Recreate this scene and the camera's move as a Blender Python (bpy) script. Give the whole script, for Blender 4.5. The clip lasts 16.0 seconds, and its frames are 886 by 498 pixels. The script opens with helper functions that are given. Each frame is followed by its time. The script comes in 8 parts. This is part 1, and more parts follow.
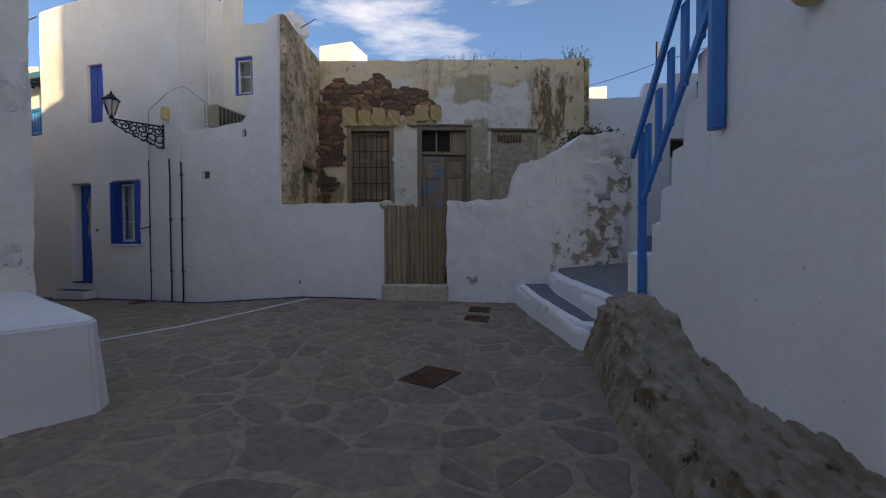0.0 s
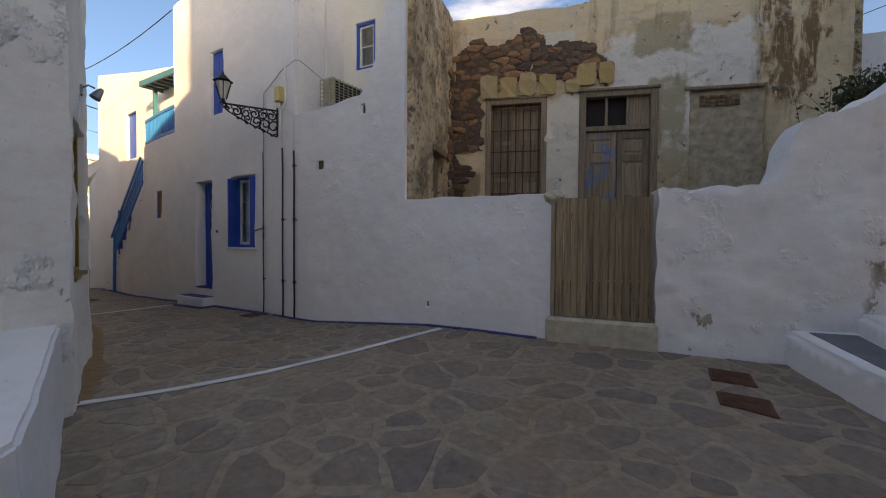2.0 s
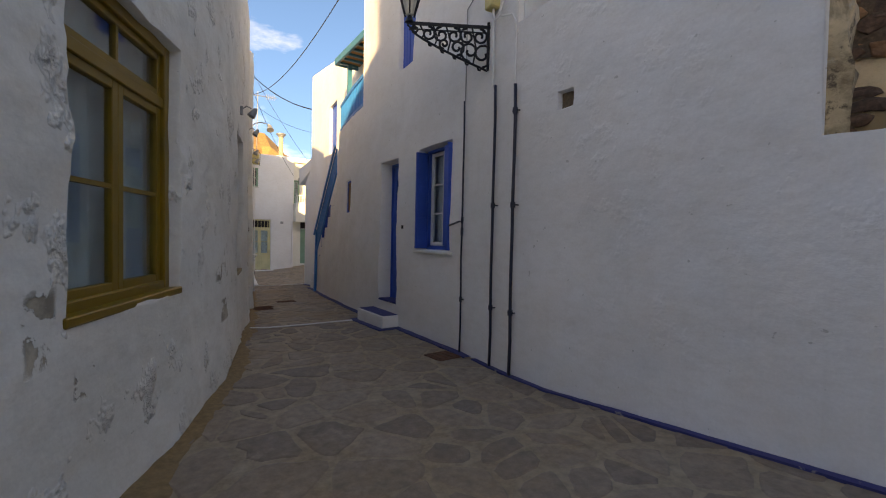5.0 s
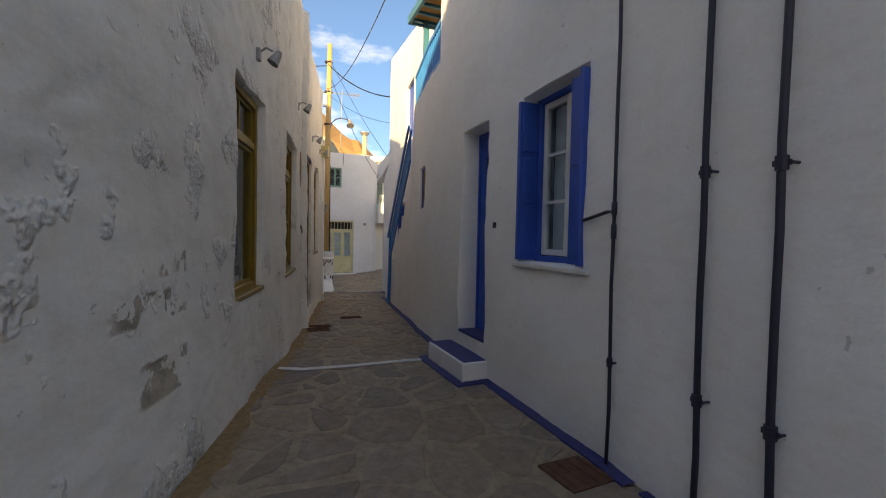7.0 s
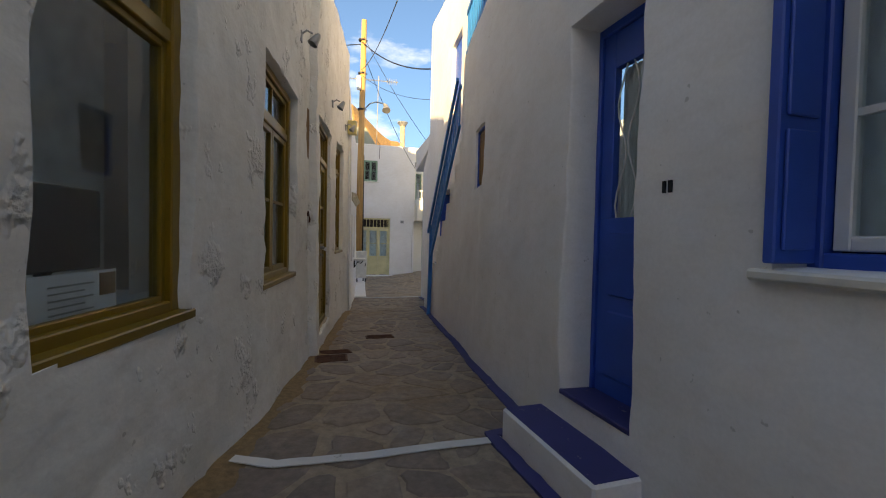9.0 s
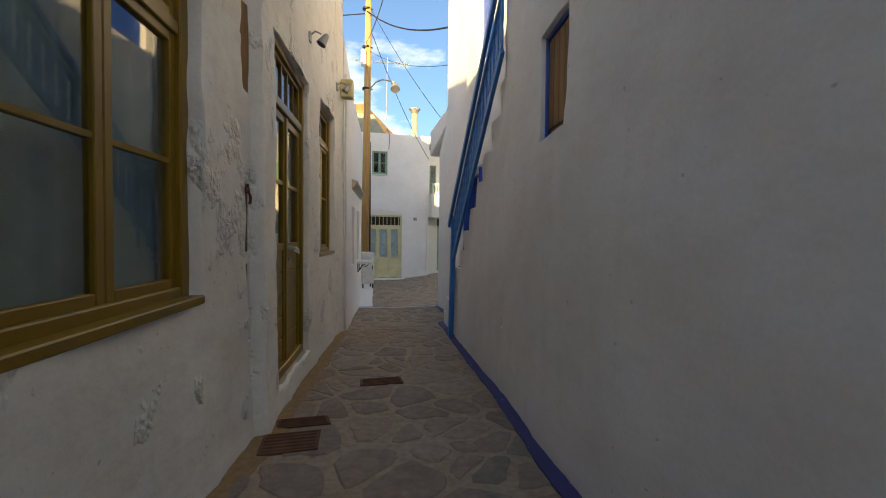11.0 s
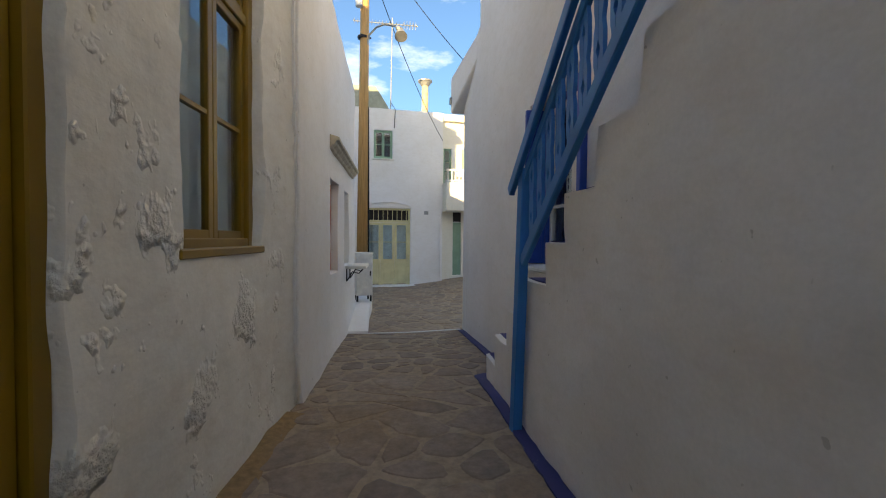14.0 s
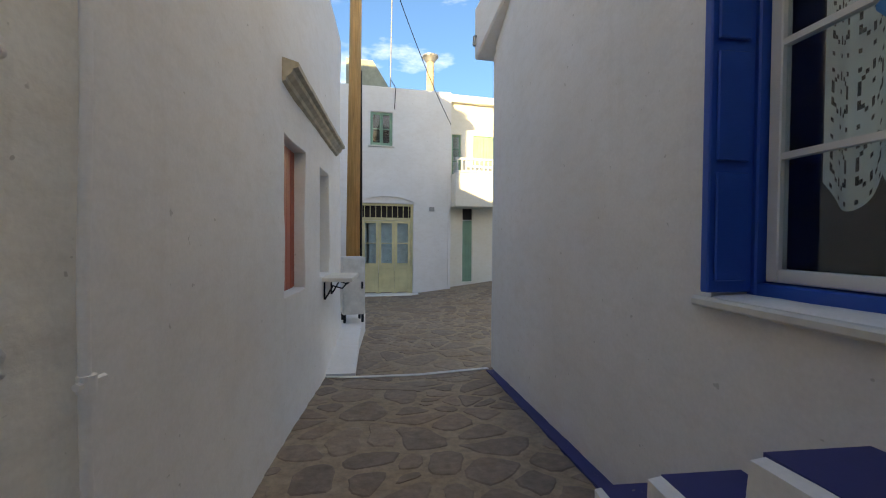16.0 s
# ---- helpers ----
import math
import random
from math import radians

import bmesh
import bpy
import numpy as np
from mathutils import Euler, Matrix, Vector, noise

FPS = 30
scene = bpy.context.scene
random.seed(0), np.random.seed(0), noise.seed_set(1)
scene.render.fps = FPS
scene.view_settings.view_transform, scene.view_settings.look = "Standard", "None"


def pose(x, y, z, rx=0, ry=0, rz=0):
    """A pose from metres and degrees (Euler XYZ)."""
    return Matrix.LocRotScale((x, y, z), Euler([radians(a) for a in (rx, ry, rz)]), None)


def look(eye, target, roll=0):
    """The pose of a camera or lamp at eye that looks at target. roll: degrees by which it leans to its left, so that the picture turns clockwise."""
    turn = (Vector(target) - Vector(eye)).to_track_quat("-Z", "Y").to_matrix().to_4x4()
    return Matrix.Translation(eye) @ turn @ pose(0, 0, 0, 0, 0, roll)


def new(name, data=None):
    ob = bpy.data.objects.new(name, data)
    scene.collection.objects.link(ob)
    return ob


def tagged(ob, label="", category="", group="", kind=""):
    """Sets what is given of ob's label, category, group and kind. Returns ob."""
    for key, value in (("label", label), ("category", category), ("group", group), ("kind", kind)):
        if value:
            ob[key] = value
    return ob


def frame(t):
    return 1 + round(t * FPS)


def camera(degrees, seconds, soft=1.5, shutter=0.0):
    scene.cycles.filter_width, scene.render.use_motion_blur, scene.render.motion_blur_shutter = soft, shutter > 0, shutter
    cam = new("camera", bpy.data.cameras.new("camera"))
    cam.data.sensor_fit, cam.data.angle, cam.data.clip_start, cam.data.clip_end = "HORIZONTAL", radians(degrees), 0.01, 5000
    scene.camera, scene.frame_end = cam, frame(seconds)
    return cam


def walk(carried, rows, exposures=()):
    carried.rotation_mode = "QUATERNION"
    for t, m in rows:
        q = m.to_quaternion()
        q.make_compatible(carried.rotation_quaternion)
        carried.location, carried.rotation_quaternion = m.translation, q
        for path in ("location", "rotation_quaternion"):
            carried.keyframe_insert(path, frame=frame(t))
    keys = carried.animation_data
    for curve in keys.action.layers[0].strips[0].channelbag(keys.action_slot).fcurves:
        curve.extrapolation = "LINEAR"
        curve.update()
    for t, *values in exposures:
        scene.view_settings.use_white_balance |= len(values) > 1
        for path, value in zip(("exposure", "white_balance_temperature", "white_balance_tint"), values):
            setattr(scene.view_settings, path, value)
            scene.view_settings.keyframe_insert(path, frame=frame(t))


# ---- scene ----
cam = camera(93.0, 16.0, 1.1)
PATH = [
    (0, (0.326, -0.143, 1.206), (-0.146, 1.490, 1.165), -0.2),
    (0.5, (0.028, 0.399, 1.245), (-0.524, 2.007, 1.202), -0.2),
    (1, (-0.250, 0.869, 1.272), (-0.909, 2.434, 1.229), 0.0),
    (1.5, (-0.669, 1.313, 1.311), (-1.448, 2.824, 1.266), 0.2),
    (2, (-1.071, 1.670, 1.311), (-1.967, 3.114, 1.267), 0.4),
    (2.5, (-1.476, 2.041, 1.344), (-2.501, 3.396, 1.293), 0.5),
    (3, (-1.856, 2.332, 1.350), (-2.954, 3.629, 1.299), 0.6),
    (3.5, (-2.286, 2.675, 1.329), (-3.500, 3.863, 1.283), 0.7),
    (4, (-2.729, 2.918, 1.329), (-4.016, 4.028, 1.282), 0.7),
    (4.5, (-3.203, 3.200, 1.289), (-4.551, 4.234, 1.245), 0.8),
    (4.7, (-3.378, 3.280, 1.283), (-4.757, 4.272, 1.237), 1.0),
    (6.8, (-5.307, 4.239, 1.273), (-6.875, 4.897, 1.227), 1.1),
    (7, (-5.475, 4.309, 1.291), (-7.055, 4.933, 1.243), 1.2),
    (7.5, (-5.960, 4.433, 1.265), (-7.562, 4.997, 1.218), 1.4),
    (8, (-6.404, 4.550, 1.237), (-8.012, 5.098, 1.191), 1.3),
    (8.5, (-6.889, 4.666, 1.198), (-8.516, 5.158, 1.152), 1.4),
    (9, (-7.369, 4.757, 1.185), (-9.001, 5.235, 1.138), 1.3),
    (9.2, (-7.557, 4.804, 1.168), (-9.190, 5.275, 1.123), 1.3),
    (11.3, (-9.593, 5.194, 1.108), (-11.240, 5.617, 1.059), 0.6),
    (11.5, (-9.806, 5.232, 1.093), (-11.452, 5.656, 1.046), 0.6),
    (12, (-10.318, 5.326, 1.077), (-11.967, 5.737, 1.031), 0.7),
    (12.5, (-10.792, 5.380, 1.051), (-12.443, 5.784, 1.006), 0.6),
    (13, (-11.294, 5.469, 1.049), (-12.945, 5.871, 1.004), 0.5),
    (13.5, (-11.775, 5.545, 1.002), (-13.428, 5.937, 0.960), 0.3),
    (14, (-12.276, 5.608, 0.980), (-13.930, 5.999, 0.938), 0.4),
    (14.5, (-12.764, 5.676, 0.985), (-14.419, 6.062, 0.944), 0.3),
    (15, (-13.297, 5.725, 0.978), (-14.951, 6.114, 0.942), 0.1),
    (15.5, (-13.771, 5.805, 0.959), (-15.426, 6.192, 0.926), 0.2),
    (16, (-14.33, 5.864, 0.955), (-15.984, 6.252, 0.919), 0.4),
]
EXPOSURES = [(0.0, 2.4, 9100, 12), (1.0, 2.5, 10100, 13), (3.0, 2.8, 11000, 14), (8.0, 2.83, 10500, 9), (12.0, 3.02, 9900, 5), (16.0, 3.03, 8900, 3)]
walk(cam, [(t, look(eye, target, roll)) for t, eye, target, roll in PATH], EXPOSURES)

# ---- world, sun, exposure ----
SUN_AZ, SUN_EL = math.atan2(-0.55, 1.0), radians(11.0)
world = bpy.data.worlds.new("world")
scene.world = world
world.use_nodes = True
wn, wl = world.node_tree.nodes, world.node_tree.links
wn.clear()
w_out = wn.new("ShaderNodeOutputWorld")
w_bg = wn.new("ShaderNodeBackground")
w_sky = wn.new("ShaderNodeTexSky")
w_sky.sky_type, w_sky.sun_disc = "NISHITA", False
w_sky.sun_elevation, w_sky.sun_rotation = SUN_EL, math.pi / 2 - SUN_AZ
w_sky.air_density, w_sky.dust_density, w_sky.ozone_density = 1.0, 4.0, 2.0
w_tc = wn.new("ShaderNodeTexCoord")
w_map = wn.new("ShaderNodeMapping")
w_lift = wn.new("ShaderNodeMapping")
w_lift.inputs["Location"].default_value = (0, 0, 0.28)
wl.new(w_tc.outputs["Generated"], w_lift.inputs["Vector"])
wl.new(w_lift.outputs["Vector"], w_sky.inputs["Vector"])
w_map.inputs["Scale"].default_value = (1.0, 1.6, 4.5)
w_noise = wn.new("ShaderNodeTexNoise")
w_noise.inputs["Scale"].default_value, w_noise.inputs["Detail"].default_value = 1.25, 7.0
w_map.inputs["Location"].default_value = (5.3, 2.2, 0.9)
w_noise.inputs["Roughness"].default_value = 0.62
w_ramp = wn.new("ShaderNodeValToRGB")
w_ramp.color_ramp.elements[0].position, w_ramp.color_ramp.elements[1].position = 0.54, 0.86
w_ramp.color_ramp.elements[1].color = (0.5, 0.5, 0.5, 1)
w_mix = wn.new("ShaderNodeMix")
w_mix.data_type = "RGBA"
w_mix.inputs["B"].default_value = (6.8, 6.6, 6.6, 1)
wl.new(w_tc.outputs["Generated"], w_map.inputs["Vector"])
wl.new(w_map.outputs["Vector"], w_noise.inputs["Vector"])
wl.new(w_noise.outputs["Fac"], w_ramp.inputs["Fac"])
wl.new(w_ramp.outputs["Color"], w_mix.inputs["Factor"])
w_hsv = wn.new("ShaderNodeHueSaturation")
w_hsv.inputs["Saturation"].default_value, w_hsv.inputs["Hue"].default_value = 1.26, 0.512
wl.new(w_sky.outputs["Color"], w_hsv.inputs["Color"])
wl.new(w_hsv.outputs["Color"], w_mix.inputs["A"])
wl.new(w_mix.outputs["Result"], w_bg.inputs["Color"])
w_bg.inputs["Strength"].default_value = 0.10
wl.new(w_bg.outputs["Background"], w_out.inputs["Surface"])
sun_data = bpy.data.lights.new("sun", "SUN")
sun_data.energy, sun_data.angle, sun_data.color = 2.0, radians(0.6), (1.0, 0.82, 0.57)
sun = new("sun", sun_data)
sun.matrix_world = look((0, 0, 30), (-math.cos(SUN_AZ), -math.sin(SUN_AZ), 30 - math.tan(SUN_EL)))


# ---- materials ----
def material(name, build):
    m = bpy.data.materials.new(name)
    m.use_nodes = True
    nt = m.node_tree
    bsdf = nt.nodes["Principled BSDF"]
    build(nt, bsdf)
    return m


def node(nt, kind, **values):
    n = nt.nodes.new(kind)
    for key, value in values.items():
        n.inputs[key.replace("_", " ")].default_value = value
    return n


def coords(nt, scale=(1, 1, 1)):
    tc = nt.nodes.new("ShaderNodeTexCoord")
    mp = nt.nodes.new("ShaderNodeMapping")
    mp.inputs["Scale"].default_value = scale
    nt.links.new(tc.outputs["Object"], mp.inputs["Vector"])
    return mp.outputs["Vector"]


def noise_fac(nt, vec, scale, detail=6.0, rough=0.55, distort=0.0):
    n = node(nt, "ShaderNodeTexNoise", Scale=scale, Detail=detail, Roughness=rough, Distortion=distort)
    nt.links.new(vec, n.inputs["Vector"])
    return n.outputs["Fac"]


def ramp(nt, fac, lo, hi, c0=(0, 0, 0, 1), c1=(1, 1, 1, 1)):
    r = nt.nodes.new("ShaderNodeValToRGB")
    r.color_ramp.elements[0].position, r.color_ramp.elements[1].position = lo, hi
    r.color_ramp.elements[0].color, r.color_ramp.elements[1].color = c0, c1
    nt.links.new(fac, r.inputs["Fac"])
    return r.outputs["Color"]


def mixed(nt, fac, a, b, mode="MIX"):
    m = nt.nodes.new("ShaderNodeMix")
    m.data_type, m.blend_type = "RGBA", mode
    if isinstance(fac, float):
        m.inputs["Factor"].default_value = fac
    else:
        nt.links.new(fac, m.inputs["Factor"])
    for key, value in (("A", a), ("B", b)):
        if isinstance(value, tuple):
            m.inputs[key].default_value = (*value[:3], 1)
        else:
            nt.links.new(value, m.inputs[key])
    return m.outputs["Result"]


def times(nt, a, b):
    m = nt.nodes.new("ShaderNodeMath")
    m.operation = "MULTIPLY"
    for i, v in enumerate((a, b)):
        if isinstance(v, float):
            m.inputs[i].default_value = v
        else:
            nt.links.new(v, m.inputs[i])
    return m.outputs[0]


def bumped(nt, bsdf, fac, strength, distance, before=None):
    b = nt.nodes.new("ShaderNodeBump")
    b.inputs["Strength"].default_value, b.inputs["Distance"].default_value = strength, distance
    nt.links.new(fac, b.inputs["Height"])
    if before is not None:
        nt.links.new(before, b.inputs["Normal"])
    nt.links.new(b.outputs["Normal"], bsdf.inputs["Normal"])
    return b.outputs["Normal"]


def blob(nt, box2, ragged=0.35, scale=2.2, edge=0.12):
    """A ragged patch over x0..x1 and z0..z1, 1 inside."""
    x0, x1, z0, z1 = box2
    xyz = nt.nodes.new("ShaderNodeSeparateXYZ")
    v = coords(nt)
    nt.links.new(v, xyz.inputs[0])
    sides = []
    for out, lo, hi in (("X", x0, x1), ("Z", z0, z1)):
        m = nt.nodes.new("ShaderNodeMath")
        m.operation = "MULTIPLY_ADD"
        m.inputs[1].default_value, m.inputs[2].default_value = 2 / (hi - lo), -(hi + lo) / (hi - lo)
        nt.links.new(xyz.outputs[out], m.inputs[0])
        d = nt.nodes.new("ShaderNodeMath")
        d.operation = "ABSOLUTE"
        nt.links.new(m.outputs[0], d.inputs[0])
        sides.append(d.outputs[0])
    top = nt.nodes.new("ShaderNodeMath")
    top.operation = "SMOOTH_MAX"
    top.inputs[2].default_value = 0.3
    nt.links.new(sides[0], top.inputs[0])
    nt.links.new(sides[1], top.inputs[1])
    add = nt.nodes.new("ShaderNodeMath")
    add.operation = "MULTIPLY_ADD"
    add.inputs[1].default_value = 2.6 * ragged
    nt.links.new(noise_fac(nt, v, scale, 8, 0.66), add.inputs[0])
    nt.links.new(top.outputs[0], add.inputs[2])
    half = 0.5 * (1.0 + 1.3 * ragged)
    halve = times(nt, add.outputs[0], 0.5)
    return ramp(nt, halve, half - edge, half, (1, 1, 1, 1), (0, 0, 0, 1))


def plaster(name, base, dirt, coarse=0.5, flake=0.0, patch=None, scab=0.0, bare=()):
    """Limewashed plaster: brushed relief, faint stains, scabbed and flaked spots."""
    def build(nt, bsdf):
        v = coords(nt)
        big = noise_fac(nt, v, 0.9, 5)
        col = mixed(nt, ramp(nt, big, 0.35, 0.75), base, tuple(0.6 * a + 0.4 * b for a, b in zip(base, dirt)))
        streak = noise_fac(nt, coords(nt, (5, 5, 0.5)), 1.6, 6)
        col = mixed(nt, times(nt, ramp(nt, streak, 0.6, 0.85), 0.3), col, dirt)
        brush = noise_fac(nt, coords(nt, (1, 1, 2.2)), 7.0, 5, 0.6)
        col = mixed(nt, times(nt, ramp(nt, brush, 0.45, 0.75), 0.26), col, dirt)
        fine = ramp(nt, noise_fac(nt, v, 60.0, 5, 0.65), 0.3, 0.7, (0.95, 0.95, 0.95, 1), (1.03, 1.03, 1.03, 1))
        col = mixed(nt, 1.0, col, fine, "MULTIPLY")
        pock = ramp(nt, noise_fac(nt, v, 21.0, 2, 0.5), 0.735, 0.76)
        col = mixed(nt, times(nt, pock, 0.45), col, tuple(0.5 * c for c in dirt))
        f = None
        if flake:
            f = ramp(nt, noise_fac(nt, v, 2.3, 9, 0.68, 0.4), 0.71 - 0.17 * flake, 0.735 - 0.17 * flake)
        for spot_box in bare:
            g = times(nt, blob(nt, spot_box, 0.4, 3.0, 0.1), ramp(nt, noise_fac(nt, v, 4.5, 8, 0.66, 0.3), 0.50, 0.515))
            f = g if f is None else mixed(nt, 1.0, f, g, "LIGHTEN")
        if f is not None:
            ground = mixed(nt, ramp(nt, noise_fac(nt, v, 6.0, 8, 0.65), 0.4, 0.6), patch or (0.36, 0.31, 0.24), tuple(0.45 * c for c in (patch or (0.36, 0.31, 0.24))))
            col = mixed(nt, times(nt, f, 0.9), col, ground)
        if scab:
            mask = ramp(nt, noise_fac(nt, coords(nt, (1, 1, 0.8)), 3.4, 4, 0.6), 0.585, 0.67)
            crumbs = noise_fac(nt, v, 30.0, 5, 0.55)
            col = mixed(nt, times(nt, mask, 0.03 * scab), col, dirt)
            deep = times(nt, ramp(nt, noise_fac(nt, v, 40.0, 3, 0.5), 0.72, 0.75), mask)
            col = mixed(nt, times(nt, deep, 0.75), col, (0.16, 0.13, 0.09))
        nt.links.new(col, bsdf.inputs["Base Color"])
        bsdf.inputs["Roughness"].default_value = 0.88
        n = bumped(nt, bsdf, noise_fac(nt, v, 5.0, 7, 0.5), 0.3 * coarse, 0.03)
        n = bumped(nt, bsdf, noise_fac(nt, coords(nt, (1, 1, 1.6)), 26.0, 4, 0.5), 0.12 * coarse, 0.008, n)
        if scab:
            n = bumped(nt, bsdf, times(nt, mask, crumbs), 0.85 * scab, 0.035, n)
        if f is not None:
            bumped(nt, bsdf, f, 0.6, -0.015, n)
    return material(name, build)


def painted(name, base, worn=(0.3, 0.26, 0.2), wear=0.3, rough=0.45, grain=(3, 3, 40)):
    """Painted wood or metal with faint brush marks and chipped spots."""
    def build(nt, bsdf):
        v = coords(nt)
        col = mixed(nt, ramp(nt, noise_fac(nt, v, 3.0, 4), 0.3, 0.75), base, tuple(0.75 * c for c in base))
        chips = ramp(nt, noise_fac(nt, v, 11.0, 8, 0.7), 0.70 - 0.1 * wear, 0.73 - 0.1 * wear)
        col = mixed(nt, times(nt, chips, 0.8 * min(1.0, wear * 2)), col, worn)
        nt.links.new(col, bsdf.inputs["Base Color"])
        bsdf.inputs["Roughness"].default_value = rough
        bumped(nt, bsdf, noise_fac(nt, coords(nt, grain), 6.0, 5), 0.15, 0.004)
    return material(name, build)


def timber(name, light, dark, along="z", paint=None, rough=0.75):
    """Bare weathered wood with long grain; paint: the colour of what paint is left."""
    def build(nt, bsdf):
        scale = {"z": (26, 26, 1.3), "x": (1.3, 26, 26), "y": (26, 1.3, 26)}[along]
        g = noise_fac(nt, coords(nt, scale), 1.4, 7, 0.65, 0.6)
        info = nt.nodes.new("ShaderNodeObjectInfo")
        col = mixed(nt, ramp(nt, g, 0.25, 0.75), dark, light)
        tone = ramp(nt, info.outputs["Random"], 0.0, 1.0, (0.72, 0.72, 0.72, 1), (1.2, 1.2, 1.2, 1))
        col = mixed(nt, 1.0, col, tone, "MULTIPLY")
        if paint:
            p = ramp(nt, noise_fac(nt, coords(nt), 2.6, 7, 0.65), 0.50, 0.58)
            col = mixed(nt, times(nt, p, 0.8), col, paint)
        nt.links.new(col, bsdf.inputs["Base Color"])
        bsdf.inputs["Roughness"].default_value = rough
        bumped(nt, bsdf, g, 0.5, 0.006)
    return material(name, build)


def stone(name, a, b, scale=4.0, rough=0.85, spread=0.35, relief=0.5, spots=None):
    """Stone whose tone differs from piece to piece."""
    def build(nt, bsdf):
        v = coords(nt)
        info = nt.nodes.new("ShaderNodeObjectInfo")
        geo = nt.nodes.new("ShaderNodeNewGeometry")
        add = nt.nodes.new("ShaderNodeMath")
        add.operation = "ADD"
        nt.links.new(info.outputs["Random"], add.inputs[0])
        nt.links.new(geo.outputs["Random Per Island"], add.inputs[1])
        wrap = nt.nodes.new("ShaderNodeMath")
        wrap.operation = "FRACT"
        nt.links.new(add.outputs[0], wrap.inputs[0])
        half = wrap.outputs[0]
        col = mixed(nt, half, a, b)
        col = mixed(nt, times(nt, ramp(nt, noise_fac(nt, v, scale, 7, 0.62), 0.3, 0.72), 0.5), col, tuple(0.5 * (p + q) for p, q in zip(a, b)))
        tone = ramp(nt, noise_fac(nt, v, scale * 4, 6), 0.25, 0.8, (1 - spread, 1 - spread, 1 - spread, 1), (1 + spread, 1 + spread, 1 + spread, 1))
        col = mixed(nt, 1.0, col, tone, "MULTIPLY")
        if spots:
            col = mixed(nt, times(nt, ramp(nt, noise_fac(nt, v, 1.7, 8, 0.7), 0.52, 0.64), 0.7), col, spots)
        nt.links.new(col, bsdf.inputs["Base Color"])
        bsdf.inputs["Roughness"].default_value = rough
        bumped(nt, bsdf, noise_fac(nt, v, scale * 3, 8, 0.65), relief, 0.015)
    return material(name, build)


def plain(name, base, rough=0.5, metal=0.0, vary=0.2):
    def build(nt, bsdf):
        v = coords(nt)
        tone = ramp(nt, noise_fac(nt, v, 9.0, 6), 0.25, 0.8, (1 - vary, 1 - vary, 1 - vary, 1), (1 + vary, 1 + vary, 1 + vary, 1))
        nt.links.new(mixed(nt, 1.0, base, tone, "MULTIPLY"), bsdf.inputs["Base Color"])
        bsdf.inputs["Roughness"].default_value, bsdf.inputs["Metallic"].default_value = rough, metal
        bumped(nt, bsdf, noise_fac(nt, v, 30.0, 5), 0.12, 0.004)
    return material(name, build)


def glass(name, tint=(0.9, 0.95, 0.95)):
    def build(nt, bsdf):
        out = nt.nodes["Material Output"]
        clear = node(nt, "ShaderNodeBsdfTransparent", Color=(*tint, 1))
        gloss = node(nt, "ShaderNodeBsdfGlossy", Roughness=0.02)
        facing = node(nt, "ShaderNodeLayerWeight", Blend=0.35)
        power = nt.nodes.new("ShaderNodeMath")
        power.operation = "POWER"
        power.inputs[1].default_value = 1.7
        nt.links.new(facing.outputs["Facing"], power.inputs[0])
        mix = nt.nodes.new("ShaderNodeMixShader")
        nt.links.new(ramp(nt, power.outputs[0], 0.0, 1.0, (0.05, 0.05, 0.05, 1), (0.38, 0.38, 0.38, 1)), mix.inputs["Fac"])
        nt.links.new(clear.outputs["BSDF"], mix.inputs[1])
        nt.links.new(gloss.outputs["BSDF"], mix.inputs[2])
        nt.links.new(mix.outputs["Shader"], out.inputs["Surface"])
    return material(name, build)


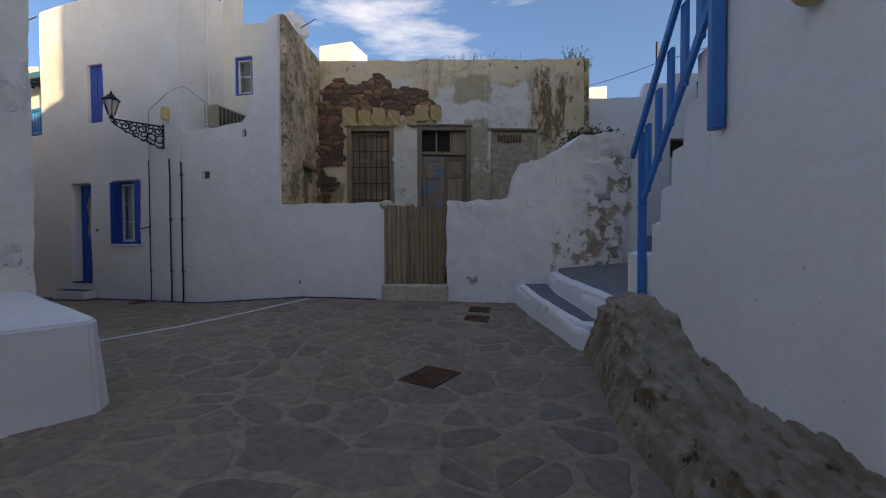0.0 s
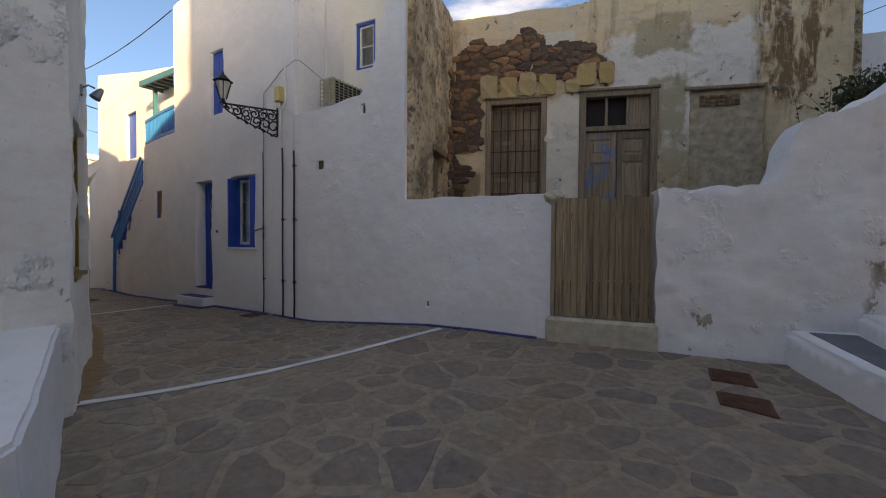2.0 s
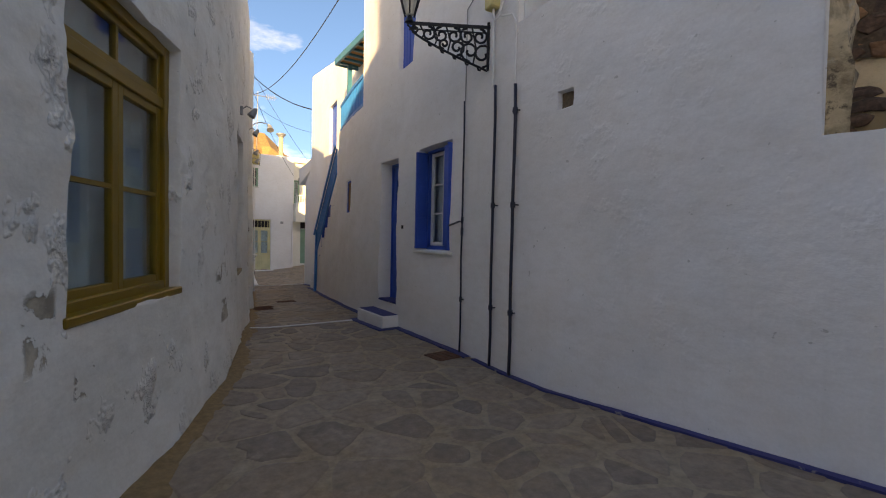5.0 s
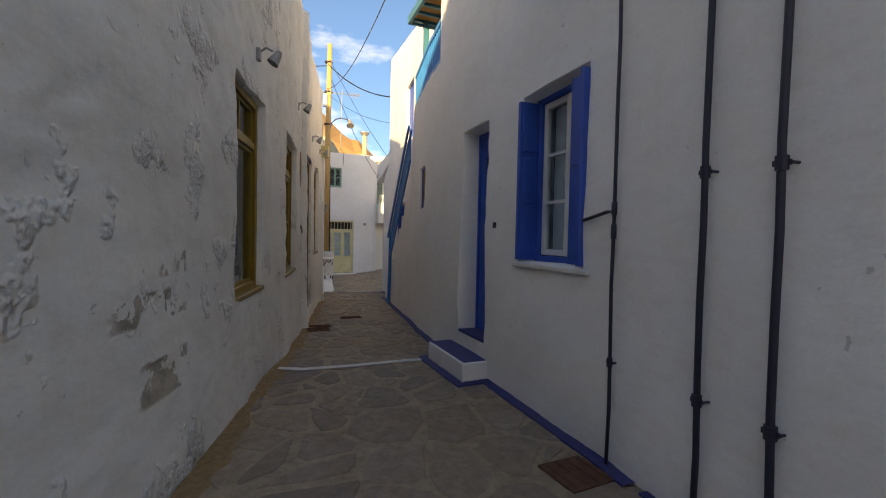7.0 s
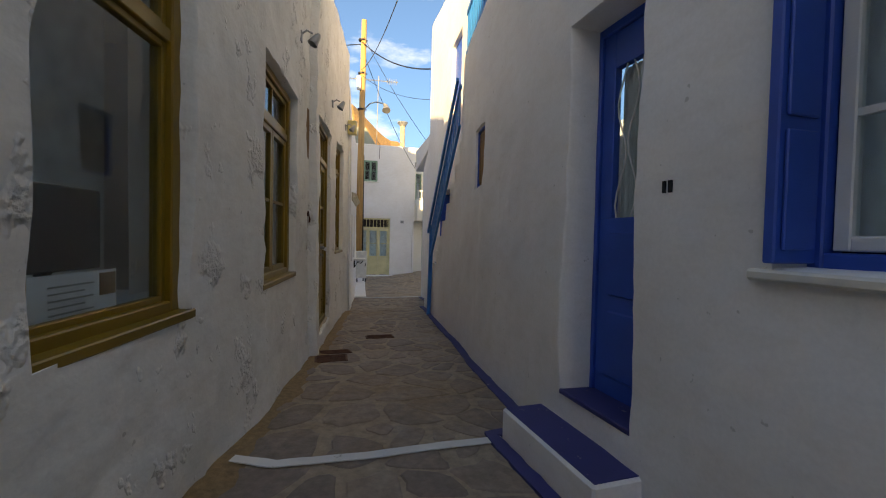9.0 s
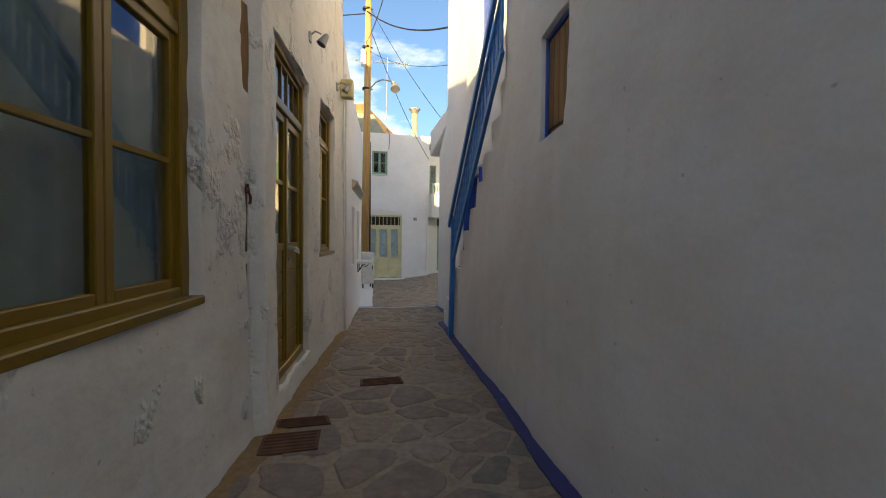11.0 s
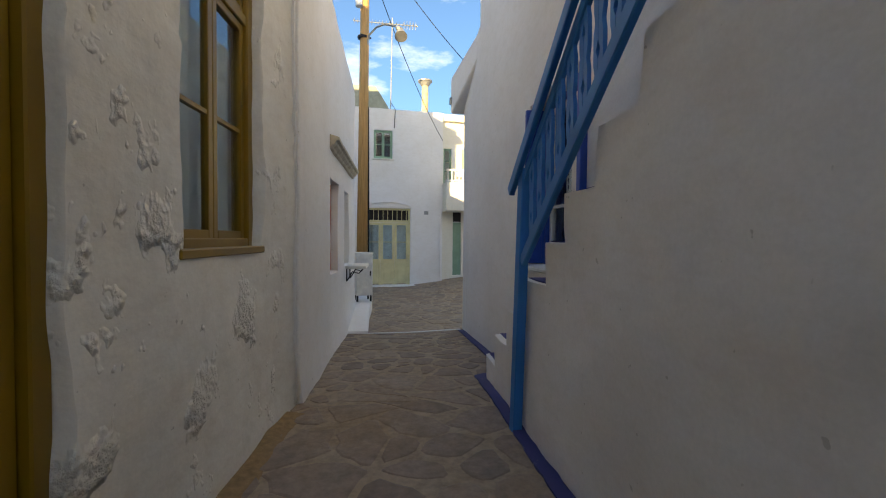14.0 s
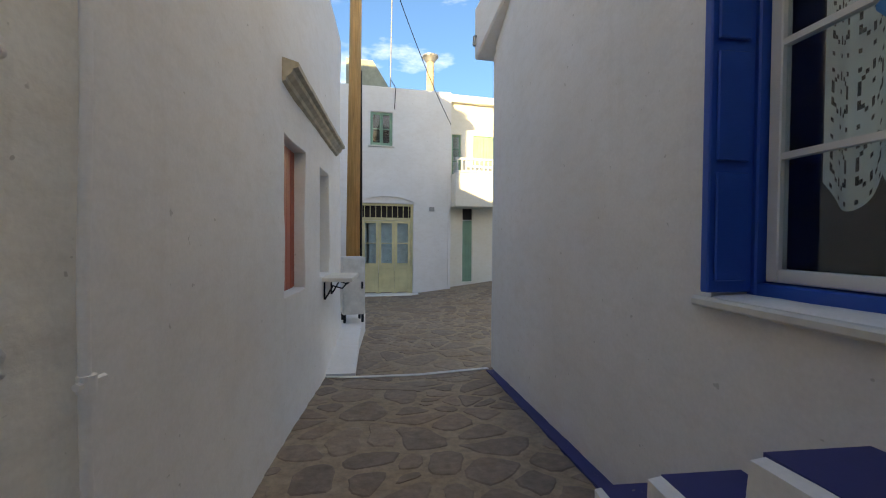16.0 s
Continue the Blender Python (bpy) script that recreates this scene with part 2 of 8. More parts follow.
def ruin_plaster(name, front=True):
    """Old lime render: cream, grey-white repairs, olive damp and rusty runs."""
    def build(nt, bsdf):
        v = coords(nt)
        col = mixed(nt, ramp(nt, noise_fac(nt, v, 1.5, 8, 0.68), 0.38, 0.62), (0.80, 0.63, 0.41), (0.56, 0.42, 0.25))
        if front:
            col = mixed(nt, times(nt, blob(nt, (-5.2, 0.9, 4.72, 5.5), 0.3, 3.0), 0.8), col, (0.74, 0.61, 0.41))
            for b2, c in (((-2.5, -0.35, 3.65, 4.75), (0.76, 0.72, 0.64)), ((-3.5, -2.82, 0.6, 3.72), (0.78, 0.72, 0.60)), ((-3.75, -2.95, 4.35, 4.85), (0.74, 0.68, 0.56)), ((-4.9, -4.5, 4.25, 4.9), (0.74, 0.65, 0.48)), ((-1.72, -1.25, 2.6, 3.8), (0.74, 0.70, 0.62))):
                col = mixed(nt, times(nt, blob(nt, b2, 0.45, 2.6, 0.05), 0.9), col, c)
            for b2, c in (((-1.85, -0.2, 0.5, 3.0), (0.42, 0.34, 0.21)), ((-1.9, -1.35, 3.0, 3.95), (0.36, 0.30, 0.17)), ((-2.15, -1.3, 4.3, 4.95), (0.42, 0.34, 0.20)), ((-4.9, -4.45, 1.4, 2.5), (0.34, 0.24, 0.13))):
                col = mixed(nt, times(nt, blob(nt, b2, 0.55, 2.4, 0.10), 0.85), col, c)
            rust = times(nt, blob(nt, (-0.55, 0.55, 3.2, 5.25), 0.9, 2.6, 0.2), ramp(nt, noise_fac(nt, coords(nt, (4.0, 4.0, 0.9)), 1.3, 9, 0.72, 0.4), 0.44, 0.52))
            col = mixed(nt, times(nt, rust, 0.9), col, (0.19, 0.09, 0.03))
        else:
            col = mixed(nt, times(nt, ramp(nt, noise_fac(nt, v, 2.6, 9, 0.72, 0.5), 0.45, 0.58), 0.8), col, (0.22, 0.15, 0.085))
            col = mixed(nt, times(nt, ramp(nt, noise_fac(nt, v, 9.0, 8, 0.72), 0.54, 0.60), 0.85), col, (0.09, 0.06, 0.04))
        fleck = ramp(nt, noise_fac(nt, v, 3.3, 9, 0.72), 0.56, 0.60)
        col = mixed(nt, times(nt, fleck, 0.55), col, (0.58, 0.54, 0.46))
        run = ramp(nt, noise_fac(nt, coords(nt, (3.2, 3.2, 0.5)), 1.0, 7, 0.65), 0.58, 0.72)
        col = mixed(nt, times(nt, run, 0.55), col, (0.2, 0.12, 0.06))
        scabs = ramp(nt, noise_fac(nt, v, 4.2, 10, 0.75), 0.60, 0.63)
        col = mixed(nt, times(nt, scabs, 0.8), col, (0.11, 0.075, 0.05))
        nt.links.new(col, bsdf.inputs["Base Color"])
        bsdf.inputs["Roughness"].default_value = 0.92
        n = bumped(nt, bsdf, noise_fac(nt, v, 6.0, 10, 0.7), 0.9, 0.05)
        bumped(nt, bsdf, scabs, 0.7, -0.03, n)
    return material(name, build)


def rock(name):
    """Bedrock: rusty brown with dark spots, mixed paler where the surface faces up."""
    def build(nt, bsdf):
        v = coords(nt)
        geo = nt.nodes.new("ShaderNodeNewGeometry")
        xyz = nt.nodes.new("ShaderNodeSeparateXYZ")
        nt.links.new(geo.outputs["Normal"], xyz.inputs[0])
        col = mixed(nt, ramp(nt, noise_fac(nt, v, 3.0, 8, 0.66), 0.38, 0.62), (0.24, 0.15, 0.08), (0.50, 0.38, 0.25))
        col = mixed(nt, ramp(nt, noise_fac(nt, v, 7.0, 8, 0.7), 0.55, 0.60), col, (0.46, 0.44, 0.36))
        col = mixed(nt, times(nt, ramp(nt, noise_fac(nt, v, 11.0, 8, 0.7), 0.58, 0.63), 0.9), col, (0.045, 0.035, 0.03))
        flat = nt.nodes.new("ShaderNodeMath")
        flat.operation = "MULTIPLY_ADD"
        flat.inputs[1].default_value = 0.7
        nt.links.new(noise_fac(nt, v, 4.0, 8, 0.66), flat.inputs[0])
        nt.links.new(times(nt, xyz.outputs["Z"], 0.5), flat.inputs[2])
        up_pale = ramp(nt, flat.outputs[0], 0.56, 0.74)
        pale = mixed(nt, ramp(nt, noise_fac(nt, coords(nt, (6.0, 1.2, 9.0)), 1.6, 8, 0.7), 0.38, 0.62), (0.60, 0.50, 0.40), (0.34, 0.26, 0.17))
        col = mixed(nt, times(nt, up_pale, 0.9), col, pale)
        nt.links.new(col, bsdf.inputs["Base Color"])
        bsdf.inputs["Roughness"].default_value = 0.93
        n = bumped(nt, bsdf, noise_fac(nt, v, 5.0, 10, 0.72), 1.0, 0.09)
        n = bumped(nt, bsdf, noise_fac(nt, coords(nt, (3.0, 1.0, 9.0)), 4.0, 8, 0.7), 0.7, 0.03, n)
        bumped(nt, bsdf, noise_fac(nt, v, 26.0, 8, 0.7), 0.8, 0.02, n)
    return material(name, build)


def paving(name, a, b, stain, silt, spread=0.25):
    """Street stone: each piece has a tone, with rusty stains and pale silt that run on across the pieces."""
    def build(nt, bsdf):
        v = coords(nt)
        geo = nt.nodes.new("ShaderNodeNewGeometry")
        info = nt.nodes.new("ShaderNodeObjectInfo")
        add = nt.nodes.new("ShaderNodeMath")
        add.operation = "ADD"
        nt.links.new(info.outputs["Random"], add.inputs[0])
        nt.links.new(geo.outputs["Random Per Island"], add.inputs[1])
        wrap = nt.nodes.new("ShaderNodeMath")
        wrap.operation = "FRACT"
        nt.links.new(add.outputs[0], wrap.inputs[0])
        col = mixed(nt, wrap.outputs[0], a, b)
        place = geo.outputs["Position"]
        col = mixed(nt, times(nt, ramp(nt, noise_fac(nt, place, 0.8, 8, 0.7), 0.46, 0.70), 0.8), col, stain)
        col = mixed(nt, times(nt, ramp(nt, noise_fac(nt, place, 2.4, 10, 0.75, 0.5), 0.53, 0.68), 0.75), col, silt)
        tone = ramp(nt, noise_fac(nt, place, 16.0, 7, 0.65), 0.25, 0.8, (1 - spread, 1 - spread, 1 - spread, 1), (1 + spread, 1 + spread, 1 + spread, 1))
        col = mixed(nt, 1.0, col, tone, "MULTIPLY")
        nt.links.new(col, bsdf.inputs["Base Color"])
        r = ramp(nt, noise_fac(nt, place, 5.0, 6), 0.3, 0.7, (0.55, 0.55, 0.55, 1), (0.85, 0.85, 0.85, 1))
        nt.links.new(r, bsdf.inputs["Roughness"])
        n = bumped(nt, bsdf, noise_fac(nt, place, 7.0, 8, 0.6), 0.5, 0.02)
        bumped(nt, bsdf, noise_fac(nt, place, 60.0, 5, 0.6), 0.3, 0.004, n)
    return material(name, build)


M_WHITE = plaster("white_limewash", (0.83, 0.82, 0.81), (0.62, 0.58, 0.52), 0.5)
M_WHITE_ROUGH = plaster("rough_limewash", (0.85, 0.83, 0.77), (0.52, 0.45, 0.35), 1.5, patch=(0.52, 0.44, 0.33), scab=1.5, bare=((-8.0, -7.55, 0.52, 0.72), (-8.0, -7.72, 1.08, 1.2), (-8.0, -7.4, 0.88, 1.02), (-5.68, -5.5, 0.78, 1.08), (-5.9, -5.75, 0.6, 0.75)))
M_WHITE_COARSE = plaster("coarse_limewash", (0.84, 0.83, 0.82), (0.60, 0.56, 0.50), 1.5, scab=0.35)
M_WHITE_FLAKED = plaster("flaked_limewash", (0.80, 0.79, 0.78), (0.58, 0.54, 0.48), 1.2, 0.35, (0.42, 0.34, 0.24), 0.7, ((0.1, 1.3, 0.5, 1.35), (0.62, 1.28, 1.0, 2.0), (0.95, 1.4, 1.5, 2.6)))
M_CREAM = plaster("cream_limewash", (0.80, 0.78, 0.70), (0.6, 0.55, 0.42), 0.4)
M_RUIN = ruin_plaster("ruin_render")
M_RUIN_SIDE = ruin_plaster("ruin_side_render", False)
M_BLUE = painted("cobalt_paint", (0.008, 0.085, 0.46), (0.25, 0.25, 0.3), 0.15)
M_AZURE = painted("azure_paint", (0.006, 0.20, 0.56), (0.10, 0.25, 0.4), 0.35, 0.5)
M_TEAL = painted("teal_paint", (0.02, 0.15, 0.22), (0.2, 0.25, 0.25), 0.3)
M_NAVY = painted("navy_floor_paint", (0.03, 0.035, 0.16), (0.3, 0.28, 0.27), 0.6, 0.7)
M_OCHRE = painted("ochre_paint", (0.25, 0.143, 0.006), (0.12, 0.07, 0.02), 0.2, 0.4)
M_PALE_YELLOW = painted("pale_yellow_paint", (0.72, 0.66, 0.38), (0.5, 0.45, 0.3), 0.2)
M_GREEN = painted("sage_paint", (0.22, 0.38, 0.27), (0.3, 0.35, 0.28), 0.2)
M_RED = painted("red_paint", (0.42, 0.07, 0.03), (0.2, 0.06, 0.03), 0.2)
M_WHITE_PAINT = painted("white_paint", (0.78, 0.78, 0.75), (0.5, 0.47, 0.42), 0.15)
M_LINE = painted("white_road_paint", (0.72, 0.71, 0.68), (0.32, 0.29, 0.26), 0.7, 0.8)
M_GATE = timber("gate_timber", (0.42, 0.31, 0.18), (0.12, 0.08, 0.045))
M_OLD = timber("grey_timber", (0.42, 0.31, 0.20), (0.12, 0.08, 0.05))
M_OLD_BLUE = timber("flaking_timber", (0.42, 0.31, 0.20), (0.12, 0.08, 0.05), "z", (0.10, 0.19, 0.32))
M_POLE = timber("pole_timber", (0.58, 0.35, 0.14), (0.26, 0.14, 0.05))
M_BROWN_WOOD = timber("brown_timber", (0.34, 0.18, 0.06), (0.18, 0.09, 0.03))
M_IRON = plain("black_iron", (0.018, 0.018, 0.022), 0.5, 0.6)
M_PIPE = plain("dark_pipe", (0.025, 0.027, 0.05), 0.5, 0.2)
M_RUST = plain("rusty_iron", (0.13, 0.055, 0.03), 0.8, 0.3, 0.5)
M_GREY_METAL = plain("grey_metal", (0.32, 0.32, 0.31), 0.45, 0.5)
M_WHITE_METAL = plain("white_enamel", (0.72, 0.72, 0.70), 0.4)
M_CEMENT = plain("grey_cement", (0.16, 0.16, 0.17), 0.9, 0, 0.25)
M_PALE_CEMENT = plain("pale_cement", (0.50, 0.44, 0.33), 0.9, 0, 0.3)
M_WORN_CEMENT = plain("worn_brown_cement", (0.40, 0.31, 0.21), 0.9, 0, 0.35)
M_BLOCK = plain("cement_block", (0.42, 0.345, 0.24), 0.95, 0, 0.4)
M_MARBLE = plain("marble_ledge", (0.68, 0.66, 0.60), 0.5, 0, 0.15)
M_YELLOW_BOX = plain("yellow_plastic", (0.62, 0.52, 0.22), 0.5)
M_CURTAIN = plain("pale_curtain", (0.80, 0.82, 0.80), 0.9)
M_CURTAIN_GREEN = plain("sage_curtain", (0.36, 0.44, 0.39), 0.9)
# near-black base that puts the darkness of unlit rooms into colour
M_UNLIT_BLACK = plain("unlit_room_black", (0.03, 0.022, 0.02), 0.9)
M_LEAF = stone("dry_leaf", (0.10, 0.13, 0.04), (0.22, 0.19, 0.08), 8, 0.7)
M_BUSH = stone("bush_leaf", (0.035, 0.05, 0.02), (0.10, 0.10, 0.045), 8, 0.7)
M_PAPER = plain("white_paper", (0.75, 0.74, 0.76), 0.8)
M_GLASS = glass("window_glass")
M_FROST = plain("frosted_lamp_glass", (0.62, 0.62, 0.56), 0.25)
M_MORTAR = paving("lane_mortar", (0.315, 0.24, 0.165), (0.27, 0.20, 0.135), (0.27, 0.17, 0.085), (0.29, 0.225, 0.165), 0.38)
M_FLAG = paving("slate_flag", (0.178, 0.133, 0.106), (0.278, 0.207, 0.152), (0.26, 0.17, 0.095), (0.30, 0.23, 0.17), 0.34)
M_SAND = stone("brown_sand", (0.24, 0.15, 0.07), (0.32, 0.21, 0.10), 6.0, 0.95, 0.3, 0.6)
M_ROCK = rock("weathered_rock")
M_RUBBLE = stone("red_brown_rubble", (0.05, 0.045, 0.045), (0.42, 0.21, 0.10), 5.0, 0.9, 0.4, 0.9)
M_TUFF = stone("yellow_tuff", (0.50, 0.33, 0.12), (0.54, 0.42, 0.24), 5.0, 0.95, 0.3, 0.8)
M_EARTH = stone("brown_earth_mortar", (0.20, 0.14, 0.085), (0.10, 0.07, 0.05), 8.0, 0.95, 0.4, 1.0)
M_TILE = stone("terracotta_tile", (0.36, 0.17, 0.06), (0.46, 0.26, 0.10), 6.0, 0.85, 0.4, 0.6)


# ---- helpers for building ----
def box(bm, x0, x1, y0, y1, z0, z1, m=None, bevel=0.0):
    """A box between two corners, with softened edges if asked, moved by m."""
    made = bmesh.ops.create_cube(bm, size=1.0)["verts"]
    t = Matrix.Translation(((x0 + x1) / 2, (y0 + y1) / 2, (z0 + z1) / 2)) @ Matrix.Diagonal((x1 - x0, y1 - y0, z1 - z0, 1))
    bmesh.ops.transform(bm, matrix=t, verts=made)
    if bevel:
        edges = list({e for v in made for e in v.link_edges})
        cut = bmesh.ops.bevel(bm, geom=edges, offset=bevel, segments=1, affect="EDGES")
        made = list({v for f in cut["faces"] for v in f.verts} | {v for v in made if v.is_valid})
    if m is not None:
        bmesh.ops.transform(bm, matrix=m, verts=made)
    return made


def rod(bm, a, b, r, n=8, r2=None):
    """A round bar from a to b."""
    a, b = Vector(a), Vector(b)
    d = b - a
    m = Matrix.Translation((a + b) / 2) @ d.to_track_quat("Z", "Y").to_matrix().to_4x4()
    bmesh.ops.create_cone(bm, cap_ends=True, segments=n, radius1=r, radius2=r if r2 is None else r2, depth=d.length, matrix=m)


def tube(bm, points, r, n=6):
    """A round bar bent through points."""
    pts = [Vector(p) for p in points]
    prev = side = None
    for i, p in enumerate(pts):
        d = (pts[min(i + 1, len(pts) - 1)] - pts[max(i - 1, 0)]).normalized()
        if side is None:
            side = d.orthogonal().normalized()
        side = (side - d * side.dot(d)).normalized()
        up = d.cross(side)
        ring = [bm.verts.new(p + (side * math.cos(2 * math.pi * k / n) + up * math.sin(2 * math.pi * k / n)) * r) for k in range(n)]
        if prev:
            for k in range(n):
                l = (k + 1) % n
                bm.faces.new((prev[k], prev[l], ring[l], ring[k]))
        else:
            bm.faces.new(ring[::-1])
        prev = ring
    bm.faces.new(prev)


def slab(bm, outline, z0, z1):
    """An upright prism over a plan outline; z0 and z1 are numbers or functions of x, y."""
    def h(z, p):
        return z(p[0], p[1]) if callable(z) else z
    low = [bm.verts.new((p[0], p[1], h(z0, p))) for p in outline]
    top = [bm.verts.new((p[0], p[1], h(z1, p))) for p in outline]
    bm.faces.new(top)
    bm.faces.new(low[::-1])
    for i in range(len(outline)):
        j = (i + 1) % len(outline)
        bm.faces.new((low[i], low[j], top[j], top[i]))


def mesh_of(name, bm, mat, smooth=False):
    bmesh.ops.recalc_face_normals(bm, faces=bm.faces)
    me = bpy.data.meshes.new(name)
    bm.to_mesh(me)
    bm.free()
    me.materials.append(mat)
    if smooth:
        me.polygons.foreach_set("use_smooth", [True] * len(me.polygons))
    return me


def part(name, bm, mat, parent, label="", smooth=False):
    """One mesh under a thing or a part."""
    ob = new(name, mesh_of(name, bm, mat, smooth))
    ob.parent = parent
    return tagged(ob, label)


def thing(name, label, category, m=None, group="", kind=""):
    ob = new(name)
    ob.matrix_world = m or Matrix()
    return tagged(ob, label, category, group, kind)


def single(name, bm, mat, label, category, m=None, group="", kind="", smooth=False):
    ob = new(name, mesh_of(name, bm, mat, smooth))
    ob.matrix_world = m or Matrix()
    return tagged(ob, label, category, group, kind)


def lerp(xs, ys, x):
    return float(np.interp(x, xs, ys))


def ground_z(x, y):
    z = lerp((-30, -26.4, -22, -18.7, -15.3, -13.2, -9.7, -7.6, -6, -3.4, -1.7, 0, 3), (-0.6, -0.6, -0.56, -0.49, -0.23, -0.2, 0, 0.03, 0.05, 0.08, 0.06, 0, 0), x)
    z += lerp((-6, -4, 3), (0, 1, 1), x) * 0.06 * min(max(y - 3.6, -1), 3)
    z += lerp((-28, -22), (1, 0), x) * 0.16 * min(max(y - 7.6, 0), 3)
    return z


class Line:
    """A wall's foot in plan, from its left to its right end as seen from the street."""

    def __init__(self, points):
        self.p = [Vector(q) for q in points]
        self.s = [0.0]
        for a, b in zip(self.p[:-1], self.p[1:]):
            self.s.append(self.s[-1] + (b - a).length)

    def at(self, s):
        i = max(0, min(len(self.p) - 2, int(np.searchsorted(self.s, s)) - 1))
        k = (s - self.s[i]) / (self.s[i + 1] - self.s[i])
        return self.p[i].lerp(self.p[i + 1], k)

    def into(self, s):
        """The way into the wall, smoothed over the bends."""
        d = self.at(min(s + 0.25, self.s[-1])) - self.at(max(s - 0.25, 0.0))
        return Vector((-d.y, d.x)).normalized()

    def of(self, value, axis=0):
        """The length along the wall at which x (or y) has a value."""
        v = [q[axis] for q in self.p]
        if v[0] > v[-1]:
            return float(np.interp(-value, [-a for a in v], self.s))
        return float(np.interp(value, v, self.s))

    def axes(self, s, z, depth=0.0):
        """Local axes at a spot of the wall: x along it, y into it, z up."""
        n = self.into(s)
        q = self.at(s) + n * depth
        return Matrix(((n.y, n.x, 0, q.x), (-n.x, n.y, 0, q.y), (0, 0, 1, z), (0, 0, 0, 1)))


def wall(name, line, z0, top, mat, label="", category="wall", openings=(), thick=0.3, amp=0.012, wobble=0.006, step=0.12, flare=0.0, breaks=(), crown=0.03, rough=0.0, parent=None, kind="structure", second=None):
    """A hand-plastered wall with openings (s0, s1, z0, z1, depth) through its face, and an uneven top."""
    s_end = line.s[-1]
    stops = {0.0, s_end, *line.s, *breaks}
    heights = set()
    if callable(top):
        peak = max(top(s) for s in np.linspace(0, s_end, 400))
    else:
        peak, top_value = top, top
        top = lambda s: top_value
    low = z0 if callable(z0) else (lambda s: z0)
    base = min(low(s) for s in np.linspace(0, s_end, 60))
    heights |= {base, peak}
    for a, b, c, d, e in openings:
        stops |= {a, b}
        heights |= {c, d}

    def spread(values, gap):
        out = []
        values = sorted(values)
        values = [v for i, v in enumerate(values) if i == 0 or v - values[i - 1] > 1e-4]
        for a, b in zip(values[:-1], values[1:]):
            n = max(1, int(round((b - a) / gap)))
            out += [a + (b - a) * i / n for i in range(n)]
        return out + [values[-1]]
    ss, zs = spread(stops, step), spread(heights, step)

    def spot(s, z, depth=0.0, ds=0.0, dz=0.0):
        p = line.at(min(max(s, 0.0), s_end))
        n = line.into(s)
        q = Vector((p.x, p.y, z))
        push = amp * (noise.noise(q * 1.6) + 0.5 * noise.noise(q * 4.5)) + 0.25 * amp * noise.noise(q * 11)
        if rough:
            mask = min(1.0, max(0.0, 3.0 * (noise.noise(q * 1.5 + Vector((4, 4, 4))) - 0.08)))
            push += rough * mask * (noise.noise(q * 9) + 0.8 * noise.noise(q * 19) + 0.4 * noise.noise(q * 41))
        along = Vector((n.y, -n.x))
        push -= flare * min(1.0, max(0.0, 1.0 - (z - ground_z(p.x, p.y)) / 0.6)) ** 2
        k = wobble * noise.noise(q * 5.0 + Vector((7, 3, 1))) + ds
        q.x += n.x * (push + depth) + along.x * k
        q.y += n.y * (push + depth) + along.y * k
        q.z += wobble * noise.noise(q * 5.0 + Vector((1, 9, 4))) + dz
        return q
    bm = bmesh.new()
    grid = {}

    def vert(i, j):
        if (i, j) not in grid:
            grid[i, j] = bm.verts.new(spot(ss[i], min(zs[j], top(ss[i]))))
        return grid[i, j]

    def hole(i, j):
        s, z = (ss[i] + ss[i + 1]) / 2, (zs[j] + zs[j + 1]) / 2
        return any(a < s < b and c < z < d for a, b, c, d, e in openings)
    for i in range(len(ss) - 1):
        for j in range(len(zs) - 1):
            if hole(i, j) or (zs[j] >= top(ss[i]) - 1e-4 and zs[j] >= top(ss[i + 1]) - 1e-4):
                continue
            bm.faces.new((vert(i, j), vert(i + 1, j), vert(i + 1, j + 1), vert(i, j + 1)))
    for a, b, c, d, e in openings:
        ia = [i for i, s in enumerate(ss) if a - 1e-6 <= s <= b + 1e-6]
        ja = [j for j, z in enumerate(zs) if c - 1e-6 <= z <= d + 1e-6]
        ring = [(i, ja[0], 0, 1) for i in ia] + [(ia[-1], j, -1, 0) for j in ja[1:]] + [(i, ja[-1], 0, -1) for i in ia[-2::-1]] + [(ia[0], j, 1, 0) for j in ja[-2:0:-1]]
        mid_s, mid_z = (a + b) / 2, (c + d) / 2
        rings = []
        for depth, inset in ((0.0, 0.0), (0.012, 0.008), (e, 0.014)):
            rings.append([bm.verts.new(spot(ss[i], zs[j], depth, inset * (1 if ss[i] < mid_s else -1), inset * (1 if zs[j] < mid_z else -1))) if depth else vert(i, j) for i, j, _, _ in ring])
        for r0, r1 in zip(rings[:-1], rings[1:]):
            for k in range(len(ring)):
                l = (k + 1) % len(ring)
                bm.faces.new((r0[k], r0[l], r1[l], r1[k]))
    back_top = [bm.verts.new(spot(s, top(s) + 0.004, thick)) for s in ss]
    mid_top = [bm.verts.new(spot(s, top(s) + crown, 0.05)) for s in ss]
    back_low = [bm.verts.new(spot(s, base, thick)) for s in ss]
    backs = {}

    def behind(i, z):
        if z >= top(ss[i]) - 1e-4:
            return back_top[i]
        if z <= base + 1e-4:
            return back_low[i]
        key = (i, round(z, 4))
        if key not in backs:
            backs[key] = bm.verts.new(spot(ss[i], z, thick))
        return backs[key]
    front_top = []
    for i, s in enumerate(ss):
        j = max(k for k in range(len(zs)) if k == 0 or zs[k - 1] < top(s) - 1e-4)
        front_top.append(vert(i, j))
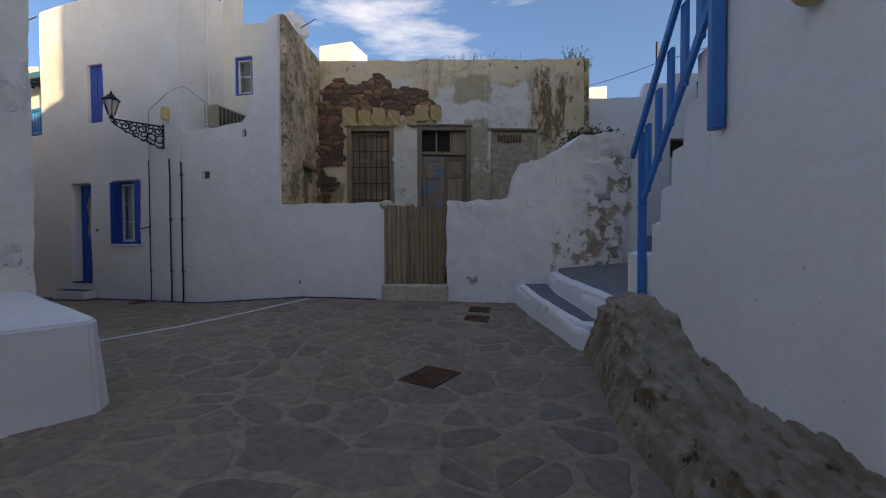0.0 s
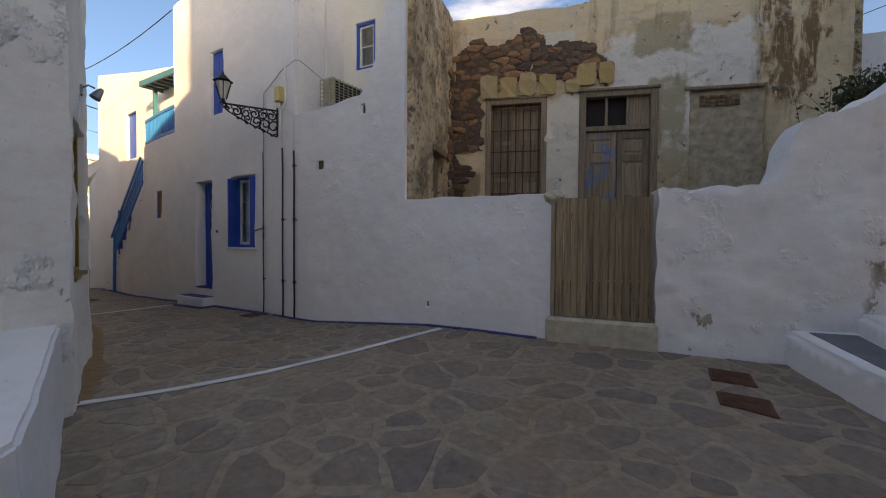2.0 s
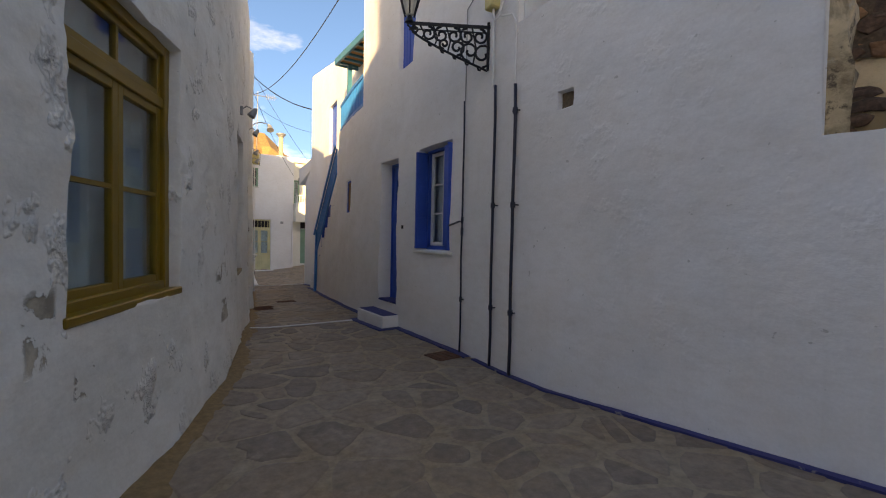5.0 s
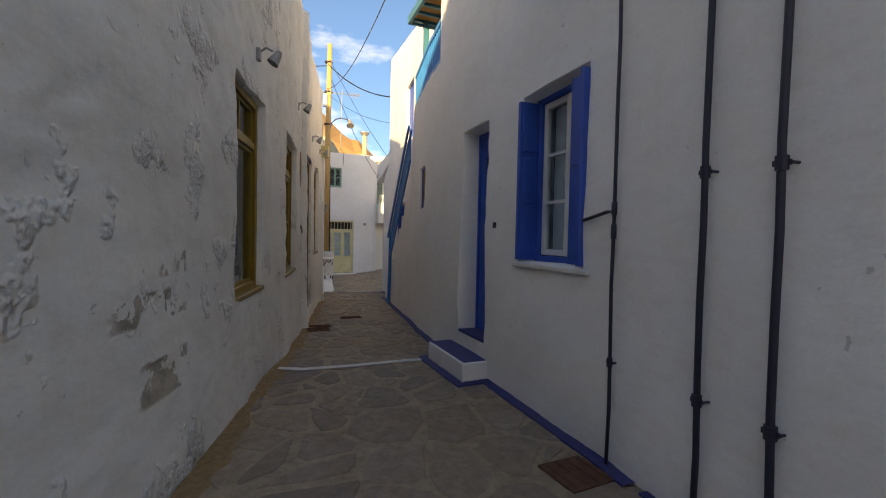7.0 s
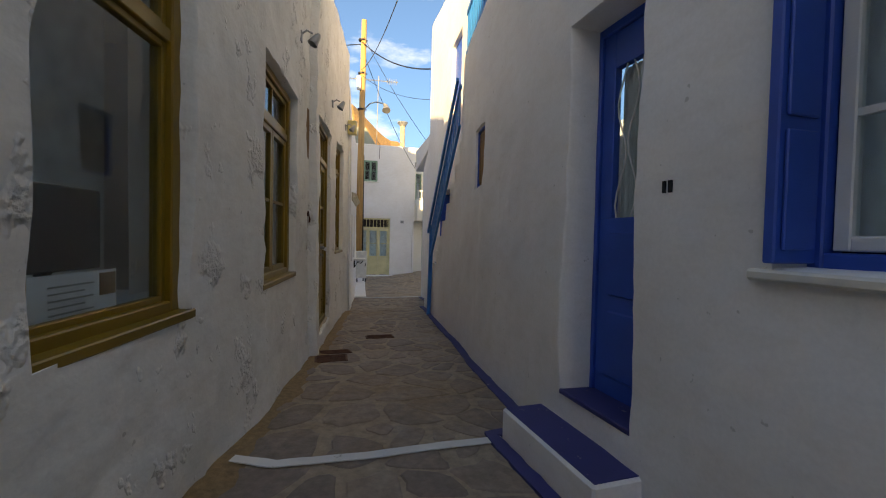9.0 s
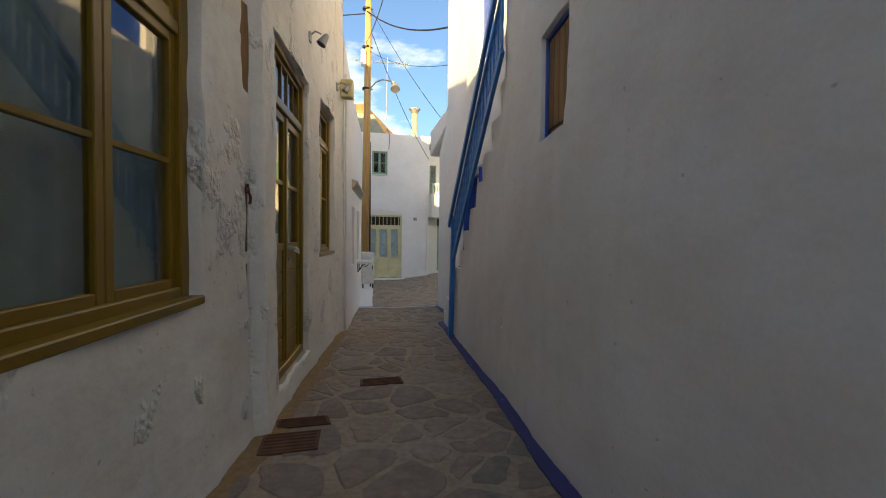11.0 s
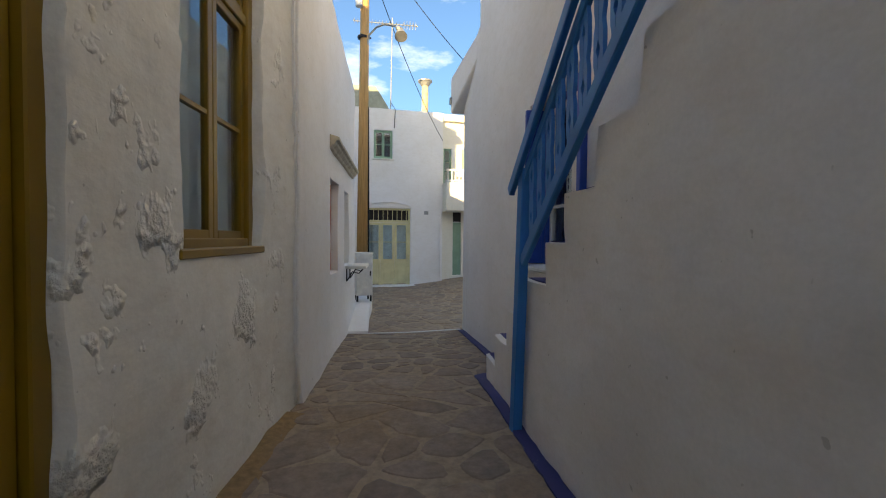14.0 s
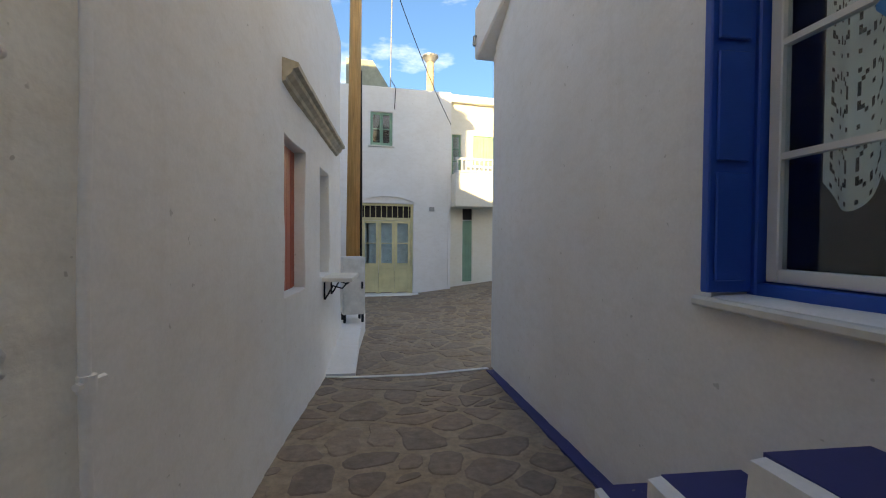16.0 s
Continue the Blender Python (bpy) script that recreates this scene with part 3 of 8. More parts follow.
    for i in range(len(ss) - 1):
        for q in ((front_top[i], front_top[i + 1], mid_top[i + 1], mid_top[i]), (mid_top[i], mid_top[i + 1], back_top[i + 1], back_top[i])):
            if len(set(q)) == 4:
                bm.faces.new(q)
        mid = (ss[i] + ss[i + 1]) / 2
        cuts = sorted((c, d) for a, b, c, d, e in openings if a < mid < b and e >= 0.1)
        z = base
        for c, d in cuts + [(peak + 1, peak + 1)]:
            q = [behind(i, z), behind(i + 1, z), behind(i + 1, c), behind(i, c)]
            q = [v for k, v in enumerate(q) if v not in q[:k]]
            if len(q) > 2:
                bm.faces.new(q)
            z = d
    for i in (0, len(ss) - 1):
        column = [grid[i, j] for j in range(len(zs)) if (i, j) in grid]
        if len(column) > 1:
            rim = column + [mid_top[i], back_top[i], back_low[i]]
            try:
                bm.faces.new(rim)
            except ValueError:
                pass
    bmesh.ops.dissolve_degenerate(bm, dist=1e-5, edges=bm.edges)
    bmesh.ops.recalc_face_normals(bm, faces=bm.faces)
    me = bpy.data.meshes.new(name)
    bm.to_mesh(me)
    bm.free()
    me.materials.append(mat)
    me.polygons.foreach_set("use_smooth", [True] * len(me.polygons))
    me.set_sharp_from_angle(angle=radians(50))
    if second:
        me.materials.append(second[0])
        for p in me.polygons:
            p.material_index = int(second[1](p.center))
    ob = new(name, me)
    if parent:
        ob.parent = parent
        return tagged(ob, label)
    return tagged(ob, label, category, kind=kind)


def plate(name, corners, mat, label, category="wall", thick=0.15, kind="structure"):
    """A plain slab between four corners in space, for the sides that close a house."""
    bm = bmesh.new()
    c = [Vector(q) for q in corners]
    n = (c[1] - c[0]).cross(c[3] - c[0]).normalized() * thick
    front, back = [bm.verts.new(q) for q in c], [bm.verts.new(q + n) for q in c]
    bm.faces.new(front)
    bm.faces.new(back[::-1])
    for i in range(4):
        j = (i + 1) % 4
        bm.faces.new((front[i], back[i], back[j], front[j]))
    return single(name, bm, mat, label, category, kind=kind)


NORTH = Line([(-15.84, 6.846), (-14.7, 6.715), (-12.53, 6.486), (-11.25, 6.273), (-9.435, 6.06), (-8.84, 6.078), (-7.31, 6.052), (-6.43, 5.976), (-3.995, 6.027), (-2.45, 6.12)])
GATE_WALL = Line([(-1.46, 6.262), (0.07, 6.63), (1.3, 7.22)])
RUIN_SIDE = Line([(-4.262, 6.09), (-4.95, 8.21)])
RUIN_FRONT = Line([(-4.95, 8.21), (0.75, 10.2)])
RECESS = Line([(-18.74, 7.48), (-15.55, 7.123), (-10.45, 6.585)])
SOUTH = Line([(-4.85, 2.76), (-5.73, 3.094), (-6.67, 3.477), (-7.565, 3.78), (-8.72, 4.038), (-9.55, 4.2), (-10.43, 4.4), (-11.6, 4.56), (-12.06, 4.634), (-12.09, 4.715), (-12.51, 4.75), (-13.58, 4.888), (-15.03, 5.14), (-15.5, 5.25)])
SOUTH_WEST = Line([(-15.5, 5.265), (-17.46, 5.449), (-20.42, 5.81)])
FAR = Line([(-26.2, 1.0), (-26.2, 8.87)])
STAIR_HOUSE = Line([(0.963, 4.55), (1.03, 4.12), (1.3, 2.4), (1.45, 1.5), (1.9, -5.0)])

# ---- ground ----
bm = bmesh.new()
gx = sorted({*np.arange(-30, 6.01, 0.4).round(3), -26.4, -18.7, -15.3, -13.2, -9.7, -3.4, -1.7, -400.0, -120.0, -60.0, 20.0, 60.0, 200.0, 400.0})
gy = sorted({*np.arange(-4, 12.01, 0.4).round(3), 2.6, 3.6, 6.6, 7.6, 10.6, -400.0, -120.0, -40.0, -12.0, 20.0, 60.0, 200.0, 400.0})
rows = [[bm.verts.new((x, y, ground_z(x, y))) for y in gy] for x in gx]
for a, b in zip(rows[:-1], rows[1:]):
    for i in range(len(gy) - 1):
        bm.faces.new((a[i], b[i], b[i + 1], a[i + 1]))
pavement = single("pavement", bm, M_MORTAR, "pale mortar bed of the flagstone lane", "pavement", kind="structure", smooth=True)

# ---- north house: shop-worn white front with stairs, balcony and yard wall ----
STAIR_XS = [-15.83, -15.45, -15.09, -14.75, -14.40, -14.12, -13.82] + [-13.82 + 0.2925 * k for k in range(1, 9)]
STAIR_ZS = [-0.05, 0.21, 0.465, 0.725, 0.96, 1.20] + [1.20 + 0.2445 * k for k in range(1, 10)]


def north_top(s):
    x = NORTH.at(s).x
    if x < STAIR_XS[0]:
        return -0.2
    if x < -12.5:
        return STAIR_ZS[max(k for k, e in enumerate(STAIR_XS) if e <= x)]
    if x < -10.4:
        return 3.46
    if x < -6.43:
        return 6.03
    if x < -4.64:
        return lerp((-6.43, -5.69, -5.12, -5.0, -4.9, -4.78, -4.64), (3.18, 3.21, 3.27, 3.36, 3.55, 3.9, 4.55), x) + 0.03 * noise.noise(Vector((x * 4, 0, 0)))
    if x < -4.36:
        return lerp((-4.64, -4.56, -4.36), (4.6, 4.98, 5.05), x)
    return 1.80 + 0.02 * noise.noise(Vector((x * 2.5, 3, 0))) - 0.03 * max(0, x + 2.7)


n_of = NORTH.of
north_holes = [
    (n_of(-9.43), n_of(-8.89), 0.33, 2.36, 0.26),
    (n_of(-8.31), n_of(-7.55), 1.11, 2.38, 0.2),
    (n_of(-11.60), n_of(-11.2), 1.70, 2.32, 0.16),
    (n_of(-8.92), n_of(-8.50), 3.55, 4.72, 0.12),
    (n_of(-5.98), n_of(-5.82), 2.3, 2.45, 0.2),
    (n_of(-5.12), n_of(-5.02), 3.0, 3.14, 0.18),
    (n_of(-4.035), n_of(-3.98), 0.44, 0.525, 0.2),
    (n_of(-12.54), n_of(-12.49), 0.38, 0.47, 0.2),
]
jumps = [x for x in STAIR_XS if x < -12.5] + [-12.5, -10.4, -6.43, -4.64, -4.36]
jumps = [n_of(x) + d for x in jumps for d in (-0.004, 0.004)]
wall("wall_north", NORTH, -0.7, north_top, M_WHITE, "whitewashed house front and yard wall with uneven plaster", openings=north_holes, breaks=jumps, amp=0.022, crown=0.008, step=0.07, rough=0.006,
     second=(M_WHITE_COARSE, lambda c: c.x > -6.3 + 0.25 * noise.noise(Vector((c.x, 0, c.z * 2))) and c.z > 0.5 + 0.4 * noise.noise(Vector((c.x * 1.5, 2, 0)))))

# earth-brown plugs added so the wall holes look dark inside
for x, z, wd, dp in ((-5.9, 2.375, 0.22, 0.06), (-5.07, 3.07, 0.16, 0.06), (-4.005, 0.48, 0.12, 0.04), (-12.515, 0.425, 0.1, 0.018)):
    bm = bmesh.new()
    box(bm, -wd, wd, dp, 0.28, -wd, wd, bevel=0.01)
    for v in bm.verts:
        v.co.y += 0.01 * noise.noise(v.co * 30)
    single("wall_core", bm, M_EARTH, "earth-brown plug set in a wall hole to darken it", "masonry", NORTH.axes(n_of(x), z), kind="structure")

# ---- recessed house behind the stairs ----
r_of = RECESS.of
wall("wall_recess", RECESS, -0.7, lambda s: 3.58 + 0.18 * (RECESS.at(s).x + 18.74) if RECESS.at(s).x < -17.6 else lerp((-17.6, -13.8, -11.4), (6.4, 5.62, 5.2), RECESS.at(s).x), M_WHITE, "whitewashed upper house wall beside the outside stairs",
     openings=[(r_of(-15.56), r_of(-14.53), 0.76, 2.09, 0.2), (r_of(-14.85), r_of(-14.05), 3.42, 4.68, 0.12)], breaks=[r_of(-17.6) - 0.004, r_of(-17.6) + 0.004], amp=0.008)

# ---- sides and roofs that close the north houses ----
plate("wall_north_house_west", [(-10.42, 6.35, 3.0), (-10.42, 11.0, 3.0), (-10.42, 11.0, 6.03), (-10.42, 6.35, 6.03)], M_WHITE, "whitewashed gable of the upper storey")
HOUSE_EAST = Line([(-6.42, 6.03), (-6.395, 7.3)])
wall("wall_north_house_east", HOUSE_EAST, 2.5, 6.03, M_WHITE_COARSE, "rough whitewashed side of the upper storey", amp=0.02, rough=0.03, step=0.05, thick=0.2)
plate("roof_north_house", [(-10.3, 6.4, 5.7), (-6.7, 6.4, 5.7), (-6.7, 11, 5.7), (-10.3, 11, 5.7)], M_CREAM, "flat whitewashed roof", "roof")
plate("roof_recess_house", [(-17.6, 7.6, 6.05), (-10.5, 6.9, 4.85), (-10.5, 11, 4.85), (-17.6, 11, 6.05)], M_CREAM, "flat whitewashed roof", "roof")
plate("roof_low_house", [(-18.7, 7.65, 3.1), (-17.7, 7.6, 3.1), (-17.7, 12, 3.1), (-18.7, 12, 3.1)], M_CREAM, "flat whitewashed roof", "roof")
plate("wall_recess_house_west", [(-17.66, 12, 3.0), (-17.62, 7.6, 3.0), (-17.62, 7.6, 6.4), (-17.66, 12, 6.4)], M_WHITE, "whitewashed side of the upper block")
plate("wall_corner_house_west", [(-18.5, 14, -0.8), (-18.72, 7.5, -0.8), (-18.72, 7.5, 3.42), (-18.5, 14, 3.42)], M_WHITE, "whitewashed side wall at the lane corner")
plate("wall_back_north", [(-18.7, 12, -0.8), (-4.9, 12, -0.8), (-4.9, 12, 5.6), (-18.7, 12, 3.4)], M_WHITE, "plain back wall of the north houses")
TERRACE = Line([(-6.45, 6.98), (-4.72, 7.08)])
wall("wall_terrace", TERRACE, 3.0, lambda s: 6.3 if s < 0.3 else 5.62 - 0.1 * s, M_CREAM, "cream house wall behind the small terrace", openings=[(0.30, 0.72, 4.13, 4.92, 0.1)], breaks=[0.296, 0.304], amp=0.006)
plate("floor_terrace", [(-6.4, 6.3, 3.0), (-4.7, 6.3, 3.0), (-4.85, 7.0, 3.0), (-6.4, 6.95, 3.0)], M_CEMENT, "cement floor of the small terrace", "floor")

# ---- ruin ----
wall("wall_ruin_side", RUIN_SIDE, 0.2, lambda s: 5.02 + 0.08 * s, M_RUIN_SIDE, "crumbling rendered side wall of the ruined house", openings=[(RUIN_SIDE.of(7.0, 1), RUIN_SIDE.of(7.55, 1), 0.5, 2.68, 0.15)], amp=0.035, wobble=0.02, thick=0.1, rough=0.03, step=0.06)
f_of = RUIN_FRONT.of
wall("wall_ruin_front", RUIN_FRONT, 0.2, lambda s: 5.18 + 0.03 * s + 0.05 * noise.noise(Vector((s * 1.4, 0, 2))), M_RUIN, "ruined house front with stained flaking render",
     openings=[(f_of(-4.33), f_of(-3.45), 1.6, 3.68, 0.14), (f_of(-2.84), f_of(-1.80), 0.6, 3.72, 0.14), (f_of(-1.31), f_of(-0.28), 1.2, 3.74, 0.07)], amp=0.025, wobble=0.015, thick=0.5, rough=0.035, step=0.05)
plate("wall_ruin_east", [(0.72, 10.3, 0.2), (0.2, 15, 0.2), (0.2, 15, 5.4), (0.72, 10.3, 5.4)], M_RUIN_SIDE, "stained side of the ruined house")
# unseen walls added to keep sky light out of the ruin's inside
plate("wall_ruin_back", [(0.2, 14.9, 0.2), (-5.0, 13.9, 0.2), (-5.0, 13.9, 5.2), (0.2, 14.9, 5.2)], M_RUIN_SIDE, "unseen back wall closing the ruined house against light")
plate("wall_ruin_west", [(-5.0, 13.9, 0.2), (-5.02, 8.3, 0.2), (-5.02, 8.3, 5.1), (-5.0, 13.9, 5.1)], M_RUIN_SIDE, "unseen far wall closing the ruined house against light")
plate("roof_ruin", [(-4.9, 8.5, 4.9), (0.7, 10.5, 4.9), (0.2, 15, 4.9), (-5, 14, 4.9)], M_EARTH, "earth roof of the ruined house", "roof")
plate("floor_yard", [(-4.3, 6.2, 0.45), (1.2, 7.3, 0.45), (0.75, 10.3, 0.45), (-4.95, 8.3, 0.45)], M_EARTH, "earth floor of the ruined yard", "floor")

gw_x = (-1.46, -0.6, -0.5, -0.42, -0.34, -0.03, 0.16, 0.42, 0.56, 0.76, 1.07, 1.3)
gw_z = (1.80, 1.82, 1.86, 2.2, 2.38, 2.44, 2.54, 2.70, 2.83, 2.85, 2.9, 2.84)
wall("wall_gate_east", GATE_WALL, -0.1, lambda s: lerp(gw_x, gw_z, GATE_WALL.at(s).x) + 0.04 * noise.noise(Vector((s * 5, 1, 0))) + 0.03 * noise.noise(Vector((s * 14, 1, 0))), M_WHITE_FLAKED, "broken whitewashed wall with bare stone patches", amp=0.04, wobble=0.025, thick=0.45, rough=0.045, step=0.05, crown=0.0)
plate("wall_gate_return", [(1.28, 7.3, 0.2), (0.9, 10.0, 0.2), (0.9, 10.0, 2.75), (1.28, 7.3, 2.85)], M_WHITE_FLAKED, "rough end of the broken wall", thick=0.3)

# ---- south houses ----
s_of = SOUTH.of


def south_hole(x0, x1, z0, z1, d):
    return (s_of(x0), s_of(x1), z0, z1, d)


south_holes = [south_hole(-5.73, -6.66, 0.915, 2.36, 0.17), south_hole(-8.71, -9.55, 0.80, 2.42, 0.17), south_hole(-10.41, -11.47, 0.81, 2.42, 0.17),
               south_hole(-12.43, -13.60, -0.012, 2.58, 0.17), south_hole(-14.14, -15.0, 0.90, 2.65, 0.17),
               south_hole(-12.005, -12.055, 1.02, 1.43, 0.03), south_hole(-12.01, -12.055, 0.47, 0.95, 0.03), south_hole(-11.98, -12.055, 1.98, 2.5, 0.03)]
wall("wall_south", SOUTH, -0.7, lambda s: 4.55 + 0.05 * noise.noise(Vector((s * 0.7, 0, 0))), M_WHITE_ROUGH, "thick rough whitewashed wall with rounded worn reveals", openings=south_holes, amp=0.022, wobble=0.022, flare=0.035, step=0.05, rough=0.014)
w_of = SOUTH_WEST.of
wall("wall_south_west", SOUTH_WEST, -0.9, lambda s: 3.95 - 0.05 * s, M_WHITE, "smooth whitewashed cottage wall", openings=[(w_of(-17.47), w_of(-18.14), 0.53, 1.70, 0.22), (w_of(-18.83), w_of(-19.42), 0.56, 1.70, 0.22)], amp=0.012, flare=0.06)
SOUTH_EAST = Line([(-4.55, -6.0), (-4.835, 2.80)])
wall("wall_south_east", SOUTH_EAST, -0.3, 4.55, M_WHITE_ROUGH, "rough whitewashed end wall above a sloping plinth", amp=0.03, wobble=0.02, rough=0.014, step=0.06)
plate("wall_south_back", [(-20.4, -2.0, -0.9), (-4.7, -2.0, -0.9), (-4.7, -2.0, 4.5), (-20.4, -2.0, 4.5)], M_WHITE, "plain back wall of the south houses")
plate("wall_cottage_west", [(-20.40, 5.7, -0.9), (-20.6, -2.0, -0.9), (-20.6, -2.0, 3.7), (-20.40, 5.7, 3.7)], M_WHITE, "whitewashed end wall of the cottage", thick=-0.15)
# unseen slab added to raise the shadow on the recessed upper house
plate("wall_roof_south", [(-13.6, 4.0, 4.1), (-7.9, 2.9, 4.1), (-7.9, 2.9, 5.3), (-13.6, 4.0, 6.35)], M_WHITE, "unseen whitewashed slab on the roof, added to shade the upper house")
plate("roof_south", [(-15.5, -2.0, 4.2), (-4.7, -2.0, 4.2), (-4.9, 2.6, 4.2), (-15.5, 5.0, 4.2)], M_CREAM, "flat whitewashed roof", "roof")
plate("roof_cottage", [(-20.4, -2.0, 3.4), (-15.5, -2.0, 3.4), (-15.5, 5.0, 3.4), (-20.4, 5.6, 3.4)], M_CREAM, "flat whitewashed roof", "roof")

# ---- far house that closes the lane ----
a_of = lambda y: FAR.of(y, 1)
far_holes = [(a_of(6.28), a_of(7.78), -0.58, 1.98, 0.12), (a_of(6.55), a_of(7.18), 3.58, 4.52, 0.1)]
wall("wall_far", FAR, -0.9, lambda s: 5.2, M_WHITE, "tall whitewashed house front at the end of the lane", openings=far_holes, amp=0.01)
FAR_RIGHT = Line([(-26.45, 8.87), (-26.6, 14.0)])
b_of = lambda y: FAR_RIGHT.of(y, 1)
wall("wall_far_right", FAR_RIGHT, -0.9, 5.25, M_CREAM, "cream house front with a small balcony", openings=[(b_of(9.3), b_of(9.62), -0.3, 1.92, 0.1), (b_of(8.95), b_of(9.25), 2.88, 4.1, 0.1), (b_of(9.62), b_of(10.3), 3.2, 4.1, 0.08)], amp=0.008)
plate("wall_far_back", [(-34, 14, -1), (-34, 1, -1), (-34, 1, 5), (-34, 14, 5)], M_WHITE, "plain back wall of the far house")
plate("roof_far", [(-34, 1, 5.0), (-26.3, 1, 5.0), (-26.3, 14, 5.0), (-34, 14, 5.0)], M_CREAM, "flat whitewashed roof", "roof")

# ---- stair house beside the square ----

def stair_house_top(s):
    y = STAIR_HOUSE.at(s).y
    if y > 3.9:
        return 1.04
    if y < 1.2:
        return 6.6
    return 1.04 + 0.28 * (int((3.9 - y) / 0.2) + 1)


sh_jumps = [STAIR_HOUSE.of(3.9 - 0.2 * k, 1) + d for k in range(0, 14) for d in (-0.004, 0.004)]
wall("wall_stair_house", STAIR_HOUSE, -0.2, stair_house_top, M_WHITE, "whitewashed side of an outside staircase", breaks=sh_jumps + [STAIR_HOUSE.of(1.2, 1) - 0.004, STAIR_HOUSE.of(1.2, 1) + 0.004], amp=0.01, thick=0.9)

# ---- plain blocks that close the square; some unseen ones are added for shade ----
def plain_house(name, label, outline, z1, mat=M_WHITE):
    bm = bmesh.new()
    slab(bm, outline, -0.6, z1)
    return single(name, bm, mat, label, "house", kind="structure")


# unseen sun blocker; its height and edge set the square's shade
plain_house("house_east", "unseen tall white block added to shade the square", [(2.4, -0.56), (9, -0.56), (9, 4.0), (2.2, 4.0)], 8.8)
plain_house("house_north_east", "whitewashed house up the side street", [(3.6, 6.0), (9, 4.5), (10, 13), (4.3, 13)], 6.6)
plain_house("house_south_square", "whitewashed house south of the square", [(-4.4, -9), (1.7, -9), (1.7, -5.0), (-4.4, -5.6)], 5.0)
# mostly hidden block, added to keep sun off the lane's end
plain_house("house_side_lane", "mostly hidden white block added to cast shade", [(-25.4, -7), (-21.6, -7), (-21.6, 1.6), (-25.4, 1.6)], 7.2)
# unseen block added to cast the shadow edge on the far house
plain_house("house_cottage_upper", "unseen white block added to shade the far house", [(-20.2, -3), (-15.5, -3), (-15.5, 3.4), (-20.2, 3.4)], 7.15)
plain_house("house_lane_end", "whitewashed house beyond the lane bend", [(-24.5, 15), (-19, 15), (-19, 20), (-24.5, 20)], 5.5)


# ---- windows and doors ----
def bars(bm, w, h, f, y0, y1, bevel=0.006, bottom=True):
    """The four sides of a frame, w wide and h high about x = 0, from z = 0."""
    box(bm, -w / 2, -w / 2 + f, y0, y1, 0, h, bevel=bevel)
    box(bm, w / 2 - f, w / 2, y0, y1, 0, h, bevel=bevel)
    box(bm, -w / 2 + f, w / 2 - f, y0, y1, h - f, h, bevel=bevel)
    if bottom:
        box(bm, -w / 2 + f, w / 2 - f, y0, y1, 0, f, bevel=bevel)


def pane(parent, x0, x1, z0, z1, y, mat=None):
    bm = bmesh.new()
    box(bm, x0, x1, y - 0.002, y + 0.002, z0, z1)
    ob = part("pane", bm, mat or M_GLASS, parent)
    if mat is None:
        ob.visible_shadow = False
    return ob


def sash(parent, x0, x1, z0, z1, y, mat, cols, rows_, stile=0.045, bar=0.022, name="sash", low_panel=0.0):
    """A glazed leaf with its panes; low_panel: the height of a boarded foot."""
    bm = bmesh.new()
    box(bm, x0, x0 + stile, y, y + 0.04, z0, z1, bevel=0.004)
    box(bm, x1 - stile, x1, y, y + 0.04, z0, z1, bevel=0.004)
    box(bm, x0 + stile, x1 - stile, y, y + 0.04, z1 - stile, z1, bevel=0.004)
    zb = z0 + max(stile, low_panel)
    box(bm, x0 + stile, x1 - stile, y, y + 0.04, zb - stile, zb, bevel=0.004)
    gw, gh = (x1 - x0 - 2 * stile), (z1 - stile - zb)
    for i in range(1, cols):
        c = x0 + stile + gw * i / cols
        box(bm, c - bar / 2, c + bar / 2, y + 0.005, y + 0.035, zb, z1 - stile)
    for j in range(1, rows_):
        c = zb + gh * j / rows_
        box(bm, x0 + stile, x1 - stile, y + 0.006, y + 0.034, c - bar / 2, c + bar / 2)
    leaf = part(name, bm, mat, parent)
    for i in range(cols):
        for j in range(rows_):
            pane(leaf, x0 + stile + gw * i / cols, x0 + stile + gw * (i + 1) / cols, zb + gh * j / rows_, zb + gh * (j + 1) / rows_, y + 0.02)
    return leaf


def curtain(parent, x0, x1, z0, z1, y, mat=M_CURTAIN):
    """A hanging cloth with soft folds."""
    bm = bmesh.new()
    n = 24
    low = [bm.verts.new((x0 + (x1 - x0) * i / n, y + 0.012 * math.sin(i * 1.9) + 0.006 * math.sin(i * 0.7), z0)) for i in range(n + 1)]
    top = [bm.verts.new((v.co.x, v.co.y, z1)) for v in low]
    for i in range(n):
        bm.faces.new((low[i], low[i + 1], top[i + 1], top[i]))
    bmesh.ops.solidify(bm, geom=bm.faces[:], thickness=0.004)
    return part("curtain", bm, mat, parent, "pale thin curtain", True)


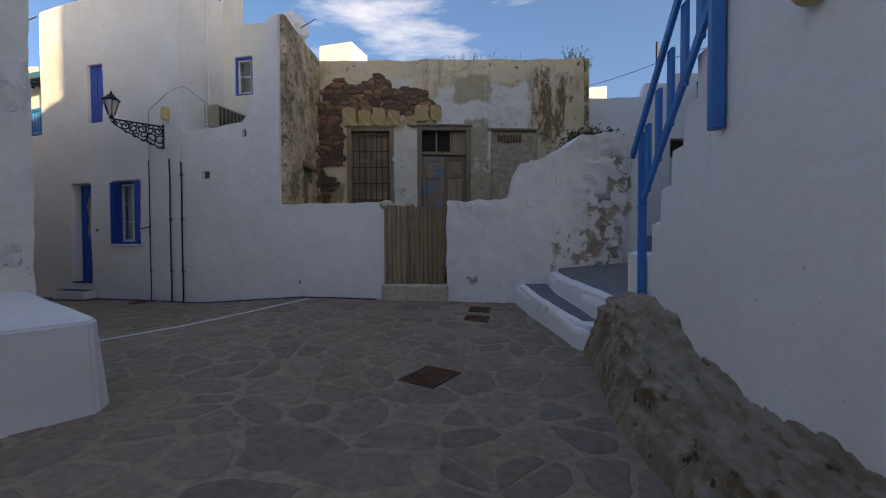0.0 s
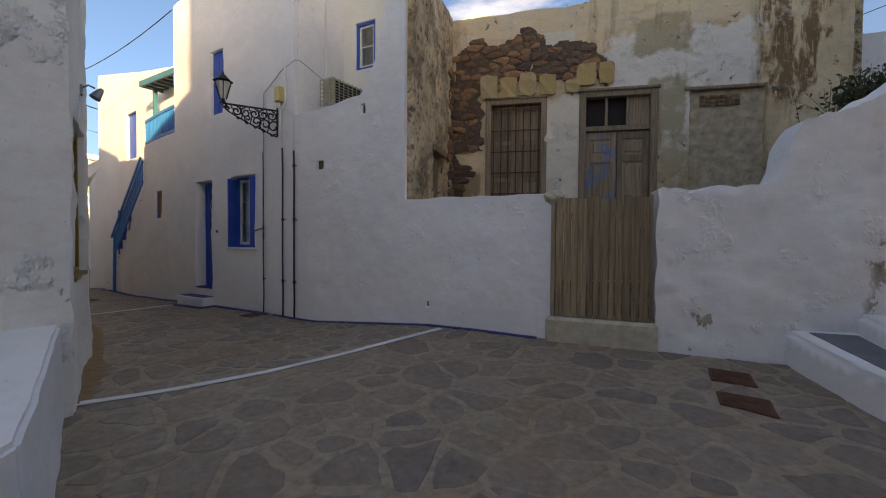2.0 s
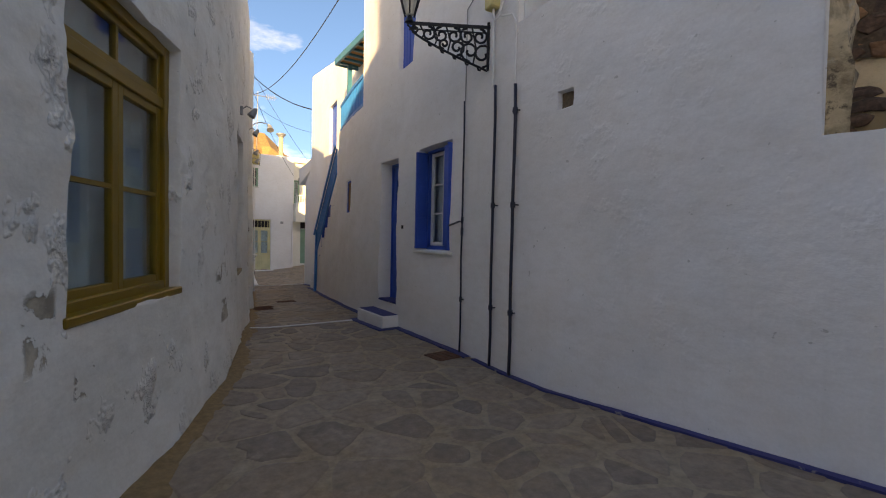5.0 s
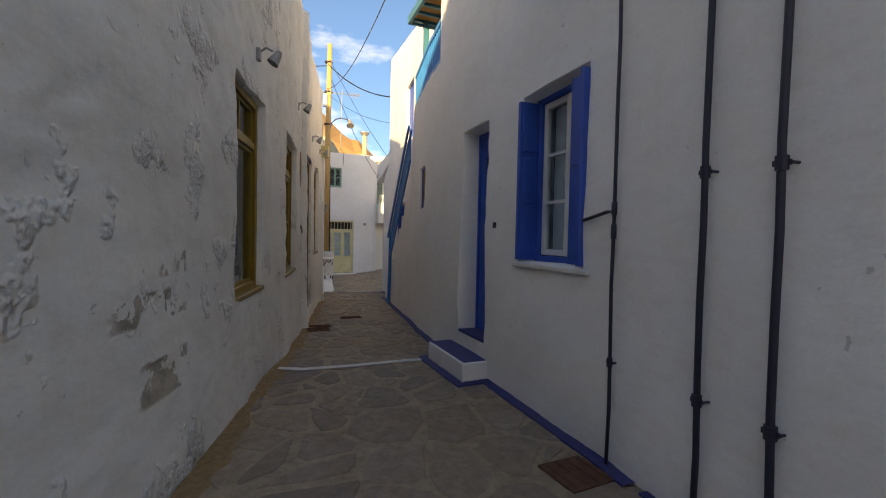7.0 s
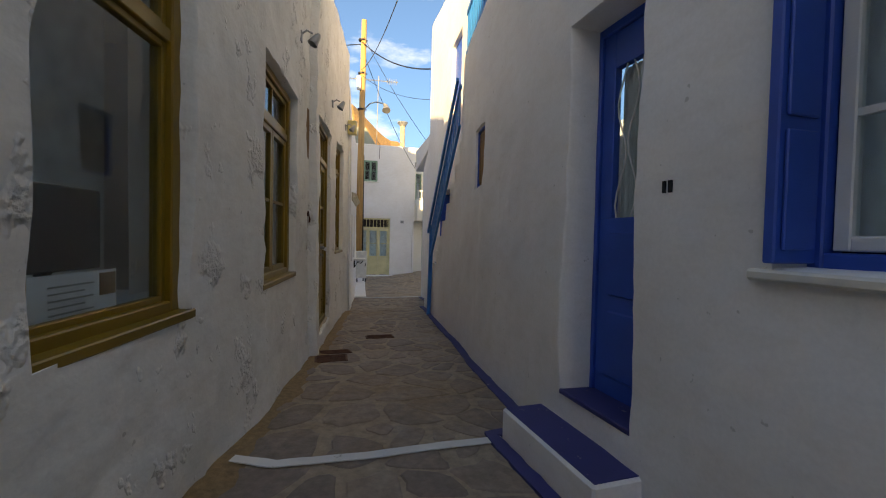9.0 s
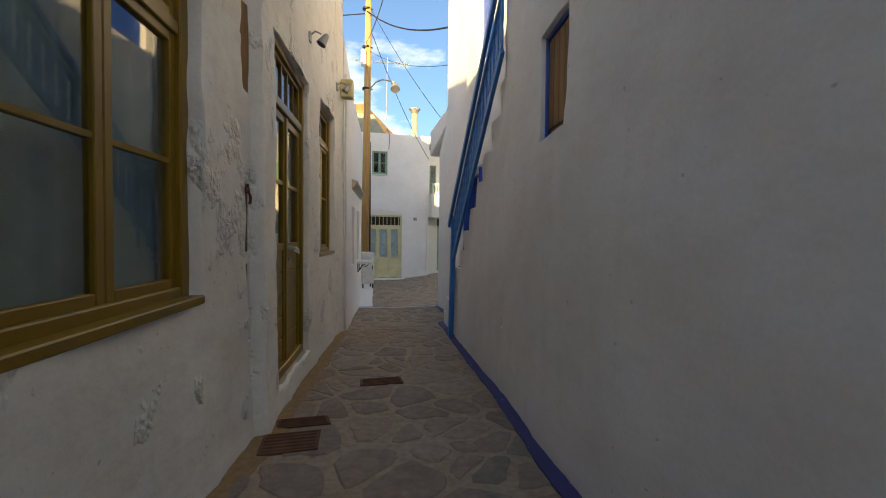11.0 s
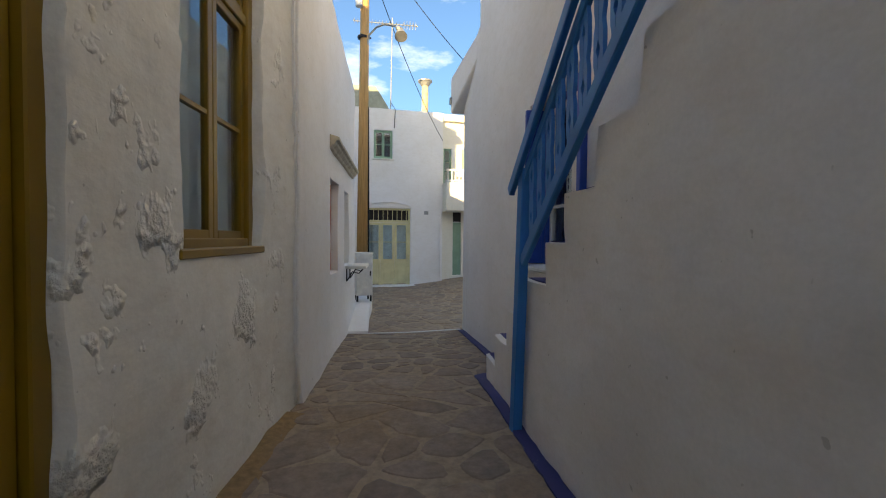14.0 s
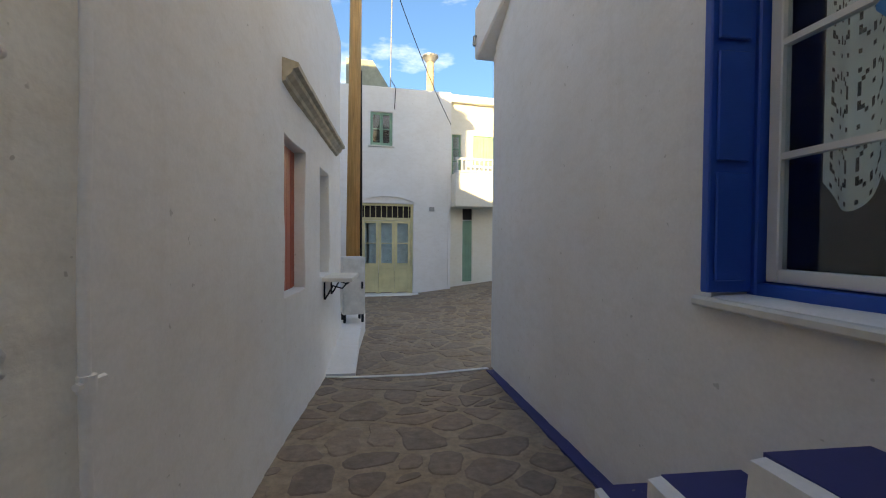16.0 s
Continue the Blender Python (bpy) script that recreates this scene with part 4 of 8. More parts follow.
def ochre_window(line, s0, s1, z0, z1, label, style):
    w, h = s1 - s0 + 0.01, z1 - z0 + 0.01
    root = thing("window", label, "window", line.axes((s0 + s1) / 2, z0, 0.07), "ochre windows of the long house")
    bm = bmesh.new()
    bars(bm, w, h, 0.075, -0.01, 0.09)
    part("window_frame", bm, M_OCHRE, root)
    bm = bmesh.new()
    box(bm, -w / 2 - 0.01, w / 2 + 0.01, -0.075, 0.0, -0.012, 0.03, bevel=0.006)
    part("window_sill", bm, M_OCHRE, root)
    f = 0.07
    cut = h * 0.74
    if style == "single":
        bm = bmesh.new()
        box(bm, -w / 2 + f, w / 2 - f, 0.0, 0.07, cut, cut + 0.06, bevel=0.005)
        part("transom_bar", bm, M_OCHRE, root)
        sash(root, -w / 2 + f, w / 2 - f, f, cut, 0.02, M_OCHRE, 1, 1, 0.03)
        sash(root, -w / 2 + f, w / 2 - f, cut + 0.06, h - f, 0.02, M_OCHRE, 2, 1, 0.03, name="top_light")
        bm = bmesh.new()
        box(bm, -w / 2 - 0.3, w / 2 + 0.3, 0.52, 0.54, -0.1, h + 0.1)
        part("blind", bm, M_CURTAIN, root, "pale blind far behind the glass")
    else:
        bm = bmesh.new()
        box(bm, -w / 2 + f, w / 2 - f, 0.0, 0.075, cut, cut + 0.06, bevel=0.005)
        part("transom_bar", bm, M_OCHRE, root)
        sash(root, -w / 2 + f, -0.002, f, cut, 0.015, M_OCHRE, 1, 2, 0.045)
        sash(root, 0.002, w / 2 - f, f, cut, 0.015, M_OCHRE, 1, 2, 0.045)
        sash(root, -w / 2 + f, w / 2 - f, cut + 0.06, h - f, 0.015, M_OCHRE, 2, 1, 0.04, name="top_light")
        curtain(root, -w / 2 + f, w / 2 - f, f, h - f, 0.10, M_CURTAIN if style == "cross" else M_CURTAIN_GREEN)
    return root


ochre_window(SOUTH, s_of(-5.73), s_of(-6.66), 0.915, 2.36, "ochre wooden casement window with drawn pale curtains", "cross")
shop_window = ochre_window(SOUTH, s_of(-8.71), s_of(-9.55), 0.80, 2.42, "ochre wooden window with one large pane", "single")
ochre_window(SOUTH, s_of(-10.41), s_of(-11.47), 0.81, 2.42, "ochre wooden casement window in a deep reveal", "sage")
ochre_window(SOUTH, s_of(-14.14), s_of(-15.0), 0.90, 2.65, "ochre wooden casement window beside the double door", "cross")

# what stands behind the large pane
m = SOUTH.axes((s_of(-8.71) + s_of(-9.55)) / 2, 0.86, 0.37)
bm = bmesh.new()
box(bm, -0.62, 0.62, -0.27, 0.28, -0.02, 0.03, bevel=0.01)
for x in (-0.55, 0.38):
    for y in (-0.22, 0.22):
        box(bm, x, x + 0.05, y, y + 0.05, -0.75, -0.04)
single("side_table", bm, M_WHITE_PAINT, "white side table behind the large window", "table", m)
monitor = thing("television", "dark television set standing on the side table", "television", m)
bm = bmesh.new()
box(bm, -0.12, 0.46, 0.05, 0.10, 0.15, 0.50, bevel=0.008)
part("screen", bm, M_IRON, monitor)
bm = bmesh.new()
box(bm, 0.05, 0.30, 0.0, 0.16, 0.03, 0.045, bevel=0.004)
box(bm, 0.15, 0.20, 0.06, 0.09, 0.045, 0.16)
part("stand", bm, M_IRON, monitor)
notice = thing("notice_card", "white printed notice leaning inside the large window", "notice", m)
bm = bmesh.new()
box(bm, -0.36, 0.09, -0.25, -0.245, 0.03, 0.18)
part("card", bm, M_PAPER, notice)
for k in range(5):
    bm = bmesh.new()
    box(bm, -0.22, -0.03 - 0.04 * (k % 2), -0.2535, -0.2515, 0.05 + 0.022 * k, 0.056 + 0.022 * k)
    part("text_line", bm, M_GREY_METAL, notice)
bm = bmesh.new()
box(bm, 0.0, 0.08, -0.2545, -0.2515, 0.09, 0.17)
part("picture", bm, M_BROWN_WOOD, notice)

# double door of the long house
ds0, ds1 = s_of(-12.43), s_of(-13.60)
dw, dh = ds1 - ds0 + 0.01, 2.54
double_door = thing("door_double", "ochre double door with glazed tops and boarded foot", "door", SOUTH.axes((ds0 + ds1) / 2, 0.05, 0.055), kind="structure")
bm = bmesh.new()
bars(bm, dw, dh, 0.07, -0.01, 0.1, bottom=False)
for sx in (-1, 1):
    box(bm, min(sx * dw / 2, sx * (dw / 2 - 0.07)), max(sx * dw / 2, sx * (dw / 2 - 0.07)), -0.01, 0.1, -0.06, 0.0)
box(bm, -dw / 2 + 0.07, dw / 2 - 0.07, -0.005, 0.09, 2.06, 2.13, bevel=0.006)
part("door_frame", bm, M_OCHRE, double_door)
lw = dw / 2 - 0.075
for sx in (-1, 1):
    x0, x1 = (-dw / 2 + 0.073, -0.004) if sx < 0 else (0.004, dw / 2 - 0.073)
    leaf = sash(double_door, x0, x1, 0.03, 2.05, 0.02, M_OCHRE, 1, 2, 0.06, 0.03, "door_leaf", 0.98)
    for k in range(5):
        bm = bmesh.new()
        box(bm, x0 + 0.062, x1 - 0.062, 0.028, 0.052, 0.05 + k * 0.181, 0.05 + k * 0.181 + 0.176, bevel=0.006)
        part("board", bm, M_OCHRE, leaf)
    bm = bmesh.new()
    box(bm, x0 + 0.055, x1 - 0.055, 0.03, 0.05, 0.035, 0.06)
    part("kick_rail", bm, M_OCHRE, leaf)
bm = bmesh.new()
box(bm, -dw / 2 + 0.07, dw / 2 - 0.07, -0.012, 0.07, -0.05, 0.028, bevel=0.008)
part("door_sill", bm, M_OCHRE, double_door)
bm = bmesh.new()
box(bm, -0.03, 0.03, 0.005, 0.03, 0.03, 2.05, bevel=0.006)
part("meeting_strip", bm, M_OCHRE, double_door)
sash(double_door, -dw / 2 + 0.07, dw / 2 - 0.07, 2.13, dh - 0.07, 0.02, M_OCHRE, 5, 1, 0.03, 0.02, "top_light")
curtain(double_door, -dw / 2 + 0.08, dw / 2 - 0.08, 1.05, 2.05, 0.16, M_CURTAIN_GREEN)
bm = bmesh.new()
rod(bm, (0.035, 0.02, 0.965), (0.035, -0.045, 0.965), 0.02, 10)
rod(bm, (0.035, -0.045, 0.965), (0.15, -0.045, 0.962), 0.011, 8)
rod(bm, (0.035, 0.02, 0.875), (0.035, -0.012, 0.875), 0.016, 10)
tube(bm, [(0.035, -0.02, 0.885), (0.04, -0.03, 0.87), (0.055, -0.03, 0.845)], 0.006, 6)
part("door_handle", bm, M_GREY_METAL, double_door, "steel lever handle")
bm = bmesh.new()
for k, dz in enumerate((0, 0.014, 0.026)):
    box(bm, 0.045, 0.19 - 0.02 * k, -0.075 + 0.006 * k, -0.005, 0.93 + dz, 0.942 + dz, bevel=0.003)
bmesh.ops.rotate(bm, cent=(0.12, -0.04, 0.95), matrix=Euler((0.45, 0.1, 0.1)).to_matrix(), verts=bm.verts)
single("newspaper", bm, M_PAPER, "folded white papers stuck behind the door handle", "paper", double_door.matrix_world.copy())
m = SOUTH.axes((ds0 + ds1) / 2, 0.05, 0.0)
bm = bmesh.new()
box(bm, -dw / 2 + 0.008, dw / 2 - 0.008, 0.012, 0.22, -0.25, -0.045, bevel=0.012)
single("doorstep_double", bm, M_WORN_CEMENT, "worn brown cement doorstep", "doorstep", m, kind="structure")
card = thing("door_card", "pale printed notice inside the door glass", "notice", m)
bm = bmesh.new()
box(bm, -dw / 2 + 0.15, -0.09, 0.112, 0.116, 1.04, 1.2)
part("card", bm, M_PAPER, card)
bm = bmesh.new()
box(bm, -0.2, -0.1, 0.108, 0.1115, 1.09, 1.19)
part("picture", bm, M_PIPE, card)
for k in range(5):
    bm = bmesh.new()
    box(bm, -dw / 2 + 0.17, -0.23 - 0.03 * (k % 2), 0.109, 0.1115, 1.065 + 0.024 * k, 1.072 + 0.024 * k)
    part("text_line", bm, M_TEAL, card)

# entrance door of the north house
ns0, ns1 = n_of(-9.43), n_of(-8.89)
w = ns1 - ns0 + 0.01
blue_door = thing("door_blue", "cobalt blue entrance door with a grilled light", "door", NORTH.axes((ns0 + ns1) / 2, 0.33, 0.2), kind="structure")
bm = bmesh.new()
bars(bm, w, 2.02, 0.05, -0.02, 0.08, bottom=False)
part("door_frame", bm, M_BLUE, blue_door)
bm = bmesh.new()
box(bm, -w / 2 + 0.05, w / 2 - 0.05, 0.0, 0.045, 0.01, 0.98, bevel=0.004)
box(bm, -w / 2 + 0.05, -w / 2 + 0.14, 0.0, 0.045, 0.98, 1.97, bevel=0.004)
box(bm, w / 2 - 0.14, w / 2 - 0.05, 0.0, 0.045, 0.98, 1.97, bevel=0.004)
box(bm, -w / 2 + 0.14, w / 2 - 0.14, 0.0, 0.045, 1.78, 1.97, bevel=0.004)
leaf = part("door_leaf", bm, M_BLUE, blue_door)
for z0, z1 in ((0.12, 0.48), (0.56, 0.9)):
    bm = bmesh.new()
    box(bm, -w / 2 + 0.14, w / 2 - 0.14, -0.012, 0.004, z0, z1, bevel=0.008)
    part("panel", bm, M_BLUE, leaf)
pane(leaf, -w / 2 + 0.13, w / 2 - 0.13, 0.97, 1.79, 0.03)
curtain(blue_door, -w / 2 + 0.13, w / 2 - 0.13, 0.97, 1.79, 0.07)
bm = bmesh.new()
for x in (-0.08, 0.0, 0.08):
    pts = [(x + 0.035 * math.sin(k * 0.8 + x * 30), 0.008, 0.98 + 0.8 * k / 12) for k in range(13)]
    tube(bm, pts, 0.005, 5)
part("grille", bm, M_WHITE_PAINT, leaf, "white wrought grille")
bm = bmesh.new()
bmesh.ops.create_uvsphere(bm, u_segments=10, v_segments=6, radius=0.022, matrix=Matrix.Translation((w / 2 - 0.09, -0.035, 0.92)))
rod(bm, (w / 2 - 0.09, 0.0, 0.92), (w / 2 - 0.09, -0.03, 0.92), 0.01)
part("door_knob", bm, M_GREY_METAL, leaf, "steel knob")
# steps to it
m = NORTH.axes((ns0 + ns1) / 2, 0.0, 0.0)
doorstep = thing("doorstep_blue", "whitewashed doorstep with a navy painted tread", "doorstep", m, kind="structure")
bm = bmesh.new()
box(bm, -0.47, 0.36, -0.25, 0.02, -0.1, 0.19, bevel=0.012)
part("step_block", bm, M_WHITE, doorstep)
bm = bmesh.new()
box(bm, -0.45, 0.345, -0.235, 0.0, 0.19, 0.194)
part("tread_paint", bm, M_NAVY, doorstep, "worn navy floor paint")
bm = bmesh.new()
box(bm, -w / 2 + 0.004, w / 2 - 0.004, -0.004, 0.28, 0.325, 0.352, bevel=0.006)
part("threshold", bm, M_NAVY, doorstep, "worn navy floor paint")
# number bars beside the door
number = thing("door_number", "small dark number marks painted beside the blue door", "sign", NORTH.axes(n_of(-8.71), 1.38, -0.016))
for k in range(2):
    bm = bmesh.new()
    box(bm, -0.027 + 0.03 * k, -0.012 + 0.03 * k, -0.001, 0.02, 0, 0.048)
    part("mark", bm, M_IRON, number)


def blue_window(line, s0, s1, z0, z1, label, cols=2):
    """Cobalt window: white casements inside, shutters folded back in the reveal, a marble sill."""
    w, h = s1 - s0 + 0.01, z1 - z0 + 0.01
    root = thing("window", label, "window", line.axes((s0 + s1) / 2, z0, 0.13), "cobalt windows with folded shutters")
    bm = bmesh.new()
    bars(bm, w, h, 0.055, 0.0, 0.09)
    part("window_frame", bm, M_BLUE, root)
    for sx in (-1, 1):
        shutter = bmesh.new()
        x = sx * (w / 2 - 0.022)
        box(shutter, x - 0.018, x + 0.018, -0.17, 0.0, 0.02, h - 0.05, bevel=0.005)
        leaf = part("shutter", shutter, M_BLUE, root)
        for k in range(3):
            bm = bmesh.new()
            box(bm, x - sx * 0.026 - 0.006, x - sx * 0.026 + 0.006, -0.15, -0.03, 0.06 + k * (h - 0.1) / 3, 0.02 + (k + 1) * (h - 0.1) / 3, bevel=0.004)
            part("shutter_panel", bm, M_BLUE, leaf)
    bm = bmesh.new()
    box(bm, w / 2 - 0.21, w / 2 - 0.004, -0.10, -0.07, 0.02, h - 0.05, bevel=0.005)
    flap = part("shutter", bm, M_BLUE, root, "half of the shutter folded across")
    for k in range(2):
        bm = bmesh.new()
        box(bm, w / 2 - 0.185, w / 2 - 0.03, -0.108, -0.096, 0.07 + k * (h - 0.1) / 2, (k + 1) * (h - 0.1) / 2, bevel=0.004)
        part("shutter_panel", bm, M_BLUE, flap)
    x0, x1 = -w / 2 + 0.06, w / 2 - 0.06
    for c in range(cols):
        a, b = x0 + (x1 - x0) * c / cols, x0 + (x1 - x0) * (c + 1) / cols
        sash(root, a + 0.002, b - 0.002, 0.06, h - 0.06, 0.03, M_WHITE_PAINT, 1, 3, 0.045, 0.022)
    bm = bmesh.new()
    box(bm, -w / 2 - 0.05, w / 2 + 0.05, -0.165, 0.0, -0.035, 0.0, bevel=0.008)
    part("window_sill", bm, M_MARBLE, root, "pale marble sill")
    return root


win = blue_window(NORTH, n_of(-8.31), n_of(-7.55), 1.11, 2.38, "cobalt blue window with folded shutters and white casements", 2)
lace_win = blue_window(RECESS, r_of(-15.56), r_of(-14.53), 0.76, 2.09, "cobalt blue window beside the stairs with lace behind", 2)


def lace(parent, x0, x1, z0, z1, y):
    """A lace cloth with cut holes and a scalloped hem."""
    bm = bmesh.new()
    nx, nz = 48, 66
    vs = {}
    for i in range(nx + 1):
        u = i / nx
        for j in range(nz + 1):
            v = j / nz
            hem = 0.10 * (1 - abs(math.sin(u * math.pi * 2)))
            vs[i, j] = bm.verts.new((x0 + (x1 - x0) * u, y + 0.01 * math.sin(u * 20), z0 + hem * (1 - v) + (z1 - z0) * v))
    for i in range(nx):
        for j in range(nz):
            u, v = (i % 12) - 6, (j % 16) - 8
            dot = (i % 4 == 2 and j % 4 == 1) or (abs(math.hypot(u, v) - 4.0) < 0.55 and (i + j) % 2 == 0)
            if dot and j < 56:
                continue
            bm.faces.new((vs[i, j], vs[i + 1, j], vs[i + 1, j + 1], vs[i, j + 1]))
    return part("lace_curtain", bm, M_CURTAIN, parent, "white lace curtain with cut flowers")


lace(lace_win, -0.36, -0.02, 0.29, 1.22, 0.13)
lace(lace_win, 0.02, 0.36, 0.29, 1.22, 0.13)
bm = bmesh.new()
box(bm, -0.33, -0.2, 0.14, 0.16, 0.06, 1.2)
box(bm, 0.2, 0.33, 0.14, 0.16, 0.06, 1.2)
part("curtain", bm, M_CURTAIN, win, "pale narrow side curtains")


def unlit_shell(line, s, z0, z1, depth=0.75, wide=1.0):
    """A shell behind a window; the unlit room's darkness is painted near-black."""
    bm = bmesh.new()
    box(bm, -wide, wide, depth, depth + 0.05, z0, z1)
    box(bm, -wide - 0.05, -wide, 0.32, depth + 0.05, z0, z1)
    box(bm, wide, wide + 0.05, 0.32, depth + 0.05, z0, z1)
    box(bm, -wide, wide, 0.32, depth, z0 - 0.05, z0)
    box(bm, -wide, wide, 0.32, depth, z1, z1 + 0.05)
    single("wall_room", bm, M_UNLIT_BLACK, "near-black shell standing in for an unlit room", "wall", line.axes(s, 0.0), kind="structure")


unlit_shell(NORTH, (n_of(-8.31) + n_of(-7.55)) / 2, 0.7, 2.7, 0.75, 0.62)
unlit_shell(RECESS, (r_of(-15.56) + r_of(-14.53)) / 2, 0.4, 2.5)


def shutter_window(line, s0, s1, z0, z1, mat, label, depth=0.06, leaves=2, category="window"):
    """A window closed by boarded shutters."""
    w, h = s1 - s0 + 0.01, z1 - z0 + 0.01
    root = thing("shuttered_window", label, category, line.axes((s0 + s1) / 2, z0, depth))
    bm = bmesh.new()
    bars(bm, w, h, 0.035, 0.0, 0.06)
    part("window_frame", bm, mat, root)
    for k in range(leaves):
        a = -w / 2 + 0.035 + (w - 0.07) * k / leaves
        b = -w / 2 + 0.035 + (w - 0.07) * (k + 1) / leaves
        bm = bmesh.new()
        box(bm, a + 0.002, b - 0.002, 0.01, 0.04, 0.035, h - 0.035, bevel=0.004)
        leaf = part("shutter", bm, mat, root)
        n = max(2, int((b - a) / 0.08))
        for i in range(n):
            bm = bmesh.new()
            c = a + 0.01 + (b - a - 0.02) * i / n
            box(bm, c + 0.003, c + (b - a - 0.02) / n - 0.003, -0.002, 0.012, 0.06, h - 0.06, bevel=0.003)
            part("board", bm, mat, leaf)
    return root


shutter_window(NORTH, n_of(-8.92), n_of(-8.50), 3.55, 4.72, M_BLUE, "cobalt blue closed shutters of the upper storey")
shutter_window(RECESS, r_of(-14.85), r_of(-14.05), 3.42, 4.68, M_BLUE, "blue closed shutters above the outside stairs")
shutter_window(FAR_RIGHT, b_of(9.62), b_of(10.3), 3.2, 4.1, M_GREEN, "sage green closed shutters above the balcony", 0.03)
small_win = shutter_window(NORTH, n_of(-11.60), n_of(-11.2), 1.70, 2.32, M_BROWN_WOOD, "small brown boarded hatch in the thick wall", 0.04, 1)
bm = bmesh.new()
bars(bm, 0.40, 0.62, 0.03, -0.012, 0.05)
part("blue_trim", bm, M_BLUE, small_win, "cobalt blue outer frame")
terrace_win = thing("window", "blue framed window above the terrace", "window", TERRACE.axes(0.51, 4.13, 0.05))
bm = bmesh.new()
tube(bm, [(-6.365, 6.55, 3.1), (-6.36, 6.555, 4.2), (-6.37, 6.55, 5.2), (-6.365, 6.55, 6.0)], 0.018, 8)
single("wall_conduit", bm, M_WHITE, "white painted conduit on the rough house side", "pipe")
bm = bmesh.new()
bars(bm, 0.41, 0.78, 0.045, -0.03, 0.05)
part("window_frame", bm, M_BLUE, terrace_win)
sash(terrace_win, -0.16, 0.16, 0.045, 0.735, 0.0, M_CREAM, 1, 2, 0.035)

# ---- pipes on the north front ----
def pipe(x, z0, z1, r, label, collars=(), off=0.03):
    root = thing("drain_pipe", label, "pipe", NORTH.axes(n_of(x), 0.0, 0.0), "dark pipes on the white front")
    bm = bmesh.new()
    zs = np.linspace(z0, z1, 9)
    tube(bm, [(0.004 * math.sin(k * 2.1 + x), -off + 0.003 * math.sin(k * 1.3), z) for k, z in enumerate(zs)], r, 10)
    part("tube", bm, M_PIPE, root, smooth=True)
    for z in collars:
        bm = bmesh.new()
        rod(bm, (0, -off, z - 0.025), (0, -off, z + 0.025), r * 1.5, 10)
        box(bm, -r * 2.0, r * 2.0, -off - 0.006, -off + 0.006, z - 0.01, z + 0.01)
        rod(bm, (r * 2, -off, z), (r * 2, 0.02, z), 0.006, 6)
        part("clamp", bm, M_PIPE, root)
    return root


thin = pipe(-7.27, ground_z(-7.27, 6.0), 2.71, 0.010, "thin dark drain pipe with a side branch", (0.62,))
bm = bmesh.new()
tube(bm, [(0, -0.03, 1.36), (0, -0.03, 1.45), (-0.05, -0.035, 1.45), (-0.26, -0.035, 1.41)], 0.010, 8)
rod(bm, (0, -0.03, 1.30), (0, -0.03, 1.38), 0.015, 8)
rod(bm, (0, -0.03, 1.43), (0, -0.03, 1.50), 0.015, 8)
part("branch", bm, M_PIPE, thin, smooth=True)
pipe(-6.715, ground_z(-6.7, 6.0), 2.71, 0.0135, "dark blue drain pipe down to the lane", (0.62, 1.585))
pipe(-6.415, ground_z(-6.4, 6.0), 2.63, 0.0145, "dark blue drain pipe down to the lane", (0.62, 1.575, 2.4))
# pale conduits and meter box above
meter = thing("junction_box", "yellowed electric box with loose white cables", "electric box", NORTH.axes(n_of(-6.76), 3.42, 0.0))
bm = bmesh.new()
box(bm, -0.06, 0.06, -0.11, 0.0, 0.0, 0.24, bevel=0.012)
part("box", bm, M_YELLOW_BOX, meter)
bm = bmesh.new()
tube(bm, [(0.01, -0.05, 0.0), (0.02, -0.06, -0.06), (0.06, -0.06, -0.12), (0.1, -0.05, -0.08), (0.14, -0.03, 0.05), (0.12, -0.03, 0.3), (0.12, -0.03, 0.7)], 0.012, 6)
tube(bm, [(0.0, -0.04, 0.0), (0.0, -0.03, -0.72)], 0.012, 6)
tube(bm, [(0.33, -0.03, -0.8), (0.33, -0.03, -0.25), (0.28, -0.03, -0.16), (0.1, -0.04, -0.1)], 0.009, 6)
part("conduit", bm, M_WHITE_PAINT, meter, "white painted conduits")
wire = thing("wall_cable", "thin white cable stapled to the upper front", "cable", NORTH.axes(n_of(-7.27), 2.71, 0.0))
bm = bmesh.new()
tube(bm, [(0, -0.02, 0.0), (0, -0.02, 0.95), (0.5, -0.02, 1.22), (0.84, -0.02, 1.30), (0.90, 0.02, 1.30), (0.91, 0.5, 1.12), (0.92, 0.9, 1.0)], 0.006, 5)
part("cable", bm, M_GREY_METAL, wire)

# ---- street lamp on its scrolled bracket ----
lamp_m = NORTH.axes(n_of(-6.87), 0.0, 0.0) @ pose(0, 0, 0, 0, 0, -24)
street_lamp = thing("street_lamp", "black iron wall lantern on a scrolled bracket", "lamp", lamp_m)
ARM = 0.78


def scroll(cx, cz, r, turns, start, flip=1):
    pts = []
    for k in range(15):
        t = k / 14
        a = start + flip * turns * 2 * math.pi * t
        q = r * (1 - 0.75 * t)
        pts.append((0, cx + q * math.cos(a), cz + q * math.sin(a)))
    return pts


